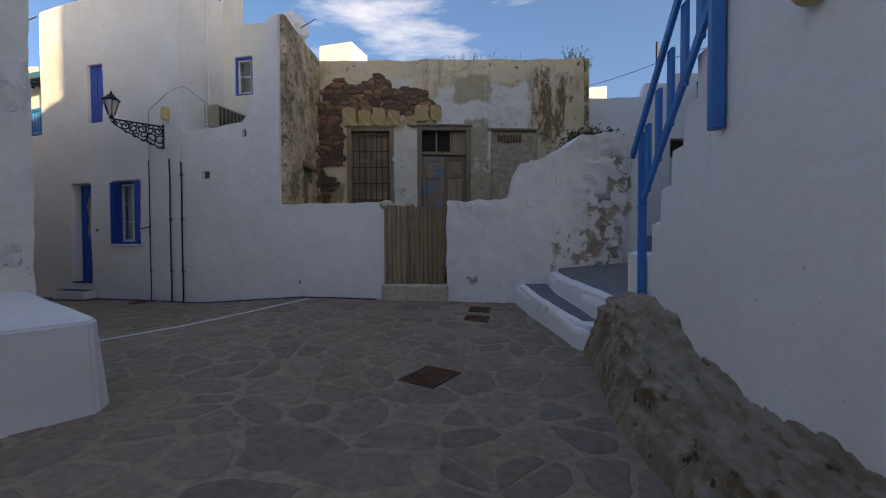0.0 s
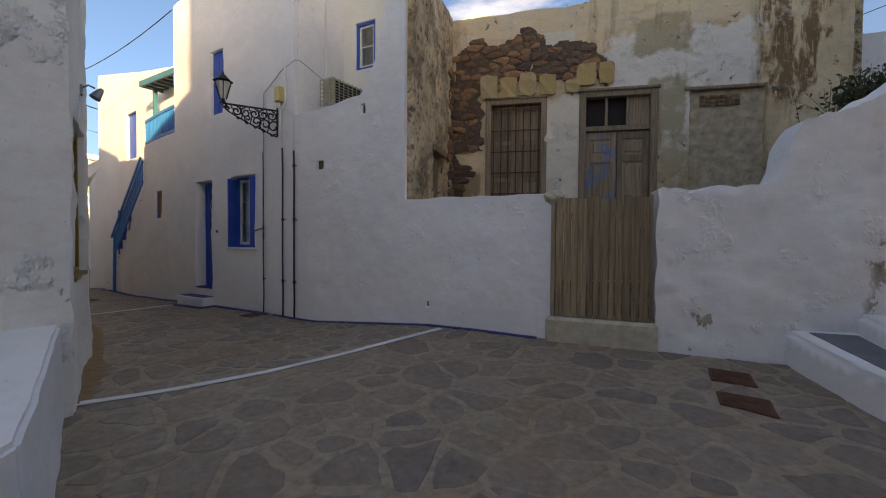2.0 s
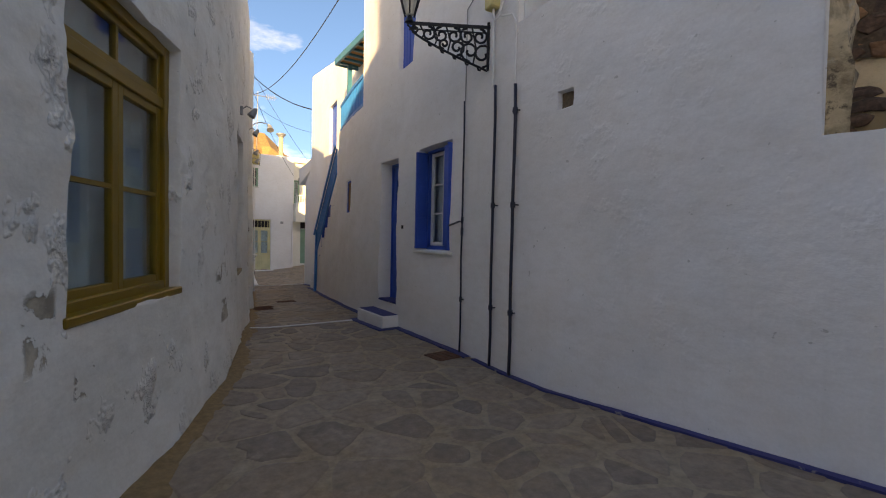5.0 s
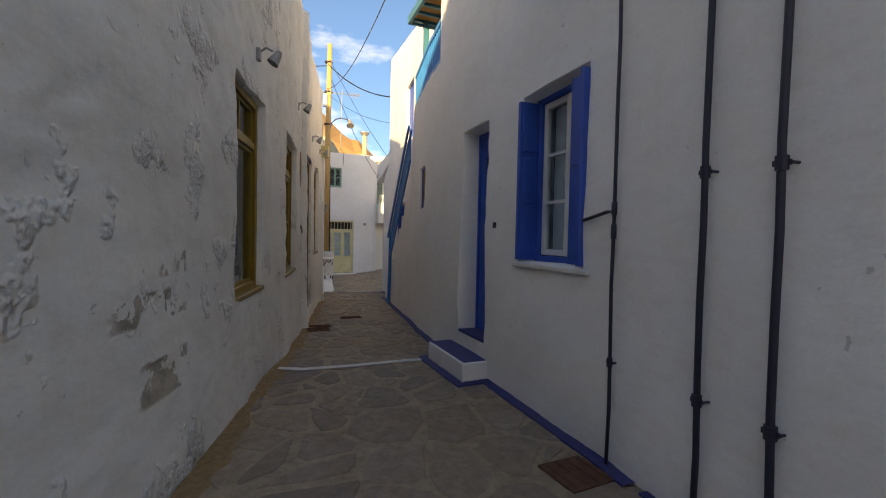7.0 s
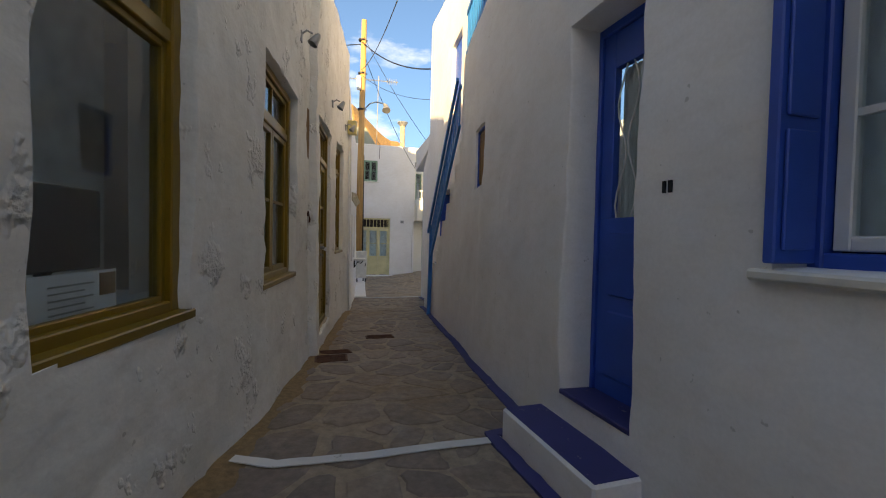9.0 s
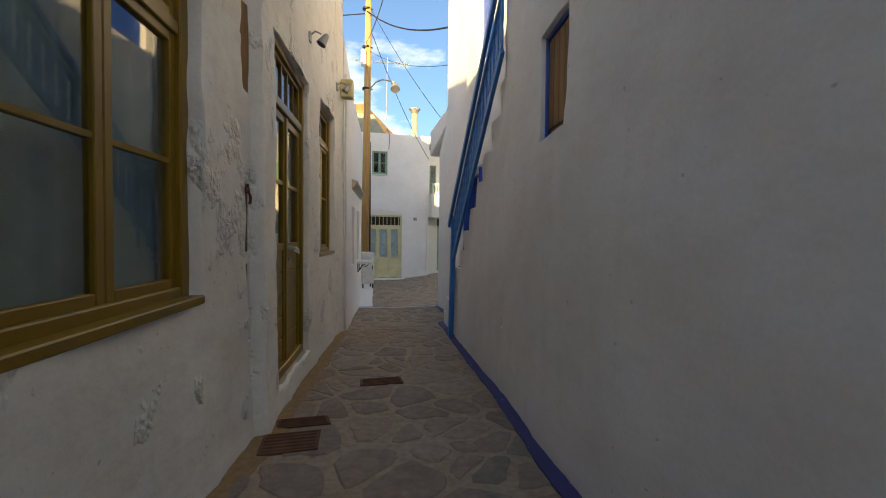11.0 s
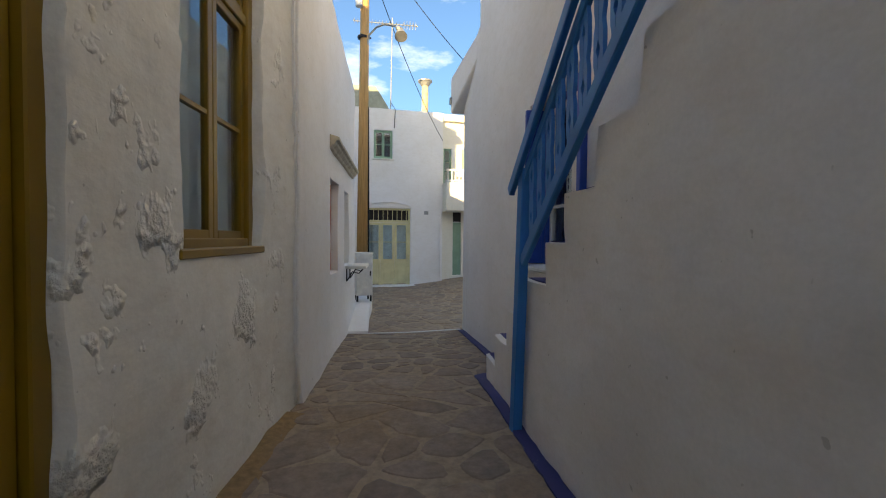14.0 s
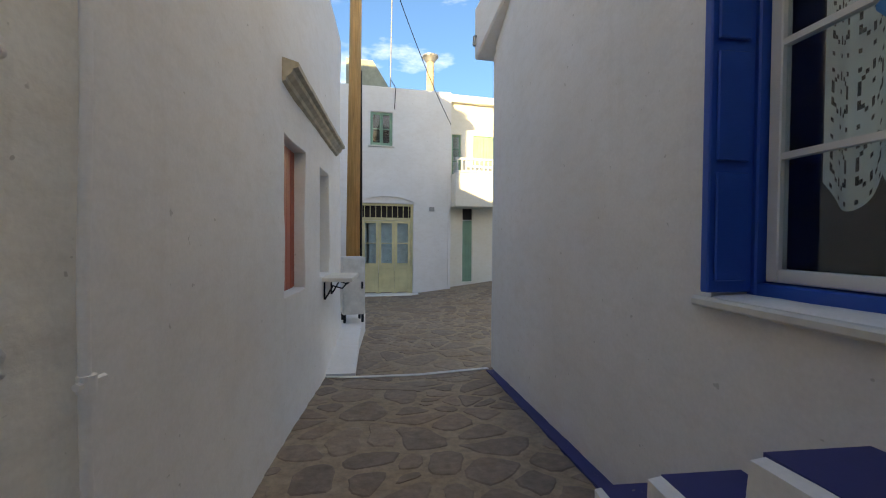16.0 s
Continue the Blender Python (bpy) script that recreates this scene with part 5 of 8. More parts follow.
bm = bmesh.new()
box(bm, -0.012, 0.012, -ARM, 0.0, 3.30, 3.325)
for k in range(9):
    y0, y1 = -ARM * k / 9, -ARM * (k + 1) / 9
    box(bm, -0.01, 0.01, y1, y0, 3.255 + 0.0, 3.262 + 0.0)
box(bm, -0.014, 0.014, -0.03, -0.005, 2.90, 3.36, bevel=0.003)
part("arm", bm, M_IRON, street_lamp)
def drop(y):
    """How far the bracket reaches below its bar at y."""
    return 0.05 + 0.36 * max(0.0, 1 + y / (ARM * 0.98)) ** 0.8


bm = bmesh.new()
tube(bm, [(0, y, 3.30 - drop(y)) for y in np.linspace(-0.02, -ARM * 0.96, 16)], 0.012, 6)
for k in range(6):
    c = -0.10 - 0.125 * k
    d = drop(c)
    r = 0.46 * min(d, 0.17)
    tube(bm, scroll(c, 3.295 - r, r, 1.35, math.pi / 2, 1 if k % 2 else -1), 0.012, 6)
    if d > 0.2:
        r2 = 0.46 * (d - 0.17) + 0.03
        tube(bm, scroll(c + 0.03, 3.30 - d + r2, r2, 1.3, -math.pi / 2, -1 if k % 2 else 1), 0.012, 6)
    tube(bm, [(0, c - 0.06, 3.3 - drop(c - 0.06)), (0, c - 0.035, 3.3 - 0.5 * d), (0, c - 0.075, 3.295)], 0.009, 5)
for k in range(5):
    y = -0.12 - 0.12 * k
    tube(bm, [(0, y, 3.3 - drop(y)), (0, y + 0.01, 3.27 - drop(y)), (0, y + 0.035, 3.262 - drop(y))], 0.011, 5)
part("scrollwork", bm, M_IRON, street_lamp)
bm = bmesh.new()
bmesh.ops.create_cone(bm, cap_ends=True, segments=6, radius1=0.045, radius2=0.02, depth=0.06, matrix=Matrix.Translation((0, -ARM, 3.35)))
bmesh.ops.create_cone(bm, cap_ends=True, segments=6, radius1=0.13, radius2=0.035, depth=0.1, matrix=Matrix.Translation((0, -ARM, 3.69)))
bmesh.ops.create_cone(bm, cap_ends=True, segments=6, radius1=0.125, radius2=0.145, depth=0.02, matrix=Matrix.Translation((0, -ARM, 3.632)))
rod(bm, (0, -ARM, 3.74), (0, -ARM, 3.80), 0.022, 8, 0.006)
for k in range(6):
    a = k * math.pi / 3
    rod(bm, (0.05 * math.cos(a), -ARM + 0.05 * math.sin(a), 3.38), (0.125 * math.cos(a), -ARM + 0.125 * math.sin(a), 3.63), 0.008, 5)
part("lantern_cage", bm, M_IRON, street_lamp)
bm = bmesh.new()
bmesh.ops.create_cone(bm, cap_ends=True, segments=6, radius1=0.04, radius2=0.115, depth=0.24, matrix=Matrix.Translation((0, -ARM, 3.505)))
part("lantern_glass", bm, M_FROST, street_lamp, "milky lantern glass")

# ---- air conditioner on the terrace ----
M_BEIGE = plain("beige_enamel", (0.46, 0.42, 0.30), 0.6)
ac = thing("air_conditioner", "grey outdoor air conditioner on the terrace wall", "air conditioner", pose(-6.0, 6.49, 3.27, 0, 0, 0))
bm = bmesh.new()
box(bm, 0.02, 0.25, -0.36, 0.38, 0.0, 0.40, bevel=0.012)
part("casing", bm, M_BEIGE, ac)
bm = bmesh.new()
bmesh.ops.create_cone(bm, cap_ends=True, segments=24, radius1=0.17, radius2=0.17, depth=0.012, matrix=pose(0.254, 0.06, 0.2, 0, 90, 0))
box(bm, 0.249, 0.253, -0.33, 0.35, 0.03, 0.37)
part("fan_opening", bm, M_IRON, ac)
for k in range(9):
    bm = bmesh.new()
    box(bm, 0.268, 0.276, -0.36, 0.38, 0.02 + 0.042 * k, 0.029 + 0.042 * k)
    part("grille_bar", bm, M_BEIGE, ac)
for k in range(9):
    bm = bmesh.new()
    box(bm, 0.266, 0.278, -0.372 + 0.092 * k, -0.362 + 0.092 * k, 0.0, 0.4)
    part("grille_bar", bm, M_BEIGE, ac)
for k in range(7):
    bm = bmesh.new()
    box(bm, 0.0, 0.27, -0.405, -0.395, 0.01 + 0.06 * k, 0.022 + 0.06 * k)
    part("cage_bar", bm, M_BEIGE, ac, "pale wire of the guard cage")
for k in range(5):
    bm = bmesh.new()
    box(bm, 0.0 + 0.064 * k, 0.012 + 0.064 * k, -0.407, -0.393, 0.0, 0.40)
    part("cage_bar", bm, M_BEIGE, ac, "pale wire of the guard cage")
for y in (-0.3, 0.26):
    bm = bmesh.new()
    box(bm, 0.02, 0.25, y, y + 0.04, -0.14 if y > 0 else -0.06, 0.0)
    part("foot", bm, M_GREY_METAL, ac)

# ---- outside stairs: painted treads, rail with fretwork boards ----
stairs = thing("outside_stairs", "white outside stairs with navy painted treads", "stairs", kind="structure")
for x0, x1, z in zip(STAIR_XS[:-1], STAIR_XS[1:], STAIR_ZS):
    x1 = min(x1, -12.52)
    if x0 > -12.6:
        continue
    a, b = NORTH.at(n_of(x0)), NORTH.at(n_of(x1))
    n = NORTH.into(n_of((x0 + x1) / 2))
    bm = bmesh.new()
    slab(bm, [(a + n * 0.035)[:], (b + n * 0.035)[:], (b + n * 0.34)[:], (a + n * 0.34)[:]], z - 0.02, z + 0.012)
    part("tread", bm, M_NAVY, stairs)


def fret_board(length, width=0.075, thick=0.018, n=28):
    """A flat baluster with scalloped edges and diamond holes, from z = 0 up."""
    bm = bmesh.new()
    prev = None
    for k in range(n + 1):
        t = k / n
        w = width / 2 * (1 - 0.28 * max(0.0, math.sin(t * math.pi * 5)) ** 2)
        h = 0.0012
        for c in (0.28, 0.72):
            h = max(h, 0.018 * (1 - abs(t - c) / 0.07))
        ring = [[bm.verts.new((x, y, t * length)) for x in (-w, -h, h, w)] for y in (-thick / 2, thick / 2)]
        if prev:
            for y in (0, 1):
                for i in (0, 2):
                    bm.faces.new((prev[y][i], prev[y][i + 1], ring[y][i + 1], ring[y][i]))
            for i in range(4):
                bm.faces.new((prev[0][i], ring[0][i], ring[1][i], prev[1][i]))
        prev = ring
    return bm


def sloping_rail(name, label, line, s_low, s_high, z_low, rise, off, post_z0, post_z1, mat, group, gap=0.56, plain_boards=False, lean=0.0):
    """Two top boards, a bottom board and fretwork between, up a stair; the post stands at the low end."""
    root = thing(name, label, "railing", None, group)

    def at(s, z):
        q = line.at(s) + line.into(s) * off
        return Vector((q.x, q.y, z))

    def board(s0, s1, z0, z1, wide, deep, out=0.0):
        bm = bmesh.new()
        a, b = at(s0, z0), at(s1, z1)
        d = (b - a)
        u = d.normalized()
        n = Vector((*line.into((s0 + s1) / 2), 0.0))
        v = u.cross(n).normalized()
        ring = []
        for p in (a, b):
            ring.append([bm.verts.new(p + n * (e * deep / 2 + out) + v * f * wide / 2) for e, f in ((-1, -1), (1, -1), (1, 1), (-1, 1))])
        for i in range(4):
            j = (i + 1) % 4
            bm.faces.new((ring[0][i], ring[0][j], ring[1][j], ring[1][i]))
        bm.faces.new(ring[0][::-1])
        bm.faces.new(ring[1])
        bmesh.ops.recalc_face_normals(bm, faces=bm.faces)
        bmesh.ops.bevel(bm, geom=bm.edges[:], offset=0.006, segments=1, affect="EDGES")
        return bm
    sign = 1 if s_high > s_low else -1
    run = abs(s_high - s_low)
    part("top_rail", board(s_low - sign * 0.16, s_high, z_low + gap - 0.16 * rise, z_low + gap + run * rise, 0.07, 0.035, -0.04), mat, root)
    if not plain_boards:
        part("second_rail", board(s_low, s_high, z_low + gap - 0.07, z_low + gap - 0.07 + run * rise, 0.06, 0.03, 0.0), mat, root)
    part("bottom_rail", board(s_low, s_high, z_low, z_low + run * rise, 0.07, 0.035, -0.005), mat, root)
    if plain_boards:
        bm = bmesh.new()
        box(bm, -0.042, 0.042, -0.016, 0.016, -0.05, gap - 0.06, bevel=0.006)
    else:
        bm = fret_board(gap - 0.05)
    me = mesh_of("baluster", bm, mat)
    k = 0.14
    while k < run - 0.04:
        s = s_low + sign * k
        n = line.into(s)
        ob = new("baluster", me)
        q = at(s, z_low + rise * k + 0.01)
        ob.matrix_world = Matrix(((n.y, n.x, 0, q.x), (-n.x, n.y, 0, q.y), (0, 0, 1, q.z), (0, 0, 0, 1)))
        ob.parent = root
        k += 0.235 if plain_boards else 0.125
    bm = bmesh.new()
    q = at(s_low, 0)
    box(bm, q.x - 0.035, q.x + 0.035, q.y - 0.03, q.y + 0.03, post_z0, post_z1, bevel=0.006)
    for v in bm.verts:
        v.co.x -= lean * max(0.0, 1 - (v.co.z - post_z0) / (post_z1 - post_z0))
    part("post", bm, mat, root)
    return root


sloping_rail("stair_railing", "azure wooden stair railing with fretwork boards", NORTH, n_of(-14.61), n_of(-12.42), 0.845, 0.80, -0.045, -0.24, 1.40, M_AZURE, "azure stair railings", lean=0.10)

# balcony at the head of the stairs
balcony = thing("balcony_railing", "azure wooden balcony railing with plain bars", "railing")
b0, b1 = n_of(-12.49), n_of(-10.42)
for z, t in ((3.5, 0.05), (4.0, 0.06)):
    bm = bmesh.new()
    run = [NORTH.at(b0 + (b1 - b0) * k / 6) for k in range(7)]
    slab(bm, [(p.x, p.y + 0.02) for p in run] + [(p.x, p.y + 0.07) for p in run[::-1]], z, z + t)
    part("rail", bm, M_AZURE, balcony)
for k in range(20):
    q = NORTH.at(b0 + (b1 - b0) * (k + 0.5) / 20)
    bm = bmesh.new()
    box(bm, q.x - 0.014, q.x + 0.014, q.y + 0.03, q.y + 0.06, 3.44, 4.01)
    part("baluster", bm, M_AZURE, balcony)
pergola = thing("pergola_roof", "teal wooden porch roof over the balcony", "porch roof")
q = NORTH.at(n_of(-12.0))
bm = bmesh.new()
box(bm, q.x - 0.04, q.x + 0.04, q.y + 0.08, q.y + 0.16, 3.44, 4.74, bevel=0.006)
part("post", bm, M_TEAL, pergola)
bm = bmesh.new()
box(bm, -12.06, -10.43, 6.3, 6.75, 4.78, 4.83)
part("soffit", bm, M_BROWN_WOOD, pergola, "brown boarded underside")
bm = bmesh.new()
box(bm, -12.11, -10.43, 6.25, 6.3, 4.73, 4.86, bevel=0.006)
box(bm, -12.16, -12.11, 6.25, 6.75, 4.73, 4.86, bevel=0.006)
part("fascia", bm, M_TEAL, pergola)
for k in range(7):
    bm = bmesh.new()
    box(bm, -12.05 + 0.25 * k, -12.01 + 0.25 * k, 6.3, 6.7, 4.735, 4.785)
    part("rafter", bm, M_TEAL, pergola)
# overhanging slab at the lane corner
bm = bmesh.new()
box(bm, -18.96, -17.7, 7.30, 8.4, 3.0, 3.58, bevel=0.02)
for v in bm.verts:
    f = (v.co.x + 18.96) / 1.26
    v.co.y += 0.075 * f if v.co.y < 7.6 else 0.0
    v.co.z += 0.2 * f if v.co.z > 3.3 else 0.45 * f
single("wall_corner_overhang", bm, M_WHITE, "whitewashed jutting end of the low roof wall", "wall", kind="structure")
bm = bmesh.new()
tube(bm, [(-18.9, 7.35, 3.26), (-18.9, 7.28, 3.24), (-18.9, 7.28, 3.14)], 0.02, 8)
single("wall_spout", bm, M_GREY_METAL, "small grey fitting on the corner slab", "fitting")

# ---- painted strips and lines ----
def ribbon(name, centre, width, mat, label, category, lift=0.014, thick=0.006, jag=0.18):
    """A painted band over the paving, with an unsteady edge."""
    bm = bmesh.new()
    pts = []
    for a, b in zip(centre[:-1], centre[1:]):
        a, b = Vector(a), Vector(b)
        n = max(1, int((b - a).length / 0.06))
        pts += [a.lerp(b, i / n) for i in range(n)]
    pts.append(Vector(centre[-1]))
    prev = None
    for i, p in enumerate(pts):
        d = (pts[min(i + 1, len(pts) - 1)] - pts[max(i - 1, 0)]).normalized()
        n = Vector((-d.y, d.x))
        w = [width / 2 * (1 + jag * noise.noise(Vector((p.x * 9, p.y * 9, e * 5)))) for e in (0, 1)]
        q = [p + n * w[0], p - n * w[1]]
        z = [ground_z(v.x, v.y) + lift for v in q]
        ring = [bm.verts.new((q[0].x, q[0].y, z[0] - thick)), bm.verts.new((q[0].x, q[0].y, z[0])), bm.verts.new((q[1].x, q[1].y, z[1])), bm.verts.new((q[1].x, q[1].y, z[1] - thick))]
        if prev:
            for j in range(3):
                bm.faces.new((prev[j], prev[j + 1], ring[j + 1], ring[j]))
        prev = ring
    return single(name, bm, mat, label, category, kind="structure")


ribbon("painted_line_square", [(-5.06, 2.84), (-4.72, 3.38), (-4.385, 4.03), (-4.08, 4.83), (-3.74, 5.93)], 0.075, M_LINE, "white painted line across the paving", "painted line")
ribbon("painted_line_lane", [(-9.76, 4.3), (-9.63, 4.55), (-9.60, 5.0), (-9.61, 5.43), (-9.60, 5.8)], 0.07, M_LINE, "white painted line across the lane", "painted line")
ribbon("painted_line_far", [(-18.88, 5.6), (-18.78, 5.98), (-18.72, 6.63), (-18.79, 7.44)], 0.06, M_LINE, "white painted line across the far lane", "painted line")


def foot_strip(name, line, s0, s1, width, label):
    pts = []
    for k in range(int((s1 - s0) / 0.2) + 1):
        s = min(s0 + 0.2 * k, s1)
        q = line.at(s) - line.into(s) * (width / 2 + 0.0)
        pts.append((q.x, q.y))
    ribbon(name, pts, width, M_NAVY, label, "painted strip", 0.018, 0.02, 0.25)


foot_strip("painted_foot_lane", NORTH, n_of(-15.82), n_of(-7.0), 0.085, "navy painted strip along the foot of the wall")
foot_strip("painted_foot_square", NORTH, n_of(-7.0), n_of(-2.46), 0.05, "thin navy painted strip along the yard wall")
step_m = NORTH.axes((ns0 + ns1) / 2, 0.0, 0.0)
ring = [step_m @ Vector(v) for v in ((-0.52, 0.0, 0), (-0.52, -0.3, 0), (0.41, -0.3, 0), (0.41, 0.0, 0))]
ribbon("painted_foot_step", [(v.x, v.y) for v in ring], 0.08, M_NAVY, "navy painted strip round the doorstep", "painted strip", 0.02, 0.02, 0.25)
ribbon("painted_foot_stairs", [(-15.80, 6.80), (-15.87, 6.81), (-15.90, 6.88), (-15.91, 7.0), (-15.90, 7.14)], 0.10, M_NAVY, "navy painted strip round the foot of the stairs", "painted strip", 0.018, 0.02, 0.25)
foot_strip("painted_foot_recess", RECESS, r_of(-18.7), r_of(-15.75), 0.085, "navy painted strip along the recessed wall")

# ---- iron covers in the paving ----
def cover(name, label, corners, mat=M_RUST, ribs=6):
    cx, cy = sum(c[0] for c in corners) / 4, sum(c[1] for c in corners) / 4
    root = thing(name, label, "iron cover", pose(cx, cy, ground_z(cx, cy) + 0.006))
    c = [Vector((x - cx, y - cy)) for x, y in corners]
    slope = [(ground_z(x, y) - ground_z(cx, cy)) for x, y in corners]
    bm = bmesh.new()
    low = [bm.verts.new((q.x, q.y, s - 0.03)) for q, s in zip(c, slope)]
    top = [bm.verts.new((q.x, q.y, s + 0.008)) for q, s in zip(c, slope)]
    bm.faces.new(top)
    for i in range(4):
        j = (i + 1) % 4
        bm.faces.new((low[i], low[j], top[j], top[i]))
    part("plate", bm, mat, root)
    for k in range(ribs):
        t = (k + 0.5) / ribs
        bm = bmesh.new()
        a = c[0].lerp(c[3], t).lerp(c[1].lerp(c[2], t), 0.06)
        b = c[0].lerp(c[3], t).lerp(c[1].lerp(c[2], t), 0.94)
        za, zb = slope[0] * (1 - t) + slope[3] * t, slope[1] * (1 - t) + slope[2] * t
        rod(bm, (a.x, a.y, za + 0.009), (b.x, b.y, zb + 0.009), 0.006, 4)
        part("rib", bm, mat, root)
    return root


cover("manhole_cover", "rusty square manhole cover in the flagstones", [(-1.02, 3.14), (-0.69, 3.07), (-0.55, 3.46), (-0.89, 3.51)], ribs=10)
cover("drain_grate", "rusty drain grate in the paving by the steps", [(-1.0, 5.72), (-0.69, 5.74), (-0.72, 6.03), (-1.02, 6.0)])
cover("drain_grate", "rusty drain grate in the paving by the steps", [(-0.95, 5.25), (-0.62, 5.21), (-0.64, 5.5), (-0.97, 5.48)])
cover("meter_cover", "small rusty cover at the foot of the white wall", [(-7.4, 5.66), (-7.12, 5.68), (-7.14, 5.96), (-7.41, 5.94)], ribs=4)
cover("drain_grate", "rusty grate beside the doorstep", [(-12.30, 4.74), (-12.30, 5.10), (-12.15, 5.12), (-12.15, 4.76)])
cover("drain_grate", "rusty grate beside the doorstep", [(-12.06, 4.72), (-12.06, 5.06), (-11.78, 5.05), (-11.78, 4.72)])
cover("water_cover", "rusty iron water cover in the lane paving", [(-13.15, 5.37), (-13.15, 5.74), (-12.96, 5.74), (-12.96, 5.36)], M_RUST, 5)

# ---- fittings on the south houses ----
def spot_lamp(x, z, label="small bell-shaped wall lamp above a window"):
    root = thing("wall_lamp", label, "lamp", SOUTH.axes(s_of(x), z, 0.0), "bell lamps along the long house")
    bm = bmesh.new()
    box(bm, -0.03, 0.03, -0.02, 0.02, -0.05, 0.05, bevel=0.005)
    tube(bm, [(0, -0.01, 0.02), (0.0, -0.06, 0.06), (0.02, -0.11, 0.045)], 0.009, 6)
    part("bracket", bm, M_GREY_METAL, root)
    bm = bmesh.new()
    bmesh.ops.create_cone(bm, cap_ends=False, segments=14, radius1=0.05, radius2=0.028, depth=0.10, matrix=pose(0.03, -0.13, -0.01, 28, 12, 0))
    bmesh.ops.create_cone(bm, cap_ends=True, segments=14, radius1=0.029, radius2=0.016, depth=0.025, matrix=pose(0.03, -0.13, -0.01, 28, 12, 0) @ pose(0, 0, 0.06))
    part("shade", bm, M_GREY_METAL, root, smooth=True)


spot_lamp(-6.30, 2.74)
spot_lamp(-9.30, 2.76)
spot_lamp(-11.55, 3.02)
spot_lamp(-13.62, 3.05)
spot_lamp(-15.1, 3.10)
south_pipe = thing("water_pipe", "thin white painted pipe with clamps at the house joint", "pipe", SOUTH.axes(s_of(-15.46), 0.0, -0.05))
bm = bmesh.new()
tube(bm, [(0.006 * math.sin(k * 1.7), 0.004 * math.sin(k), -0.2 + 0.36 * k) for k in range(11)], 0.013, 8)
part("tube", bm, M_WHITE, south_pipe, smooth=True)
for z in (0.12, 0.62, 1.9, 2.7):
    bm = bmesh.new()
    rod(bm, (-0.03, 0.0, z), (0.05, 0.0, z), 0.01, 6)
    rod(bm, (0, 0, z - 0.02), (0, 0, z + 0.02), 0.02, 8)
    part("clamp", bm, M_WHITE, south_pipe)
bm = bmesh.new()
box(bm, -0.08, 0.06, -0.14, 0.02, 3.05, 3.3, bevel=0.01)
single("siren_box", bm, M_YELLOW_BOX, "yellowed box on the wall above the pipe", "electric box", SOUTH.axes(s_of(-15.42), 0.0, -0.02))
bm = bmesh.new()
tube(bm, [(0.0, 0.03, 1.38), (0.0, -0.012, 1.385), (0.006, -0.02, 1.35), (0.006, -0.015, 1.31)], 0.009, 6)
box(bm, -0.03, 0.02, -0.012, 0.03, 1.375, 1.41, bevel=0.004)
box(bm, -0.008, 0.008, -0.012, 0.0, 1.40, 1.43, bevel=0.003)
single("shutter_hook", bm, M_RUST, "rusty iron hook in a narrow slot", "hook", SOUTH.axes(s_of(-12.03), 0.0, 0.0))
for z0, z1 in ((1.0, 1.45), (0.45, 0.97), (1.96, 2.52)):
    bm = bmesh.new()
    box(bm, -0.065, 0.065, 0.012, 0.09, z0 + 0.02, z1 - 0.02, bevel=0.004)
    single("slot_lining", bm, M_BROWN_WOOD, "brown wood at the back of a narrow wall slot", "lining", SOUTH.axes(s_of(-12.01), 0.0, 0.0), kind="structure")

# cottage
red = thing("window", "red boarded shutter set deep in the cottage wall", "window", SOUTH_WEST.axes((w_of(-17.47) + w_of(-18.14)) / 2, 0.53, 0.10))
bm = bmesh.new()
box(bm, -0.36, 0.36, 0.0, 0.04, 0.0, 1.18)
part("shutter", bm, M_RED, red)
for k in range(5):
    bm = bmesh.new()
    box(bm, -0.335 + 0.135 * k, -0.335 + 0.135 * k + 0.128, -0.012, 0.004, 0.02, 1.16, bevel=0.003)
    part("board", bm, M_RED, red)
pale = thing("window", "pale closed window set deep in the cottage wall", "window", SOUTH_WEST.axes((w_of(-18.83) + w_of(-19.42)) / 2, 0.56, 0.17))
bm = bmesh.new()
bars(bm, 0.62, 1.16, 0.05, 0.0, 0.05)
part("window_frame", bm, M_WHITE_PAINT, pale)
sash(pale, -0.26, 0.26, 0.05, 1.11, 0.01, M_WHITE_PAINT, 2, 3)
curtain(pale, -0.26, 0.26, 0.05, 1.1, 0.1)
cornice = thing("cornice", "weathered moulded cornice above the cottage windows", "cornice", kind="structure")
bm = bmesh.new()
c0, c1 = w_of(-17.38), w_of(-19.95)
prev = None
for k in range(25):
    s = c0 + (c1 - c0) * k / 24
    q, n = SOUTH_WEST.at(s), SOUTH_WEST.into(s)
    ring = []
    for d, z in ((0.02, 2.02), (-0.03, 2.035), (-0.04, 2.06), (-0.075, 2.085), (-0.08, 2.115), (-0.115, 2.125), (-0.115, 2.16), (0.02, 2.2)):
        j = 0.006 * noise.noise(Vector((s * 6, z * 9, d * 9)))
        p = q + n * (d + j)
        ring.append(bm.verts.new((p.x, p.y, z + j)))
    if prev:
        for i in range(7):
            bm.faces.new((prev[i], prev[i + 1], ring[i + 1], ring[i]))
    else:
        bm.faces.new(ring)
    prev = ring
bm.faces.new(prev[::-1])
part("moulding", bm, M_PALE_CEMENT, cornice)
shelf = thing("stone_shelf", "white marble shelf on black iron brackets", "shelf", SOUTH_WEST.axes(w_of(-19.3), 0.50, 0.0))
bm = bmesh.new()
box(bm, -0.36, 0.36, -0.32, 0.0, 0.0, 0.045, bevel=0.006)
part("top", bm, M_MARBLE, shelf)
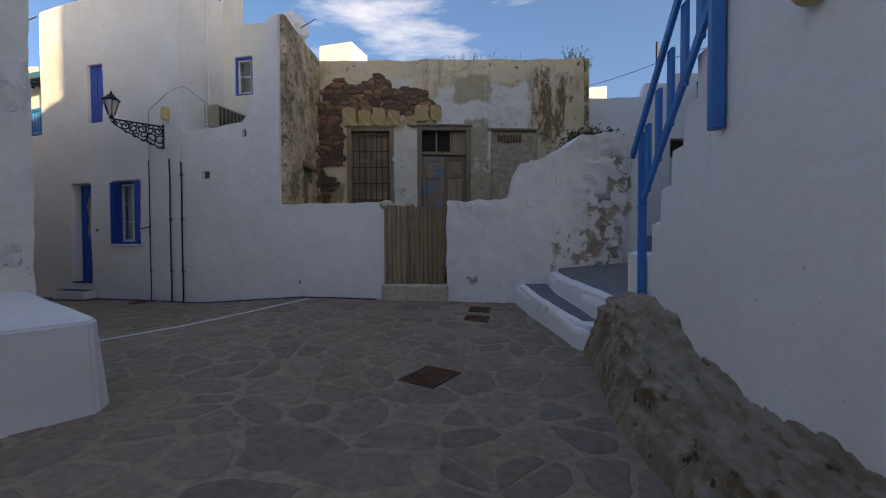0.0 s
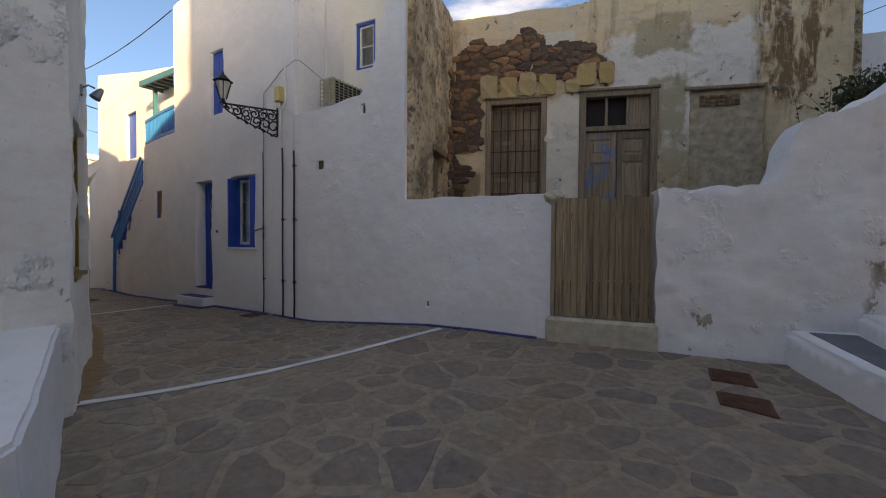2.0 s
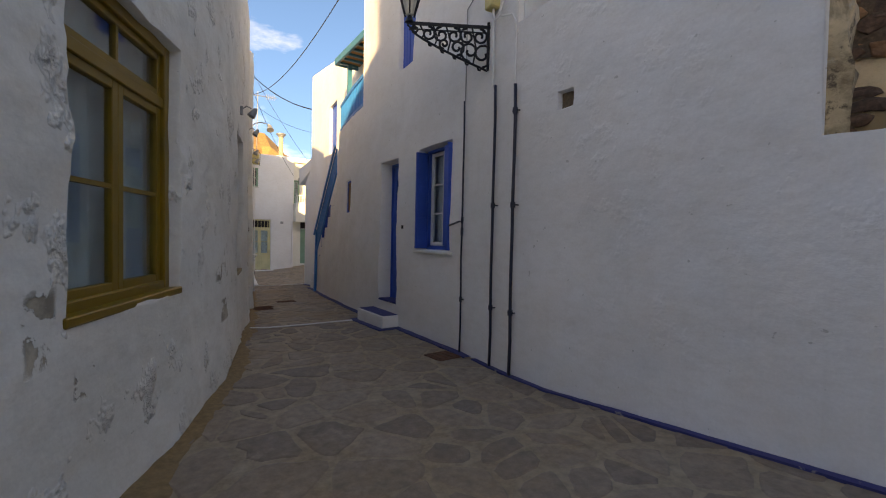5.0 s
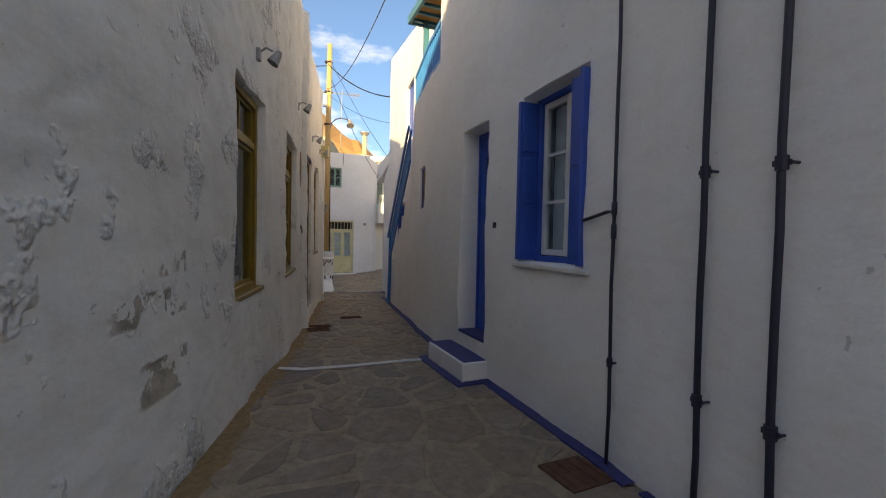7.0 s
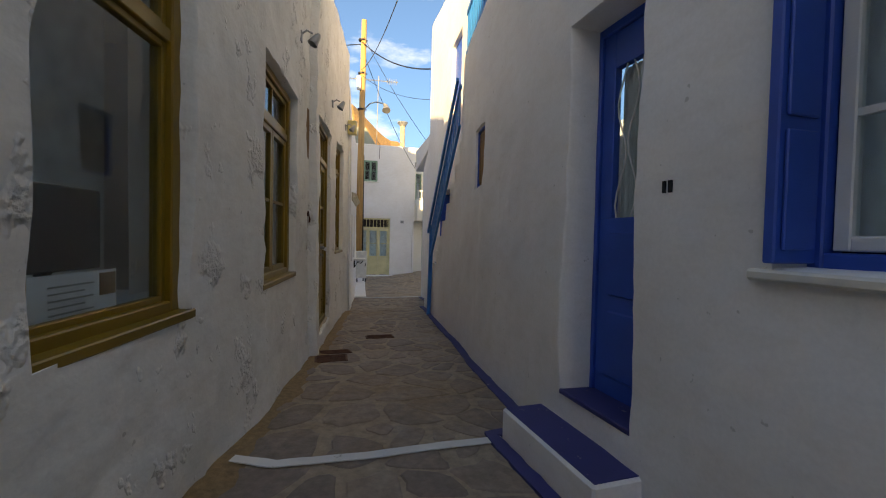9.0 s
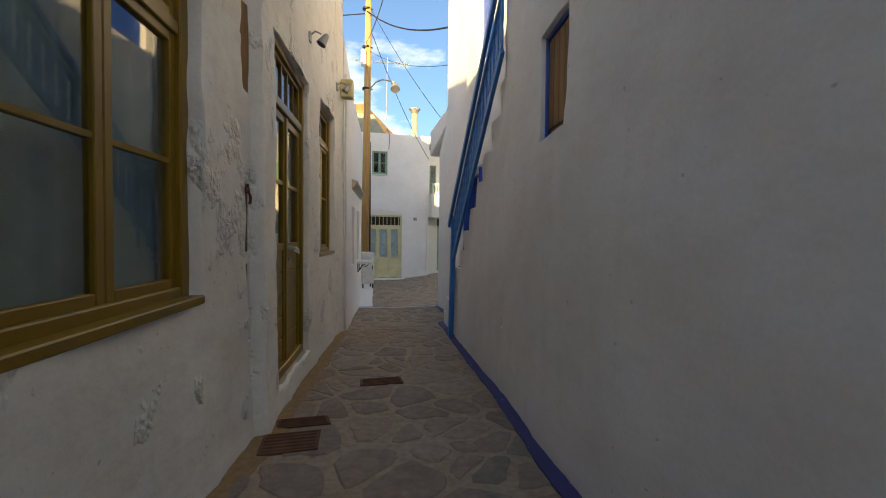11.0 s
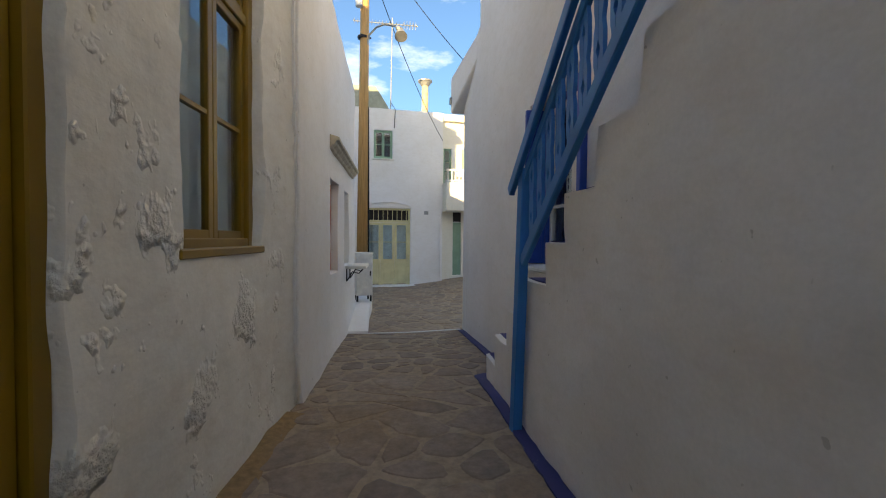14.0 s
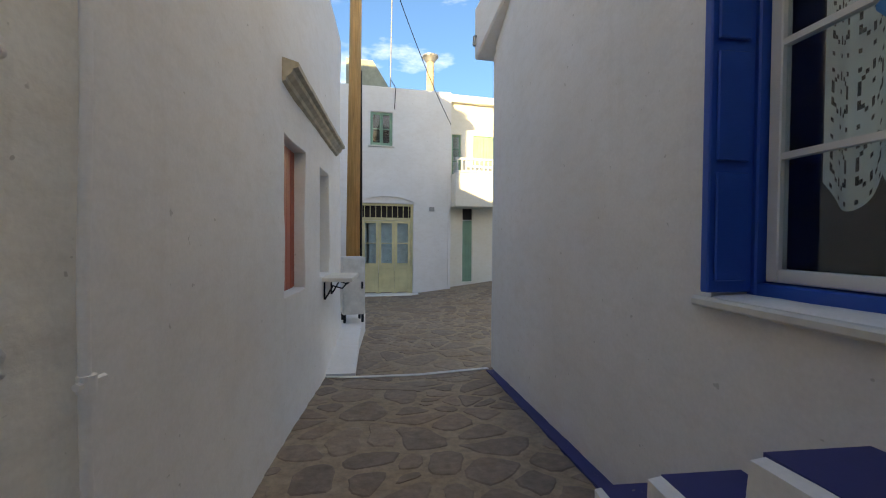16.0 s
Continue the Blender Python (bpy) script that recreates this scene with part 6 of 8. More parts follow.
for x in (-0.24, 0.24):
    bm = bmesh.new()
    tube(bm, [(x, -0.26, -0.01), (x, -0.2, -0.08), (x, -0.1, -0.05), (x, -0.04, -0.16), (x, -0.01, -0.2)], 0.01, 6)
    rod(bm, (x, -0.01, 0.0), (x, -0.01, -0.2), 0.01, 6)
    part("bracket", bm, M_IRON, shelf)
bm = bmesh.new()
tube(bm, [(-20.36, 5.74, -0.4), (-20.37, 5.73, 1.0), (-20.36, 5.74, 2.2), (-20.36, 5.74, 3.66)], 0.022, 8)
single("corner_pipe", bm, M_WHITE, "white painted downpipe at the cottage corner", "pipe")
bm = bmesh.new()
outline = [(-18.9, 5.60), (-18.85, 5.98), (-20.0, 6.06), (-21.3, 6.2), (-21.3, 5.5), (-20.4, 5.75)]
slab(bm, outline, -0.8, lambda x, y: ground_z(x, y) + 0.03 + 0.13 * max(0.0, -18.9 - x))
single("kerb", bm, M_WHITE, "whitewashed sloping kerb beside the cottage", "kerb", kind="structure")
cabinet = thing("meter_cabinet", "white metal meter cabinet on short feet", "cabinet", pose(-20.72, 5.98, -0.26, 0, 0, 8))
bm = bmesh.new()
box(bm, -0.16, 0.16, -0.16, 0.16, 0.12, 0.96, bevel=0.008)
part("body", bm, M_WHITE_METAL, cabinet)
bm = bmesh.new()
box(bm, 0.16, 0.172, -0.145, 0.145, 0.14, 0.94, bevel=0.004)
door = part("door", bm, M_WHITE_METAL, cabinet)
bm = bmesh.new()
box(bm, 0.172, 0.19, 0.1, 0.125, 0.5, 0.6, bevel=0.003)
part("handle", bm, M_IRON, door, "black latch")
for x, y in ((-0.13, -0.13), (0.13, -0.13), (-0.13, 0.13), (0.13, 0.13)):
    bm = bmesh.new()
    rod(bm, (x, y, 0.0), (x, y, 0.12), 0.02, 8)
    part("foot", bm, M_IRON, cabinet)

# ---- pole and cables ----
POLE = Vector((-21.9, 6.0))
pole = thing("utility_pole", "tall round wooden utility pole", "pole", pose(POLE.x, POLE.y, -0.5))
bm = bmesh.new()
rod(bm, (0, 0, 0), (0.02, 0.08, 8.9), 0.128, 16, 0.085)
part("shaft", bm, M_POLE, pole, smooth=True)
bm = bmesh.new()
tube(bm, [(0.03, 0.15, 0.2), (0.03, 0.15, 2.4), (0.03, 0.14, 4.4)], 0.02, 6)
part("conduit", bm, M_IRON, pole, "dark conduit up the shaft")
bm = bmesh.new()
rod(bm, (0.11, -0.07, 6.55), (0.11, -0.07, 7.0), 0.075, 10)
part("insulator_can", bm, M_WHITE_METAL, pole, "white cable joint can")
for z in (8.2, 7.1, 5.9):
    bm = bmesh.new()
    rod(bm, (0.02, 0.02, z), (0.02, 0.02, z + 0.05), 0.118, 12)
    rod(bm, (0.05, -0.1, z + 0.02), (0.05, 0.2, z + 0.02), 0.02, 6)
    part("collar", bm, M_IRON, pole)
bm = bmesh.new()
tube(bm, [(0.05, 0.1, 5.7), (0.12, 0.15, 5.95), (0.2, 0.3, 6.1), (0.28, 0.48, 6.15), (0.3, 0.72, 6.12)], 0.022, 8)
part("lamp_arm", bm, M_GREY_METAL, pole)
bm = bmesh.new()
bmesh.ops.create_cone(bm, cap_ends=True, segments=14, radius1=0.14, radius2=0.06, depth=0.24, matrix=pose(0.32, 0.82, 5.98, 0, -30, 0))
rod(bm, (0.30, 0.74, 6.1), (0.32, 0.8, 6.06), 0.05, 8)
part("lamp_head", bm, M_GREY_METAL, pole, "grey street light head")


def cable(a, b, sag, r, label="black overhead cable"):
    a, b = Vector(a), Vector(b)
    bm = bmesh.new()
    pts = [a.lerp(b, t) - Vector((0, 0, sag * 4 * t * (1 - t))) for t in np.linspace(0, 1, 19)]
    tube(bm, pts, r, 5)
    single("overhead_cable", bm, M_IRON, label, "cable", group="cables from the pole")


P = Vector((POLE.x, POLE.y, 0))
cable(P + Vector((0, 0, 7.7)), (-17.6, 7.33, 5.35), 0.25, 0.018, "thick black overhead cable to the upper house")
cable(P + Vector((0, 0, 6.75)), (-10.45, 6.15, 5.95), 0.7, 0.010, "thin black overhead cable over the lane")
cable(P + Vector((0, 0, 6.6)), (-17.6, 7.34, 4.6), 0.2, 0.006, "thin black overhead cable to the upper house")
cable(P + Vector((0, 0, 7.6)), (-22.5, -4.0, 6.9), 0.3, 0.016, "thick black overhead cable to the side lane")
cable(P + Vector((0, 0, 7.5)), (-26.2, 8.86, 4.3), 0.3, 0.010, "thin black overhead cable to the far house")
cable(P + Vector((0, 0, 8.0)), (-18.9, 7.9, 3.5), 0.2, 0.007, "thin black overhead cable to the corner house")

# ---- far house ----
far_door = thing("door_far", "pale yellow glazed double door under an arch", "door", FAR.axes(a_of(7.03), -0.58, 0.06), kind="structure")
bm = bmesh.new()
bars(bm, 1.5, 2.56, 0.07, 0.0, 0.08, bottom=False)
box(bm, -0.68, 0.68, 0.0, 0.07, 2.08, 2.16)
part("door_frame", bm, M_PALE_YELLOW, far_door)
for k in range(3):
    x0 = -0.68 + k * 0.4533
    leaf = sash(far_door, x0 + 0.003, x0 + 0.45, 0.02, 2.07, 0.015, M_PALE_YELLOW, 1, 2, 0.07, 0.03, "door_leaf", 0.85)
    bm = bmesh.new()
    box(bm, x0 + 0.07, x0 + 0.385, 0.025, 0.05, 0.05, 0.8)
    box(bm, x0 + 0.1, x0 + 0.355, 0.012, 0.028, 0.12, 0.72, bevel=0.008)
    part("panel", bm, M_PALE_YELLOW, leaf)
curtain(far_door, -0.66, 0.66, 0.85, 2.05, 0.12)
bm = bmesh.new()
for k in range(9):
    rod(bm, (-0.62 + 0.155 * k, 0.03, 2.16), (-0.62 + 0.155 * k, 0.03, 2.5), 0.012, 6)
part("transom_bars", bm, M_PALE_YELLOW, far_door)
# board behind the bars, painted near-black for the unlit room
bm = bmesh.new()
box(bm, -0.7, 0.7, 0.14, 0.16, 2.1, 2.52)
part("transom_backing", bm, M_UNLIT_BLACK, far_door, "near-black board standing in for the unlit room")
bm = bmesh.new()
rod(bm, (0.02, 0.0, 0.95), (0.02, -0.05, 0.95), 0.02, 8)
part("door_knob", bm, M_GREY_METAL, far_door)
bm = bmesh.new()
prev = None
for k in range(17):
    t = -1 + k / 8
    z = 1.99 + 0.18 * (1 - t * t)
    ring = [bm.verts.new((-26.2 + 0.0, 7.03 + 0.8 * t, z)), bm.verts.new((-26.155, 7.03 + 0.8 * t, z)), bm.verts.new((-26.155, 7.03 + 0.84 * t, z + 0.05)), bm.verts.new((-26.2, 7.03 + 0.84 * t, z + 0.05))]
    if prev:
        for i in range(4):
            j = (i + 1) % 4
            bm.faces.new((prev[i], prev[j], ring[j], ring[i]))
    prev = ring
single("door_arch", bm, M_WHITE, "low whitewashed arch moulding over the far door", "arch", kind="structure")
bm = bmesh.new()
box(bm, -26.2, -25.85, 6.15, 8.0, -0.7, -0.56, bevel=0.02)
single("doorstep_far", bm, M_WHITE, "whitewashed doorstep of the far house", "doorstep", kind="structure")
far_window = thing("window", "grey-green casement window of the far house", "window", FAR.axes(a_of(6.865), 3.58, 0.05))
bm = bmesh.new()
bars(bm, 0.64, 0.95, 0.05, 0.0, 0.05)
part("window_frame", bm, M_GREEN, far_window)
sash(far_window, -0.27, -0.003, 0.05, 0.9, 0.005, M_GREEN, 1, 2, 0.04)
sash(far_window, 0.003, 0.27, 0.05, 0.9, 0.005, M_GREEN, 1, 2, 0.04)
bm = bmesh.new()
box(bm, -0.36, 0.36, -0.1, 0.0, -0.04, 0.0, bevel=0.006)
part("window_sill", bm, M_MARBLE, far_window)
french = thing("balcony_door", "narrow green glazed balcony door", "door", FAR_RIGHT.axes(b_of(9.1), 2.88, 0.05), kind="structure")
bm = bmesh.new()
bars(bm, 0.31, 1.22, 0.035, 0.0, 0.05)
part("door_frame", bm, M_GREEN, french)
sash(french, -0.12, 0.12, 0.035, 1.18, 0.01, M_GREEN, 1, 3, 0.03)
low_door = thing("door_green", "narrow sage green boarded door", "door", FAR_RIGHT.axes(b_of(9.46), -0.3, 0.05), kind="structure")
bm = bmesh.new()
box(bm, -0.165, 0.165, 0.0, 0.05, 0.0, 1.85, bevel=0.005)
part("door_leaf", bm, M_GREEN, low_door)
for k in range(3):
    bm = bmesh.new()
    box(bm, -0.15 + 0.102 * k, -0.055 + 0.102 * k, -0.01, 0.002, 0.05, 1.8, bevel=0.003)
    part("board", bm, M_GREEN, low_door)
# solid panel whose near-black colour gives the unlit glass its dark
bm = bmesh.new()
box(bm, -0.16, 0.16, 0.01, 0.04, 1.87, 2.2)
part("fanlight", bm, M_UNLIT_BLACK, low_door, "near-black panel standing in for the unlit glass above")
bm = bmesh.new()
box(bm, -26.5, -25.75, 8.88, 10.6, 1.9, 2.86, bevel=0.02)
single("wall_balcony_bay", bm, M_CREAM, "cream projecting bay under the small balcony", "wall", kind="structure")
white_rail = thing("balcony_railing", "white turned balustrade of the small balcony", "railing")
bm = bmesh.new()
box(bm, -25.85, -25.77, 8.9, 10.6, 3.22, 3.28)
box(bm, -25.85, -25.77, 8.9, 10.6, 2.88, 2.92)
part("rail", bm, M_WHITE_PAINT, white_rail)
for k in range(13):
    bm = bmesh.new()
    rod(bm, (-25.81, 8.96 + 0.13 * k, 2.9), (-25.81, 8.96 + 0.13 * k, 3.06), 0.028, 6, 0.016)
    rod(bm, (-25.81, 8.96 + 0.13 * k, 3.06), (-25.81, 8.96 + 0.13 * k, 3.23), 0.016, 6, 0.028)
    part("baluster", bm, M_WHITE_PAINT, white_rail)
flue = thing("chimney_flue", "round cream flue with a rain cap", "chimney", pose(-26.9, 8.35, 4.95))
bm = bmesh.new()
rod(bm, (0, 0.03, 0), (0, 0.03, 1.4), 0.115, 14)
part("pipe", bm, M_BLOCK, flue)
bm = bmesh.new()
rod(bm, (0, 0.03, 1.36), (0, 0.03, 1.50), 0.13, 14, 0.23)
rod(bm, (0, 0.03, 1.50), (0, 0.03, 1.55), 0.25, 14)
part("cap", bm, M_GREY_METAL, flue)
bm = bmesh.new()
box(bm, -27.6, -26.6, 8.1, 8.7, 4.95, 5.32, bevel=0.02)
single("chimney_stack", bm, M_CREAM, "low cream block on the far roof", "chimney")
antenna = thing("television_antenna", "tall aerial mast with a comb of rods", "antenna", pose(-26.6, 7.14, 5.0))
bm = bmesh.new()
rod(bm, (0, 0, 0), (0, 0.05, 3.38), 0.018, 6)
part("mast", bm, M_GREY_METAL, antenna)
bm = bmesh.new()
rod(bm, (0, -1.23, 3.13), (0, 0.93, 3.2), 0.016, 5)
for k in range(19):
    y = -1.2 + 0.115 * k
    rod(bm, (-0.16, y, 3.131 + 0.032 * (y + 1.2)), (0.16, y, 3.131 + 0.032 * (y + 1.2)), 0.009, 4)
for k in range(5):
    rod(bm, (0.0, 0.45 + 0.1 * k, 3.05), (0.0, 0.45 + 0.1 * k, 3.33), 0.009, 4)
part("comb", bm, M_GREY_METAL, antenna)
bm = bmesh.new()
slab(bm, [(-27.9, 5.9), (-26.3, 5.9), (-26.3, 6.3), (-26.3, 6.62), (-26.3, 7.22), (-27.9, 7.22), (-27.9, 6.62), (-27.9, 6.3)], 5.0, lambda x, y: 5.95 - 1.55 * max(0.0, y - 6.62))
single("roof_hut", bm, plain("grey_green_render", (0.30, 0.32, 0.26), 0.9), "grey-green rendered hut on the far roof", "hut")
bm = bmesh.new()
tube(bm, [(-26.17, 7.12, 5.4), (-26.16, 7.25, 5.2), (-26.16, 7.22, 4.6)], 0.012, 5)
single("wall_cable", bm, M_IRON, "black cable down the far house front", "cable")
bm = bmesh.new()
box(bm, -26.23, -26.17, 8.24, 8.38, 1.78, 1.9, bevel=0.005)
single("wall_vent", bm, M_GREY_METAL, "small grey vent on the far house", "vent")
bm = bmesh.new()
tube(bm, [(-26.17, 8.8, -0.4), (-26.17, 8.8, 1.7), (-26.17, 8.88, 2.1)], 0.025, 6)
single("drain_pipe", bm, M_WHITE, "white painted pipe on the far house", "pipe")
bm = bmesh.new()
rows = []
for i in range(61):
    y = -60 + 3.2 * i
    row = []
    for j in range(15):
        x = -150 - 6.0 * j
        ridge = lerp((-60, -20, 5, 17, 23, 35, 45, 70, 130), (40, 58, 60, 56, 50.5, 43.5, 36, 18, 4), y)
        z = ridge * math.sin(min(1.0, j / 7) * math.pi / 2) - 1.0
        q = Vector((x, y, z))
        q.z += (3.0 * noise.noise(q * 0.08) + 1.6 * noise.noise(q * 0.25)) * min(1.0, j / 3)
        row.append(bm.verts.new(q))
    rows.append(row)
for r0, r1 in zip(rows[:-1], rows[1:]):
    for j in range(14):
        bm.faces.new((r0[j], r1[j], r1[j + 1], r0[j + 1]))
single("hill_far", bm, stone("dry_hillside", (0.36, 0.20, 0.08), (0.24, 0.15, 0.06), 0.35, 0.95, 0.4, 1.0, (0.10, 0.09, 0.04)), "dry brown rocky hill beyond the town", "hill", kind="structure")

unlit_shell(FAR, a_of(6.865), 3.3, 4.7, 0.5, 0.6)

def clip(poly, a, b):
    """The part of a polygon nearer to a than to b."""
    mx, my = (a[0] + b[0]) / 2, (a[1] + b[1]) / 2
    dx, dy = b[0] - a[0], b[1] - a[1]
    out = []
    for i in range(len(poly)):
        p, q = poly[i], poly[(i + 1) % len(poly)]
        dp = (p[0] - mx) * dx + (p[1] - my) * dy
        dq = (q[0] - mx) * dx + (q[1] - my) * dy
        if dp <= 0:
            out.append(p)
        if dp * dq < 0:
            t = dp / (dp - dq)
            out.append((p[0] + t * (q[0] - p[0]), p[1] + t * (q[1] - p[1])))
    return out


# ---- ruined house: openings, stones laid bare, weeds ----
ruin_window = thing("ruin_window", "weathered grey window with rusty iron bars and closed shutters", "window", RUIN_FRONT.axes((f_of(-4.33) + f_of(-3.45)) / 2, 1.6, 0.06))
w, h = 0.93, 2.08
bm = bmesh.new()
bars(bm, w + 0.12, h + 0.06, 0.1, -0.08, 0.06, 0.008)
box(bm, -w / 2 - 0.08, w / 2 + 0.08, -0.1, 0.0, h + 0.04, h + 0.09, bevel=0.01)
part("window_frame", bm, M_OLD, ruin_window)
for sx in (-1, 1):
    bm = bmesh.new()
    x0, x1 = (-w / 2 + 0.04, -0.006) if sx < 0 else (0.006, w / 2 - 0.04)
    box(bm, x0, x0 + 0.07, 0.02, 0.055, 0.05, h - 0.05, bevel=0.005)
    box(bm, x1 - 0.07, x1, 0.02, 0.055, 0.05, h - 0.05, bevel=0.005)
    for z in (0.05, 0.7, 1.35, h - 0.13):
        box(bm, x0 + 0.07, x1 - 0.07, 0.02, 0.055, z, z + 0.08, bevel=0.005)
    shutter = part("shutter", bm, M_OLD, ruin_window)
    for z0, z1 in ((0.13, 0.7), (0.78, 1.35), (1.43, h - 0.13)):
        bm = bmesh.new()
        box(bm, x0 + 0.06, x1 - 0.06, 0.035, 0.05, z0, z1)
        part("panel", bm, M_OLD, shutter)
bm = bmesh.new()
for k in range(7):
    x = -w / 2 + 0.08 + (w - 0.16) * k / 6
    rod(bm, (x, -0.03, 0.03), (x + 0.006 * math.sin(k * 2.2), -0.03, h - 0.02), 0.009, 6)
part("upright_bars", bm, M_RUST, ruin_window, "rusty round bars")
bm = bmesh.new()
for k in range(6):
    z = 0.12 + (h - 0.25) * k / 5
    box(bm, -w / 2 + 0.03, w / 2 - 0.03, -0.044, -0.036, z, z + 0.02)
part("cross_bars", bm, M_RUST, ruin_window, "rusty flat bars")

ruin_door = thing("door_ruin", "weathered double door with flaking blue paint", "door", RUIN_FRONT.axes((f_of(-2.84) + f_of(-1.80)) / 2, 0.6, 0.06), kind="structure")
w, h = 1.1, 3.12
bm = bmesh.new()
bars(bm, w + 0.12, h + 0.06, 0.11, -0.09, 0.06, 0.008, False)
box(bm, -w / 2 - 0.09, w / 2 + 0.09, -0.12, 0.0, h + 0.04, h + 0.09, bevel=0.01)
box(bm, -w / 2 + 0.05, w / 2 - 0.05, -0.04, 0.05, 2.52, 2.6, bevel=0.006)
for x in (-0.17, 0.16):
    box(bm, x - 0.02, x + 0.02, -0.02, 0.04, 2.6, h - 0.05)
part("door_frame", bm, M_OLD, ruin_door)
bm = bmesh.new()
box(bm, 0.17, 0.5, 0.02, 0.04, 2.6, h - 0.05)
part("board", bm, M_OLD, ruin_door, "grey board in the broken light")
# the broken light's inner darkness is a near-black painted board
bm = bmesh.new()
box(bm, -0.52, 0.17, 0.1, 0.12, 2.58, h - 0.03)
part("dark_opening", bm, M_UNLIT_BLACK, ruin_door, "near-black board standing in for the unlit opening")
for sx in (-1, 1):
    x0, x1 = (-w / 2 + 0.05, -0.004) if sx < 0 else (0.004, w / 2 - 0.05)
    bm = bmesh.new()
    box(bm, x0, x0 + 0.09, 0.0, 0.045, 0.02, 2.51, bevel=0.006)
    box(bm, x1 - 0.09, x1, 0.0, 0.045, 0.02, 2.51, bevel=0.006)
    for z in (0.02, 0.8, 1.16, 2.0, 2.38):
        box(bm, x0 + 0.09, x1 - 0.09, 0.0, 0.045, z, z + 0.12, bevel=0.006)
    leaf = part("door_leaf", bm, M_OLD_BLUE if sx < 0 else M_OLD, ruin_door)
    for z0, z1 in ((0.14, 0.8), (0.92, 1.16), (1.28, 2.0), (2.12, 2.38)):
        bm = bmesh.new()
        box(bm, x0 + 0.08, x1 - 0.08, 0.02, 0.035, z0, z1)
        box(bm, x0 + 0.13, x1 - 0.13, 0.006, 0.022, z0 + 0.05, z1 - 0.05, bevel=0.008)
        part("panel", bm, M_OLD_BLUE if sx < 0 else M_OLD, leaf)
bm = bmesh.new()
rod(bm, (0.06, 0.0, 1.3), (0.06, -0.04, 1.3), 0.025, 8)
rod(bm, (0.06, -0.02, 1.22), (0.06, -0.02, 1.3), 0.008, 6)
part("door_knob", bm, M_RUST, ruin_door)
side_door = thing("door_side", "old grey boarded side door under a wooden lintel", "door", RUIN_SIDE.axes((RUIN_SIDE.of(7.0, 1) + RUIN_SIDE.of(7.55, 1)) / 2, 0.5, 0.08), kind="structure")
bm = bmesh.new()
box(bm, -0.34, 0.34, -0.14, 0.04, 2.12, 2.22, bevel=0.01)
part("lintel", bm, M_OLD, side_door)
for k in range(5):
    bm = bmesh.new()
    box(bm, -0.29 + 0.116 * k, -0.18 + 0.116 * k, 0.0, 0.03, 0.0, 2.1, bevel=0.004)
    part("board", bm, M_OLD, side_door)

niche = thing("blocked_niche", "doorway blocked with pale cement blocks and bricks", "wall infill", RUIN_FRONT.axes((f_of(-1.31) + f_of(-0.28)) / 2, 1.2, 0.045), kind="structure")
rnd = random.Random(4)
me_cache = {}
for j in range(12):
    for i in range(3):
        key = (i + j) % 4
        if key not in me_cache:
            bm = bmesh.new()
            box(bm, -0.183, 0.183, 0.024, 0.04, -0.1, 0.1, bevel=0.006)
            for v in bm.verts:
                v.co += Vector((rnd.uniform(-0.006, 0.006), rnd.uniform(-0.008, 0.004), rnd.uniform(-0.005, 0.005)))
            me_cache[key] = mesh_of("block", bm, M_BLOCK)
        ob = new("block", me_cache[key])
        ob.parent = niche
        ob.location = (-0.37 + 0.37 * i + (0.08 if j % 2 else -0.04), 0.0, 0.1 + 0.205 * j)
bm = bmesh.new()
box(bm, -0.58, 0.58, 0.0215, 0.05, 0, 2.54)
part("mortar", bm, M_BLOCK, niche)
bm = bmesh.new()
box(bm, -0.62, 0.5, -0.07, 0.02, 2.49, 2.54, bevel=0.01)
for v in bm.verts:
    v.co.z += 0.02 * noise.noise(v.co * 6)
part("lintel", bm, M_OLD, niche, "rotten wooden lintel")
bm = bmesh.new()
for i in range(8):
    for j in range(3):
        box(bm, -0.38 + 0.072 * i, -0.325 + 0.072 * i, -0.012, 0.03, 2.24 + 0.06 * j, 2.285 + 0.06 * j)
part("vent_bricks", bm, M_RUBBLE, niche, "small red vent bricks")


def block_mesh(seed, mat):
    """One roughly squared building block, 1 by 1 by 1, with worn corners."""
    r = random.Random(seed)
    bm = bmesh.new()
    box(bm, -0.5, 0.5, -0.5, 0.5, -0.5, 0.5)
    bmesh.ops.subdivide_edges(bm, edges=bm.edges[:], cuts=2, use_grid_fill=True)
    for v in bm.verts:
        q = v.co
        if abs(q.x) > 0.45 and abs(q.z) > 0.45:
            q.x, q.z = q.x * r.uniform(0.8, 0.98), q.z * r.uniform(0.82, 0.98)
        if q.y < 0:
            q.y += r.uniform(0.0, 0.2)
        q.x += r.uniform(-0.035, 0.035)
        q.z += r.uniform(-0.035, 0.035)
    return mesh_of("stone", bm, mat)


bare = thing("bare_masonry", "dark red rubble masonry laid bare by fallen render", "masonry", kind="structure")


def in_patch(x, z):
    n = 0.12 * noise.noise(Vector((x * 3, z * 3, 5))) + 0.06 * noise.noise(Vector((x * 9, z * 9, 5)))
    if 4.02 < z < lerp((-4.9, -4.55, -4.2, -3.7, -3.3, -2.8, -2.45), (4.55, 4.78, 4.62, 4.92, 4.6, 4.62, 4.2), x) + n and -4.9 < x < -2.5 + n:
        return True
    if 2.85 < z <= 4.1 and -4.93 < x < -4.47 + n:
        return True
    return z <= 2.85 and -4.93 < x < -4.83 + 1.8 * n and z > 1.7


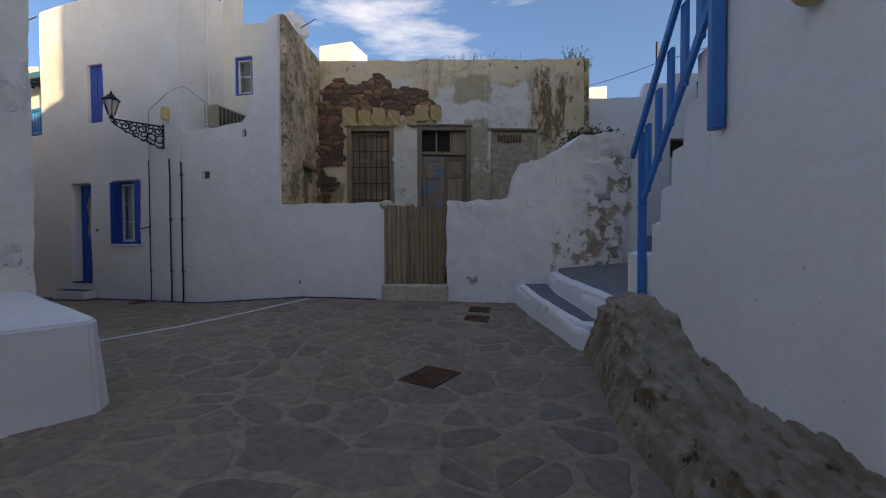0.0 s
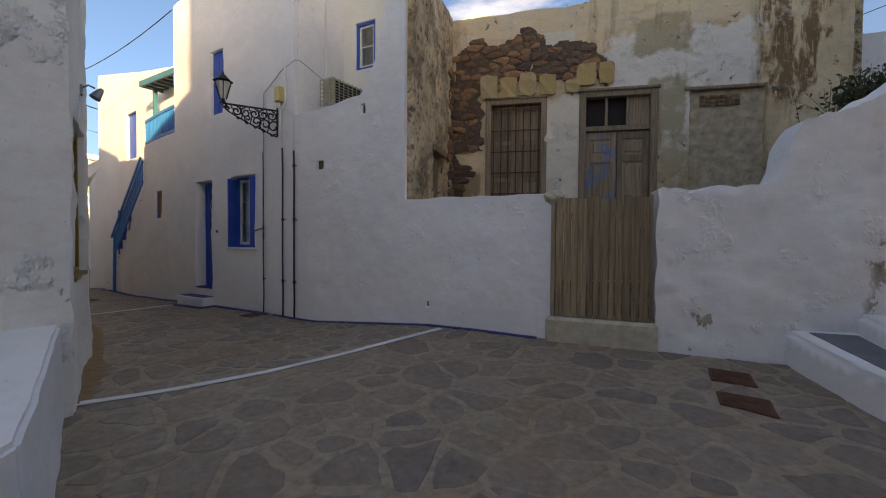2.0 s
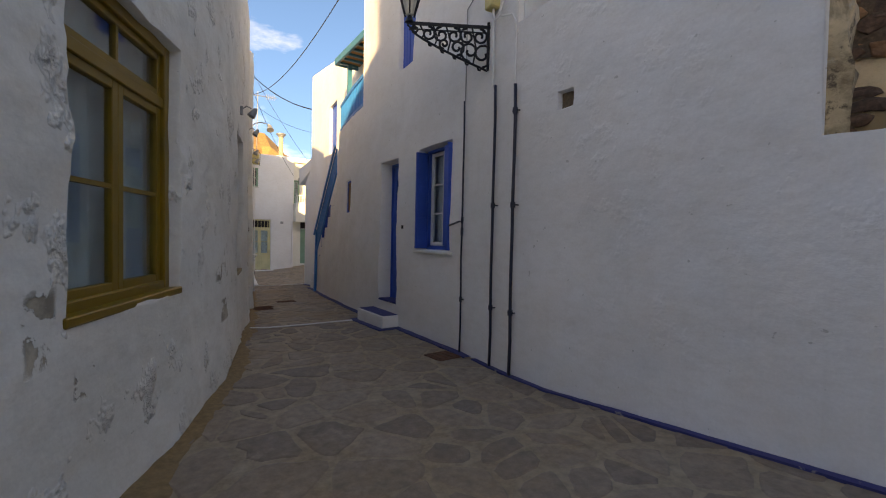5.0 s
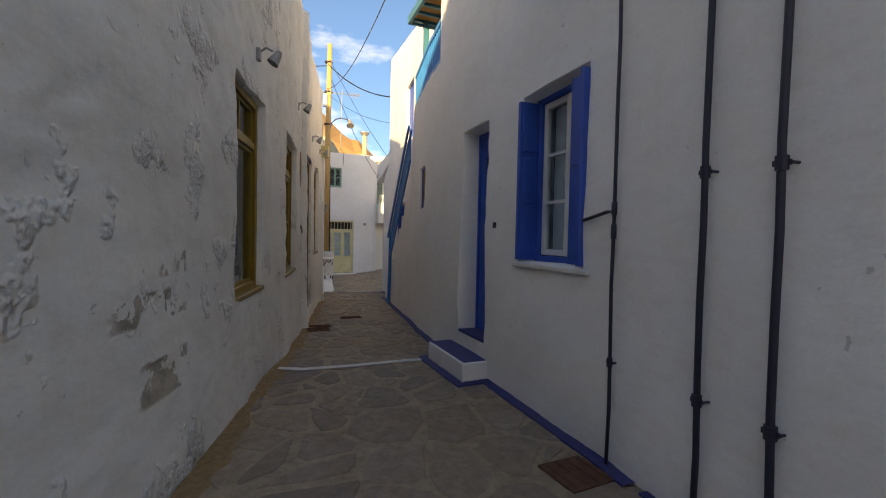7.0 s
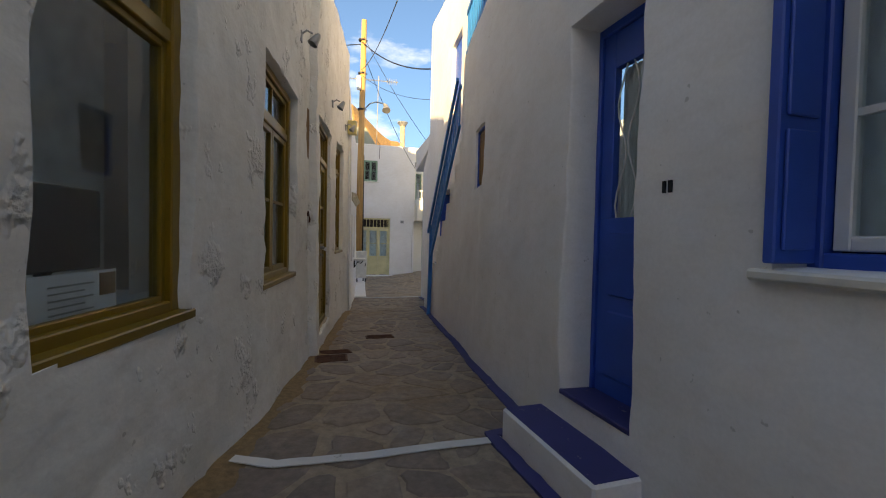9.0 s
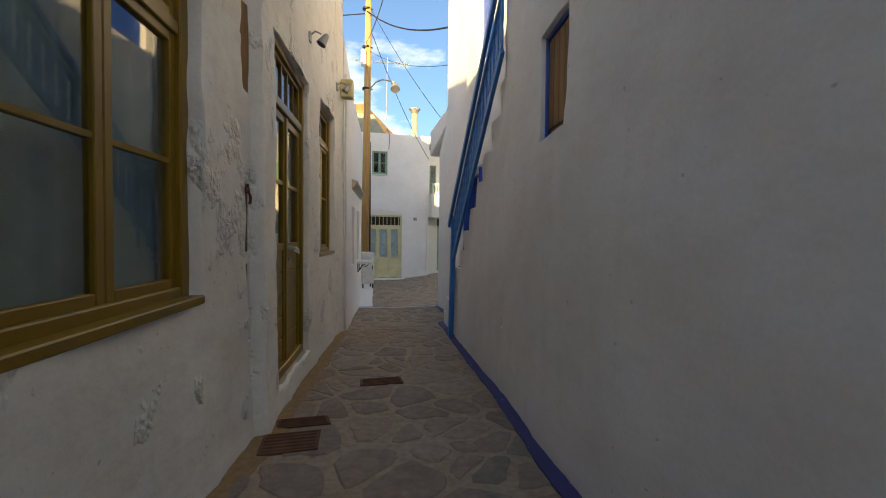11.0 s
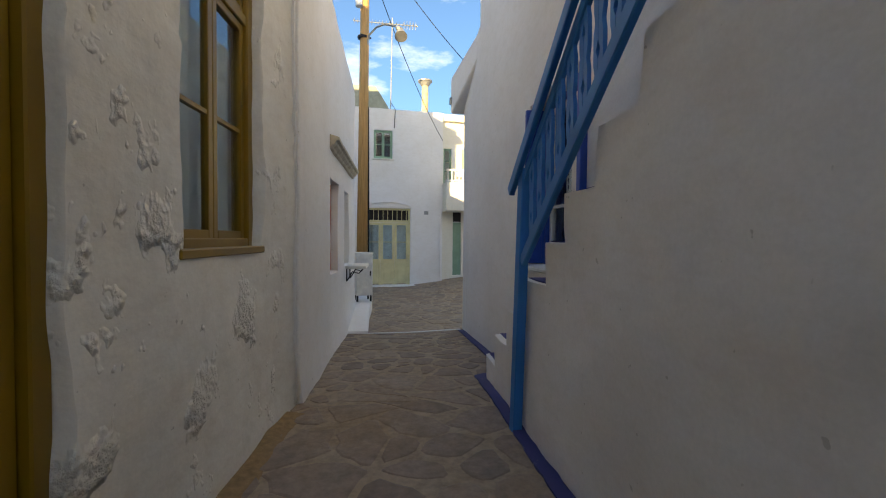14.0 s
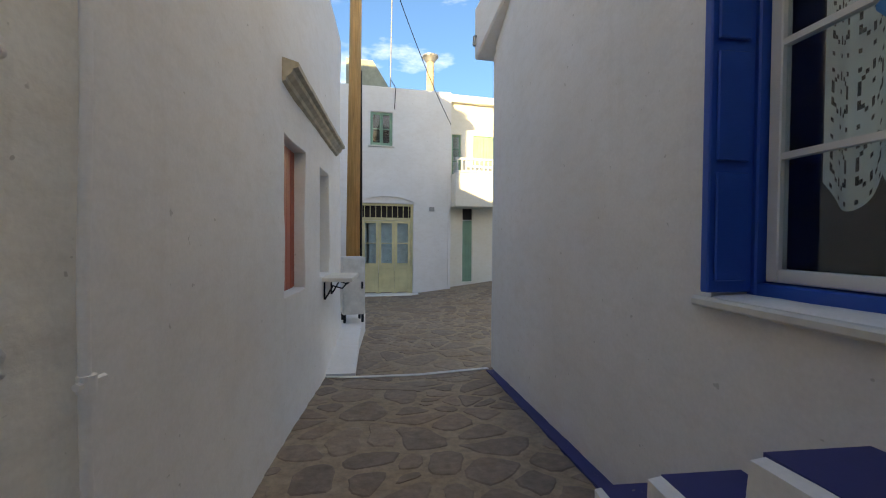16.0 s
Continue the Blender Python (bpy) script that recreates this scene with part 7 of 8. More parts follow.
def masonry(root, line, to_s, inside, x_range, z_range, gap, mat, seed, out=0.05):
    """Fitted rubble: one rough stone for each cell of a patch of wall."""
    r = random.Random(seed)
    pts = []
    z = z_range[0]
    while z < z_range[1]:
        x = x_range[0] + r.uniform(0, gap[0])
        while x < x_range[1]:
            pts.append((x, (z + r.uniform(-0.3, 0.3) * gap[1]) * gap[0] / gap[1]))
            x += gap[0] * r.uniform(0.45, 1.7)
        z += gap[1]
    for i, (sx, sz) in enumerate(pts):
        if not inside(sx, sz * gap[1] / gap[0]):
            continue
        near = sorted(range(len(pts)), key=lambda k: (pts[k][0] - sx) ** 2 + (pts[k][1] - sz) ** 2)[1:13]
        g = gap[0]
        poly = [(sx - g, sz - g), (sx + g, sz - g), (sx + g, sz + g), (sx - g, sz + g)]
        for k in near:
            poly = clip(poly, (sx, sz), pts[k])
        if len(poly) < 3:
            continue
        poly = [(p[0], p[1] * gap[1] / gap[0]) for p in poly]
        cx, cz = sum(p[0] for p in poly) / len(poly), sum(p[1] for p in poly) / len(poly)
        soft = []
        for j in range(len(poly)):
            p, q = Vector(poly[j]), Vector(poly[(j + 1) % len(poly)])
            soft += [p.lerp(q, 0.2), p.lerp(q, 0.5), p.lerp(q, 0.8)]
        bulge = out * r.uniform(0.5, 1.5)
        bm = bmesh.new()
        rings = []
        for k, y in ((0.95, 0.04), (0.93, -0.5 * bulge), (0.86, -0.9 * bulge), (0.5, -bulge)):
            ring = []
            for p in soft:
                q = Vector(((p.x - cx) * k, y, (p.y - cz) * k))
                q += 0.022 * Vector((noise.noise(q * 14 + Vector((i, 0, 0))), 0.8 * noise.noise(q * 17 + Vector((0, i, 0))), noise.noise(q * 14 + Vector((0, 0, i)))))
                ring.append(bm.verts.new(q))
            rings.append(ring)
        for r0, r1 in zip(rings[:-1], rings[1:]):
            for j in range(len(soft)):
                l = (j + 1) % len(soft)
                bm.faces.new((r0[j], r0[l], r1[l], r1[j]))
        bm.faces.new(rings[-1])
        ob = part("stone", bm, mat, root)
        ob.matrix_world = line.axes(to_s(cx), cz, 0.0)


masonry(bare, RUIN_FRONT, f_of, in_patch, (-4.95, -2.4), (1.75, 5.0), (0.23, 0.115), M_RUBBLE, 5, 0.035)
bm = bmesh.new()
for i in range(125):
    for j in range(130):
        x, z = -4.95 + 0.02 * i, 1.7 + 0.025 * j
        if in_patch(x + 0.01, z + 0.012):
            m = RUIN_FRONT.axes(f_of(x), z, -0.022)
            q = [m @ Vector(v) for v in ((-0.001, 0, 0), (0.021, 0, 0), (0.021, 0, 0.026), (-0.001, 0, 0.026))]
            bm.faces.new([bm.verts.new(v + Vector((0, 0.012 * noise.noise(v * 20), 0))) for v in q])
bmesh.ops.remove_doubles(bm, verts=bm.verts, dist=0.006)
part("earth_mortar", bm, M_EARTH, bare)
side_bare = thing("bare_masonry", "dark rubble showing through the side render", "masonry", kind="structure")
side_of = lambda y: RUIN_SIDE.of(y, 1)


def in_side(y, z):
    n = noise.noise(Vector((y * 2.2, z * 1.6, 9)))
    return y > 7.88 + 0.12 * n and 1.6 < z < 4.3 + 0.3 * n


masonry(side_bare, RUIN_SIDE, side_of, in_side, (6.15, 8.15), (1.8, 4.8), (0.24, 0.15), M_RUBBLE, 8, 0.03)
tuff = [block_mesh(20 + k, M_TUFF) for k in range(3)]
for x, wdt, zc, ht in ((-4.33, 0.31, 3.95, 0.40), (-4.01, 0.29, 3.92, 0.35), (-3.70, 0.30, 3.96, 0.40), (-3.39, 0.28, 3.93, 0.34), (-2.80, 0.32, 4.05, 0.38), (-2.50, 0.24, 4.06, 0.36), (-3.0, 0.24, 3.88, 0.22)):
    ob = new("lintel_stone", tuff[int(wdt * 100) % 3])
    ob.parent = bare
    tagged(ob, "yellow tuff block")
    ob.matrix_world = RUIN_FRONT.axes(f_of(x), zc, 0.0) @ Matrix.Diagonal((wdt * 0.97, 0.16, ht, 1))


def weeds(name, label, spots, height, n, seed, mat=M_LEAF, spread=0.2):
    """Dry stalks and leaves springing from spots."""
    r = random.Random(seed)
    bm = bmesh.new()
    for sx, sy, sz in spots:
        for k in range(n):
            p = Vector((sx + r.gauss(0, spread), sy + r.gauss(0, spread * 0.4), sz))
            d = Vector((r.gauss(0, 0.35), r.gauss(0, 0.3), 1)).normalized()
            hgt = height * r.uniform(0.4, 1.1)
            tip = p + d * hgt
            rod(bm, p, tip, 0.006, 3, 0.002)
            for j in range(7):
                t = r.uniform(0.25, 1.0)
                c = p + d * hgt * t
                a = Vector((r.gauss(0, 1), r.gauss(0, 1), r.gauss(0.3, 0.7))).normalized()
                b = a.cross(Vector((r.gauss(0, 1), r.gauss(0, 1), r.gauss(0, 1)))).normalized()
                ln = height * r.uniform(0.07, 0.16)
                bm.faces.new([bm.verts.new(v) for v in (c, c + a * ln * 0.5 + b * ln * 0.22, c + a * ln, c + a * ln * 0.5 - b * ln * 0.22)])
    return single(name, bm, mat, label, "plant", kind="stuff")


def rf(x, z, d=0.2):
    q = RUIN_FRONT.axes(f_of(x), z, d).translation
    return (q.x, q.y, q.z)


weeds("dry_weeds", "dry weeds growing along the ruined wall top", [rf(-1.9, 5.3), rf(-1.6, 5.33), rf(-2.2, 5.3)], 0.22, 10, 1)
weeds("dry_weeds", "dry weeds on the broken wall corner", [rf(0.5, 5.36), rf(0.66, 5.3), rf(0.72, 5.1, 0.0)], 0.38, 12, 2, spread=0.1)
weeds("thin_weeds", "thin dry stalks along the ruined wall top", [rf(-4.2, 5.2), rf(-3.2, 5.22), rf(-0.6, 5.35), rf(-0.2, 5.36), rf(-0.9, 5.35)], 0.16, 3, 3)
weeds("bush", "dry green bush behind the broken wall", [(0.62, 9.0, 2.7), (0.85, 9.05, 2.75), (1.08, 9.1, 2.7)], 0.72, 190, 4, mat=M_BUSH, spread=0.14)

# ---- yard gate ----
gate_m = Matrix(((0.9895, -0.144, 0, -1.955), (0.144, 0.9895, 0, 6.19), (0, 0, 1, 0.46), (0, 0, 0, 1)))
gate = thing("yard_gate", "weathered tan plank gate of the yard", "gate", gate_m)
gw = 0.93
x = -gw / 2
rnd = random.Random(11)
while x < gw / 2 - 0.02:
    pw = min(rnd.uniform(0.06, 0.1), gw / 2 - x)
    bm = bmesh.new()
    box(bm, x + 0.003, x + pw - 0.003, -0.012 + rnd.uniform(-0.005, 0.004), 0.012, 0.03, 1.28 + rnd.uniform(-0.025, 0.02), bevel=0.003)
    part("plank", bm, M_GATE, gate)
    x += pw
for z in (0.2, 1.05):
    bm = bmesh.new()
    box(bm, -gw / 2, gw / 2, 0.012, 0.05, z, z + 0.09, bevel=0.004)
    part("cross_rail", bm, M_GATE, gate)
bm = bmesh.new()
box(bm, -gw / 2 - 0.05, -gw / 2 - 0.005, -0.02, 0.06, 0.0, 1.25, bevel=0.005)
part("hanging_post", bm, M_OLD_BLUE, gate, "post with traces of blue paint")
bm = bmesh.new()
for zn in (0.25, 1.1):
    for k in range(9):
        rod(bm, (-0.4 + 0.1 * k, -0.02, zn), (-0.4 + 0.1 * k, 0.0, zn), 0.006, 5)
part("nails", bm, M_RUST, gate)
bm = bmesh.new()
box(bm, -0.56, 0.52, -0.06, 0.3, -0.5, 0.02, bevel=0.03)
for v in bm.verts:
    v.co += Vector((0, 0.02 * noise.noise(v.co * 5), 0.01 * noise.noise(v.co * 7)))
single("gate_sill", bm, M_PALE_CEMENT, "worn cream cement sill under the gate", "sill", gate_m, kind="structure")
bm = bmesh.new()
bmesh.ops.create_icosphere(bm, subdivisions=3, radius=0.1)
for v in bm.verts:
    v.co = Vector((v.co.x * 1.1, v.co.y * 1.4, v.co.z * 0.8)) * (1 + 0.25 * noise.noise(v.co * 18))
single("wall_end_cap", bm, M_PALE_CEMENT, "crumbling cream wall end above the gate post", "masonry", pose(-2.46, 6.2, 1.76), kind="structure")

# ---- steps and ramp beside the gate wall ----
def rumple(bm, gap=0.14, amp=0.014):
    """Cut a block finer and give its plaster an uneven surface."""
    bmesh.ops.triangulate(bm, faces=bm.faces)
    for _ in range(4):
        bmesh.ops.subdivide_edges(bm, edges=[e for e in bm.edges if e.calc_length() > gap], cuts=1)
        bmesh.ops.triangulate(bm, faces=bm.faces)
    for v in bm.verts:
        v.co += amp * Vector((noise.noise(v.co * 5), noise.noise(v.co * 5 + Vector((3, 0, 0))), 0.7 * noise.noise(v.co * 5 + Vector((0, 7, 0)))))


def step_one(x, y):
    return 0.28 + 0.095 * (y - 4.2)


def step_two(x, y):
    return 0.56 + 0.05 * (y - 4.2)


def rise(x, y):
    return 0.564 + 0.05 * (min(y, 6.6) - 4.2) + 0.1 * max(0.0, y - 6.0)


bm = bmesh.new()
slab(bm, [(-0.47, 6.62), (-0.12, 5.72), (0.2, 5.0), (0.42, 4.5), (0.55, 4.33), (0.85, 4.42), (0.6, 5.0), (0.3, 5.9), (0.1, 6.8)], -0.3, step_one)
bmesh.ops.bevel(bm, geom=[e for e in bm.edges if all(v.co.z > 0.15 for v in e.verts)], offset=0.045, segments=3, affect="EDGES")
rumple(bm)
single("step_lower", bm, M_WHITE, "whitewashed front of the lower street step", "step", kind="structure", smooth=True)
bm = bmesh.new()
slab(bm, [(-0.27, 6.5), (-0.02, 5.78), (0.3, 5.05), (0.52, 4.58), (0.66, 4.62), (0.5, 5.1), (0.2, 5.9), (0.06, 6.55)], 0.0, lambda x, y: step_one(x, y) + 0.005)
single("step_lower_tread", bm, M_CEMENT, "grey cement tread of the lower street step", "step", kind="structure")
bm = bmesh.new()
slab(bm, [(0.04, 6.72), (0.22, 5.95), (0.52, 5.1), (0.72, 4.45), (0.98, 4.05), (1.2, 4.3), (0.9, 5.3), (0.5, 6.95)], -0.3, step_two)
bmesh.ops.bevel(bm, geom=[e for e in bm.edges if all(v.co.z > 0.3 for v in e.verts)], offset=0.045, segments=3, affect="EDGES")
rumple(bm)
single("step_upper", bm, M_WHITE, "whitewashed front of the upper street step", "step", kind="structure", smooth=True)
bm = bmesh.new()
outline = [(0.24, 6.6), (0.42, 5.95), (0.7, 5.15), (0.88, 4.6), (1.1, 4.35), (3.4, 4.3), (3.4, 6.3), (4.3, 13), (0.6, 13), (0.95, 9), (1.32, 7.25)]
slab(bm, outline, 0.0, rise)
single("side_street", bm, M_CEMENT, "grey cement side street above the steps", "street", kind="structure")

# ---- rock ledge under the outside stairs ----
bm = bmesh.new()
ny, nx = 170, 60
grid = {}
for i in range(ny + 1):
    y = 4.95 - 5.4 * i / ny
    xw = lerp((-0.5, 1.0, 1.93, 2.17, 2.39, 2.93, 3.68, 4.3, 4.52, 4.95), (0.98, 0.94, 0.84, 0.82, 0.76, 0.63, 0.59, 0.50, 0.48, 0.7), y)
    xe = lerp((-5, 1.5, 2.4, 4.12, 5), (1.9, 1.45, 1.3, 1.03, 1.0), y) + 0.15
    top = lerp((-0.5, 2.0, 2.7, 3.1, 3.25, 3.4, 4.1, 4.45, 4.95), (0.43, 0.44, 0.47, 0.49, 0.58, 0.66, 0.68, 0.5, 0.2), y)
    lump = lerp((3.1, 3.35), (0, 1), y)
    for j in range(nx + 1):
        v = j / nx
        x = xw + (xe - xw) * v
        z = ground_z(x, y) - 0.05 + (top + 0.05) * lerp((0, 0.08, 0.22, 0.34, 0.7, 1.0), (0, 0.35, 0.68 + 0.1 * lump, 0.8 + 0.1 * lump, 0.93 + 0.05 * lump, 1.0), v)
        q = Vector((x, y, z))
        e = 0.09 * noise.noise(q * 2.3) + 0.06 * noise.noise(q * 6) - 0.06 * abs(noise.noise(q * 9)) + 0.035 * noise.noise(q * 17) + 0.02 * noise.noise(q * 34) - 0.035 * max(0.0, noise.noise(q * 5 + Vector((3, 1, 8))))
        keep = min(1.0, v * 4)
        q += Vector((-0.6, 0.1, 0.55)) * e * keep
        grid[i, j] = bm.verts.new(q)
for i in range(ny):
    for j in range(nx):
        bm.faces.new((grid[i, j], grid[i + 1, j], grid[i + 1, j + 1], grid[i, j + 1]))
single("rock_ledge", bm, M_ROCK, "weathered brown bedrock ledge, paler on its flats", "rock", kind="structure", smooth=True)

# ---- outside stairs of the house by the square ----
sh_of = lambda y: STAIR_HOUSE.of(y, 1)
rail = sloping_rail("stair_railing", "azure wooden stair railing with plain slats", STAIR_HOUSE, sh_of(4.04), sh_of(2.3), 1.52, 0.93, -0.04, 0.6, 2.16, M_AZURE, "azure stair railings", 0.6, True)
bm = bmesh.new()
box(bm, 1.16, 1.235, 2.72, 2.80, 1.86, 4.2, bevel=0.006)
part("upper_post", bm, M_AZURE, rail)
bm = bmesh.new()
bmesh.ops.create_uvsphere(bm, u_segments=12, v_segments=8, radius=0.07, matrix=Matrix.Translation((1.32, 2.02, 2.26)))
rod(bm, (1.32, 2.02, 2.3), (1.45, 2.02, 2.34), 0.03, 8)
single("wall_lamp", bm, M_YELLOW_BOX, "round brown wall lamp on the white stair side", "lamp")

# ---- side street beyond ----
BACK_STREET = Line([(0.6, 11.5), (4.6, 12.3)])
wall("wall_side_street", BACK_STREET, 0.3, lambda s: (4.85 if s < 1.78 else 5.2 if s < 2.4 else 5.42) + 0.03 * noise.noise(Vector((s * 2, 0, 0))), M_WHITE_FLAKED, "flaked whitewashed wall across the side street", openings=[(2.38, 3.08, 2.0, 3.78, 0.15)], amp=0.02)
old_door = thing("door_side_street", "pale grey door with a dark top light", "door", BACK_STREET.axes(2.73, 2.0, 0.1), kind="structure")
bm = bmesh.new()
bars(bm, 0.72, 1.78, 0.06, -0.01, 0.05, bottom=False)
box(bm, -0.3, 0.3, -0.005, 0.05, 1.3, 1.36)
part("door_frame", bm, M_OLD, old_door)
bm = bmesh.new()
box(bm, -0.3, 0.3, 0.01, 0.04, 0.02, 1.3)
part("door_leaf", bm, M_WHITE_PAINT, old_door)
# unlit pane, its darkness painted near-black
bm = bmesh.new()
box(bm, -0.3, 0.3, 0.03, 0.05, 1.36, 1.72)
part("top_light", bm, M_UNLIT_BLACK, old_door)
pot = thing("flower_pot", "terracotta flower pot on the side street", "flower pot", pose(1.55, 8.9, rise(1.55, 8.9)))
bm = bmesh.new()
bmesh.ops.create_cone(bm, cap_ends=True, segments=14, radius1=0.09, radius2=0.13, depth=0.22, matrix=Matrix.Translation((0, 0, 0.11)))
bmesh.ops.create_cone(bm, cap_ends=True, segments=14, radius1=0.145, radius2=0.145, depth=0.04, matrix=Matrix.Translation((0, 0, 0.22)))
part("pot", bm, M_TILE, pot)
far_balcony = thing("balcony_railing", "blue-grey balcony on the side street house", "balcony", pose(4.25, 11.6, 4.25))
bm = bmesh.new()
box(bm, -0.75, 0.15, -2.6, 0.4, -0.12, 0.0, bevel=0.01)
part("slab", bm, M_CREAM, far_balcony)
bm = bmesh.new()
box(bm, -0.73, -0.69, -2.58, 0.38, 0.85, 0.9)
box(bm, -0.73, -0.69, -2.58, 0.38, 0.08, 0.12)
part("rail", bm, M_TEAL, far_balcony)
for k in range(22):
    bm = bmesh.new()
    box(bm, -0.72, -0.70, -2.56 + 0.138 * k, -2.535 + 0.138 * k, 0.0, 0.86)
    part("bar", bm, M_TEAL, far_balcony)
far_block = thing("roof_block", "sunlit cream chimney block on a far roof", "chimney", pose(1.5, 20.4, 4.6))
bm = bmesh.new()
box(bm, -0.6, 0.6, -0.5, 0.5, -4.0, 3.35, bevel=0.02)
part("stack", bm, M_CREAM, far_block)
street_pole = thing("utility_pole", "thin dark utility pole beyond the side street", "pole", pose(3.75, 18.0, 0))
bm = bmesh.new()
rod(bm, (0, 0, 0.3), (0, 0, 8.8), 0.07, 8, 0.05)
part("shaft", bm, M_IRON, street_pole)
cable((3.75, 18, 8.0), (-2, 22, 8.6), 0.3, 0.012, "thin black cable beyond the ruin")
cable((3.75, 18, 8.0), (12, 12, 8.8), 0.3, 0.012, "thin black cable beyond the ruin")
bm = bmesh.new()
box(bm, -8.0, -6.7, 13.0, 14.2, -0.4, 8.0, bevel=0.04)
single("roof_block", bm, M_CREAM, "cream stair head behind the ruined wall", "chimney")
dish = thing("satellite_dish", "small pale satellite dish on a roof edge", "satellite dish", pose(-4.75, 7.2, 5.05))
bm = bmesh.new()
rod(bm, (0, 0, 0), (0, 0, 0.4), 0.02, 6)
rod(bm, (0, 0, 0.35), (0.42, -0.1, 0.42), 0.012, 6)
part("arm", bm, M_GREY_METAL, dish)
bm = bmesh.new()
bmesh.ops.create_cone(bm, cap_ends=True, segments=18, radius1=0.3, radius2=0.26, depth=0.04, matrix=pose(-0.05, 0, 0.45, 0, 70, -15))
part("dish", bm, M_WHITE_METAL, dish)

# ---- sloping plinth at the house corner ----
bm = bmesh.new()
low = [(-2.74, 1.96), (-2.88, 2.13), (-4.95, 2.785), (-5.2, -1.0), (-3.85, -1.0)]
tops = [(-2.86, 1.99, 0.64), (-2.96, 2.10, 0.645), (-4.95, 2.775, 0.70), (-4.95, -1.0, 0.80), (-3.95, -1.0, 0.66)]
lv = [bm.verts.new((x, y, -0.1)) for x, y in low]
tv = [bm.verts.new(q) for q in tops]
bm.faces.new(tv)
bm.faces.new(lv[::-1])
for i in range(5):
    j = (i + 1) % 5
    bm.faces.new((lv[i], lv[j], tv[j], tv[i]))
bmesh.ops.recalc_face_normals(bm, faces=bm.faces)
bmesh.ops.bevel(bm, geom=[e for e in bm.edges if max(v.co.z for v in e.verts) > 0.3], offset=0.02, segments=2, affect="EDGES")
bmesh.ops.triangulate(bm, faces=bm.faces)
for _ in range(4):
    bmesh.ops.subdivide_edges(bm, edges=[e for e in bm.edges if e.calc_length() > 0.25], cuts=1)
    bmesh.ops.triangulate(bm, faces=bm.faces)
for v in bm.verts:
    v.co += Vector((0.012 * noise.noise(v.co * 4), 0.012 * noise.noise(v.co * 4 + Vector((3, 0, 0))), 0.01 * noise.noise(v.co * 3)))
single("plinth", bm, M_WHITE_COARSE, "whitewashed sloping plinth at the house corner", "plinth", kind="structure")

# ---- sand blown to the foot of the long house ----
bm = bmesh.new()
prev = None
for k in range(150):
    s_k = 0.2 + (SOUTH.s[-1] - 0.4) * k / 149
    q, n = SOUTH.at(s_k), SOUTH.into(s_k)
    wide = 0.10 + 0.09 * noise.noise(Vector((s_k * 1.3, 0, 4))) + 0.05 * noise.noise(Vector((s_k * 6, 0, 1)))
    a, b = q + n * 0.05, q - n * (0.06 + max(0.02, wide))
    mid = a.lerp(b, 0.5)
    ring = [bm.verts.new((a.x, a.y, ground_z(a.x, a.y) + 0.022)), bm.verts.new((mid.x, mid.y, ground_z(mid.x, mid.y) + 0.016)), bm.verts.new((b.x, b.y, ground_z(b.x, b.y) + 0.002))]
    if prev:
        for i in range(2):
            bm.faces.new((prev[i], prev[i + 1], ring[i + 1], ring[i]))
    prev = ring
single("sand_drift", bm, M_SAND, "brown sand along the foot of the white wall", "sand", kind="stuff", smooth=True)

# ---- flagstones ----
def in_street(x, y):
    if x < -26.0:
        return False
    if x < -20.5:
        return 4.5 < y < 10
    if x < -15.5:
        lo = SOUTH_WEST.at(w_of(x)).y
    elif x < -4.85:
        lo = SOUTH.at(s_of(x)).y
    else:
        lo = -2.0
    if x < -18.74:
        hi = 11.0
    elif x < -15.81:
        hi = RECESS.at(r_of(x)).y
    elif x < -2.45:
        hi = NORTH.at(n_of(x)).y
    else:
        hi = lerp((-2.45, -0.45, 0.1, 0.6, 0.7, 1.0), (6.2, 6.5, 5.4, 4.4, 3.6, 2.2), x)
    return lo - 0.1 < y < hi + 0.1 and x < 1.15


rnd = random.Random(21)
seeds = []
SPACE = 0.335
for i in range(85):
    for j in range(44):
        x = -26.4 + SPACE * (i + 0.5 * (j % 2)) + rnd.uniform(-0.19, 0.19)
        y = -2.4 + SPACE * j + rnd.uniform(-0.19, 0.19)
        if rnd.random() < 0.24:
            continue
        seeds.append((x, y))
        if rnd.random() < (0.5 if x < -8.5 else 0.28):
            seeds.append((x + rnd.uniform(-0.15, 0.15), y + rnd.uniform(0.1, 0.2)))
cloud = np.array(seeds)
near_n = 0
far_bm = bmesh.new()


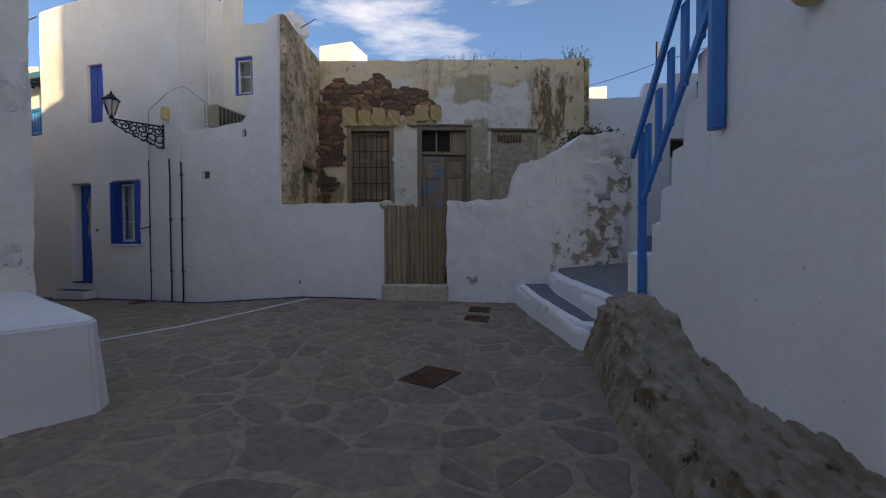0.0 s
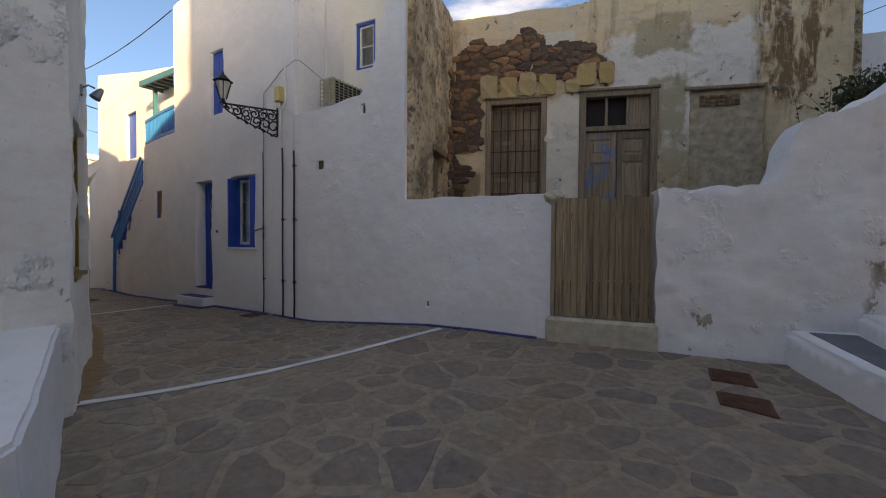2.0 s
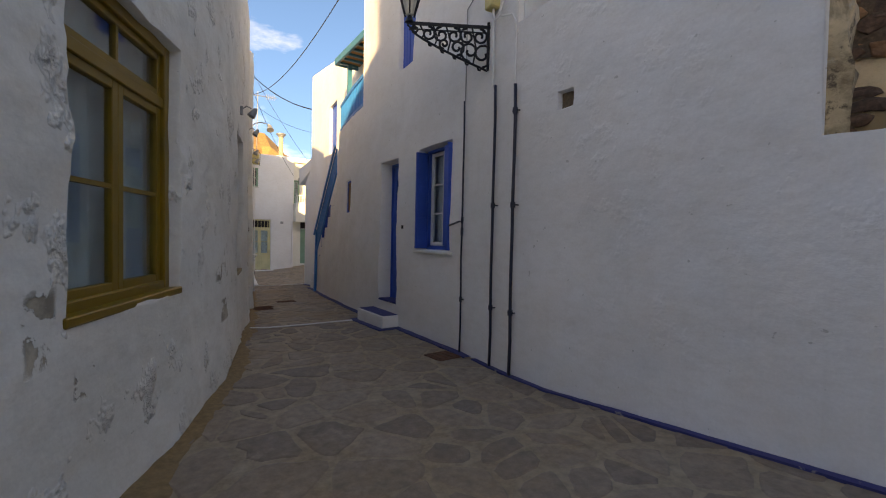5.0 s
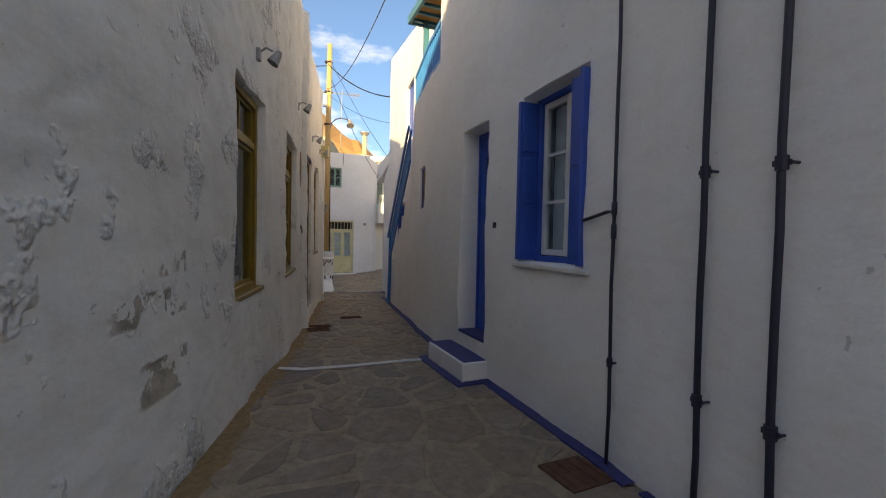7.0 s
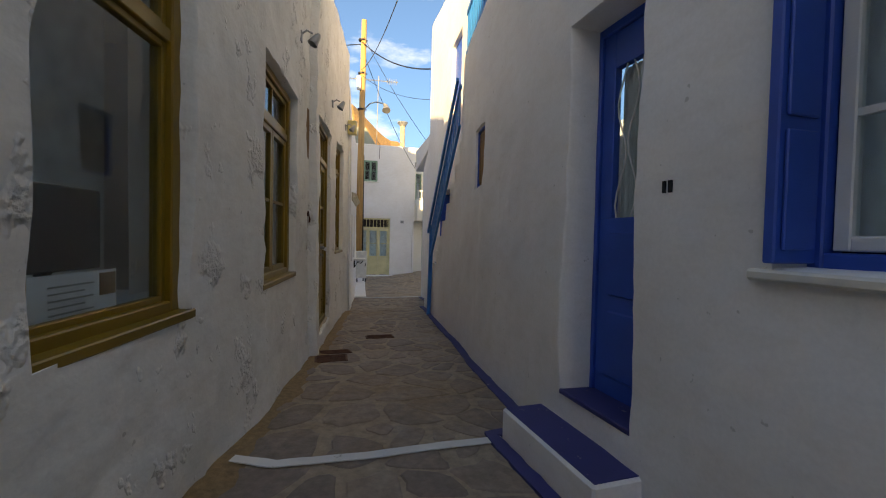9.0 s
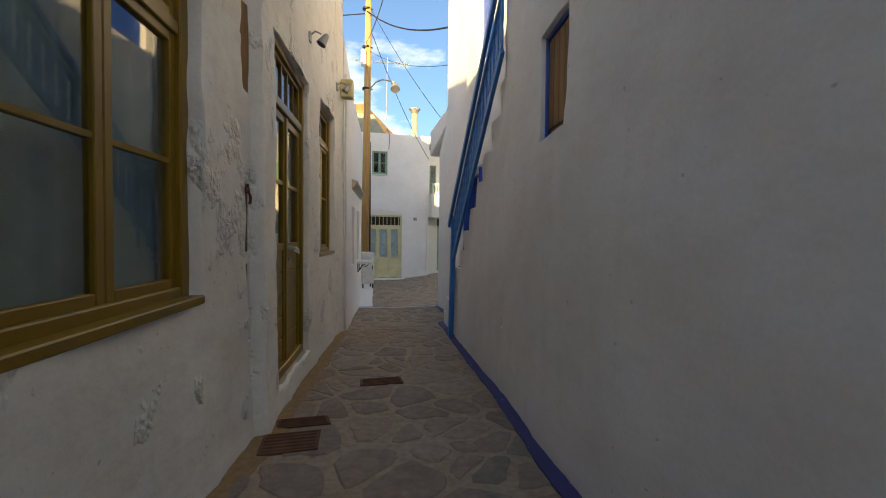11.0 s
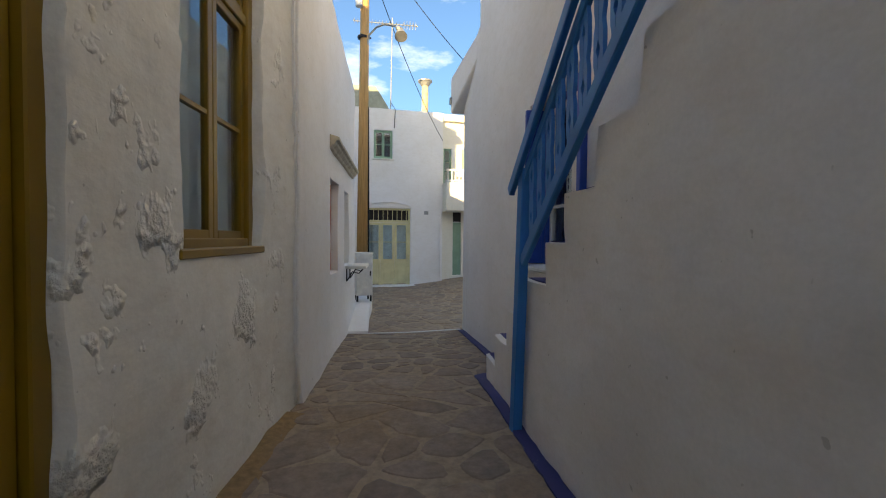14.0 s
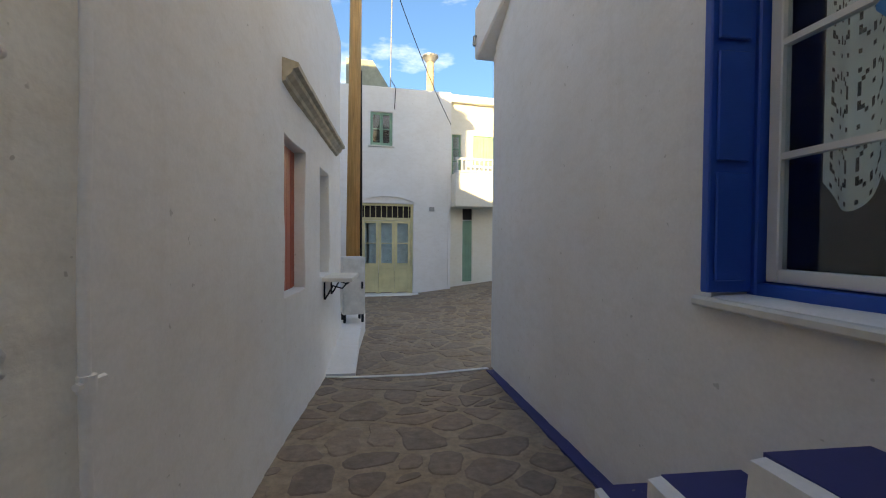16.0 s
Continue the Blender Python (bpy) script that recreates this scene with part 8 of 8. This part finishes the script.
def flag(bm, poly, cx, cy):
    """One flag: a rounded outline, a worn edge and a slightly uneven top."""
    pts = [Vector((p[0] - cx, p[1] - cy)) for p in poly]
    n = len(pts)
    soft = []
    for i in range(n):
        a, b, c = pts[i - 1], pts[i], pts[(i + 1) % n]
        soft += [b.lerp(a, 0.2), b.lerp(c, 0.2), b.lerp(c, 0.5)]
    soft = [p * (1 + 0.26 * noise.noise(Vector((p.x * 7 + cx * 3, p.y * 6 + cy * 3, 0)))) for p in soft]
    tilt = (noise.noise(Vector((cx * 3, cy * 3, 1))) * 0.012, noise.noise(Vector((cx * 3, cy * 3, 2))) * 0.012)
    gz = ground_z(cx, cy)
    rings = []
    for k, z in ((1.03, -0.012), (0.985, 0.0), (0.92, 0.005)):
        rings.append([bm.verts.new((p.x * k, p.y * k, z + ground_z(cx + p.x, cy + p.y) - gz + tilt[0] * p.x + tilt[1] * p.y)) for p in soft])
    for r0, r1 in zip(rings[:-1], rings[1:]):
        for i in range(len(soft)):
            j = (i + 1) % len(soft)
            bm.faces.new((r0[i], r0[j], r1[j], r1[i]))
    bm.faces.new(rings[-1])


for idx, (sx, sy) in enumerate(seeds):
    if not in_street(sx, sy):
        continue
    d = np.hypot(cloud[:, 0] - sx, cloud[:, 1] - sy)
    poly = [(sx - 0.7, sy - 0.7), (sx + 0.7, sy - 0.7), (sx + 0.7, sy + 0.7), (sx - 0.7, sy + 0.7)]
    for k in np.argsort(d)[1:16]:
        poly = clip(poly, (sx, sy), seeds[k])
    if len(poly) < 3:
        continue
    cx, cy = sum(p[0] for p in poly) / len(poly), sum(p[1] for p in poly) / len(poly)
    size = max(0.12, math.sqrt(abs(sum(poly[i - 1][0] * poly[i][1] - poly[i][0] * poly[i - 1][1] for i in range(len(poly)))) / 2))
    gap = rnd.choice((0.015, 0.03, 0.045, 0.065, 0.09)) / size
    poly = [(cx + (p[0] - cx) * (1 - gap), cy + (p[1] - cy) * (1 - gap)) for p in poly]
    if sx > -9.8 and near_n < 300:
        bm = bmesh.new()
        flag(bm, poly, cx, cy)
        ob = part("flagstone", bm, M_FLAG, pavement)
        ob.location = (cx, cy, ground_z(cx, cy))
        near_n += 1
    else:
        tmp = bmesh.new()
        flag(tmp, poly, cx, cy)
        tmp.transform(Matrix.Translation((cx, cy, ground_z(cx, cy))))
        me = bpy.data.meshes.new("tmp")
        tmp.to_mesh(me)
        tmp.free()
        far_bm.from_mesh(me)
        bpy.data.meshes.remove(me)
far_flags = part("flagstones_lane", far_bm, M_FLAG, pavement, "grey slate flagstones of the lane")
tagged(far_flags, kind="stuff")
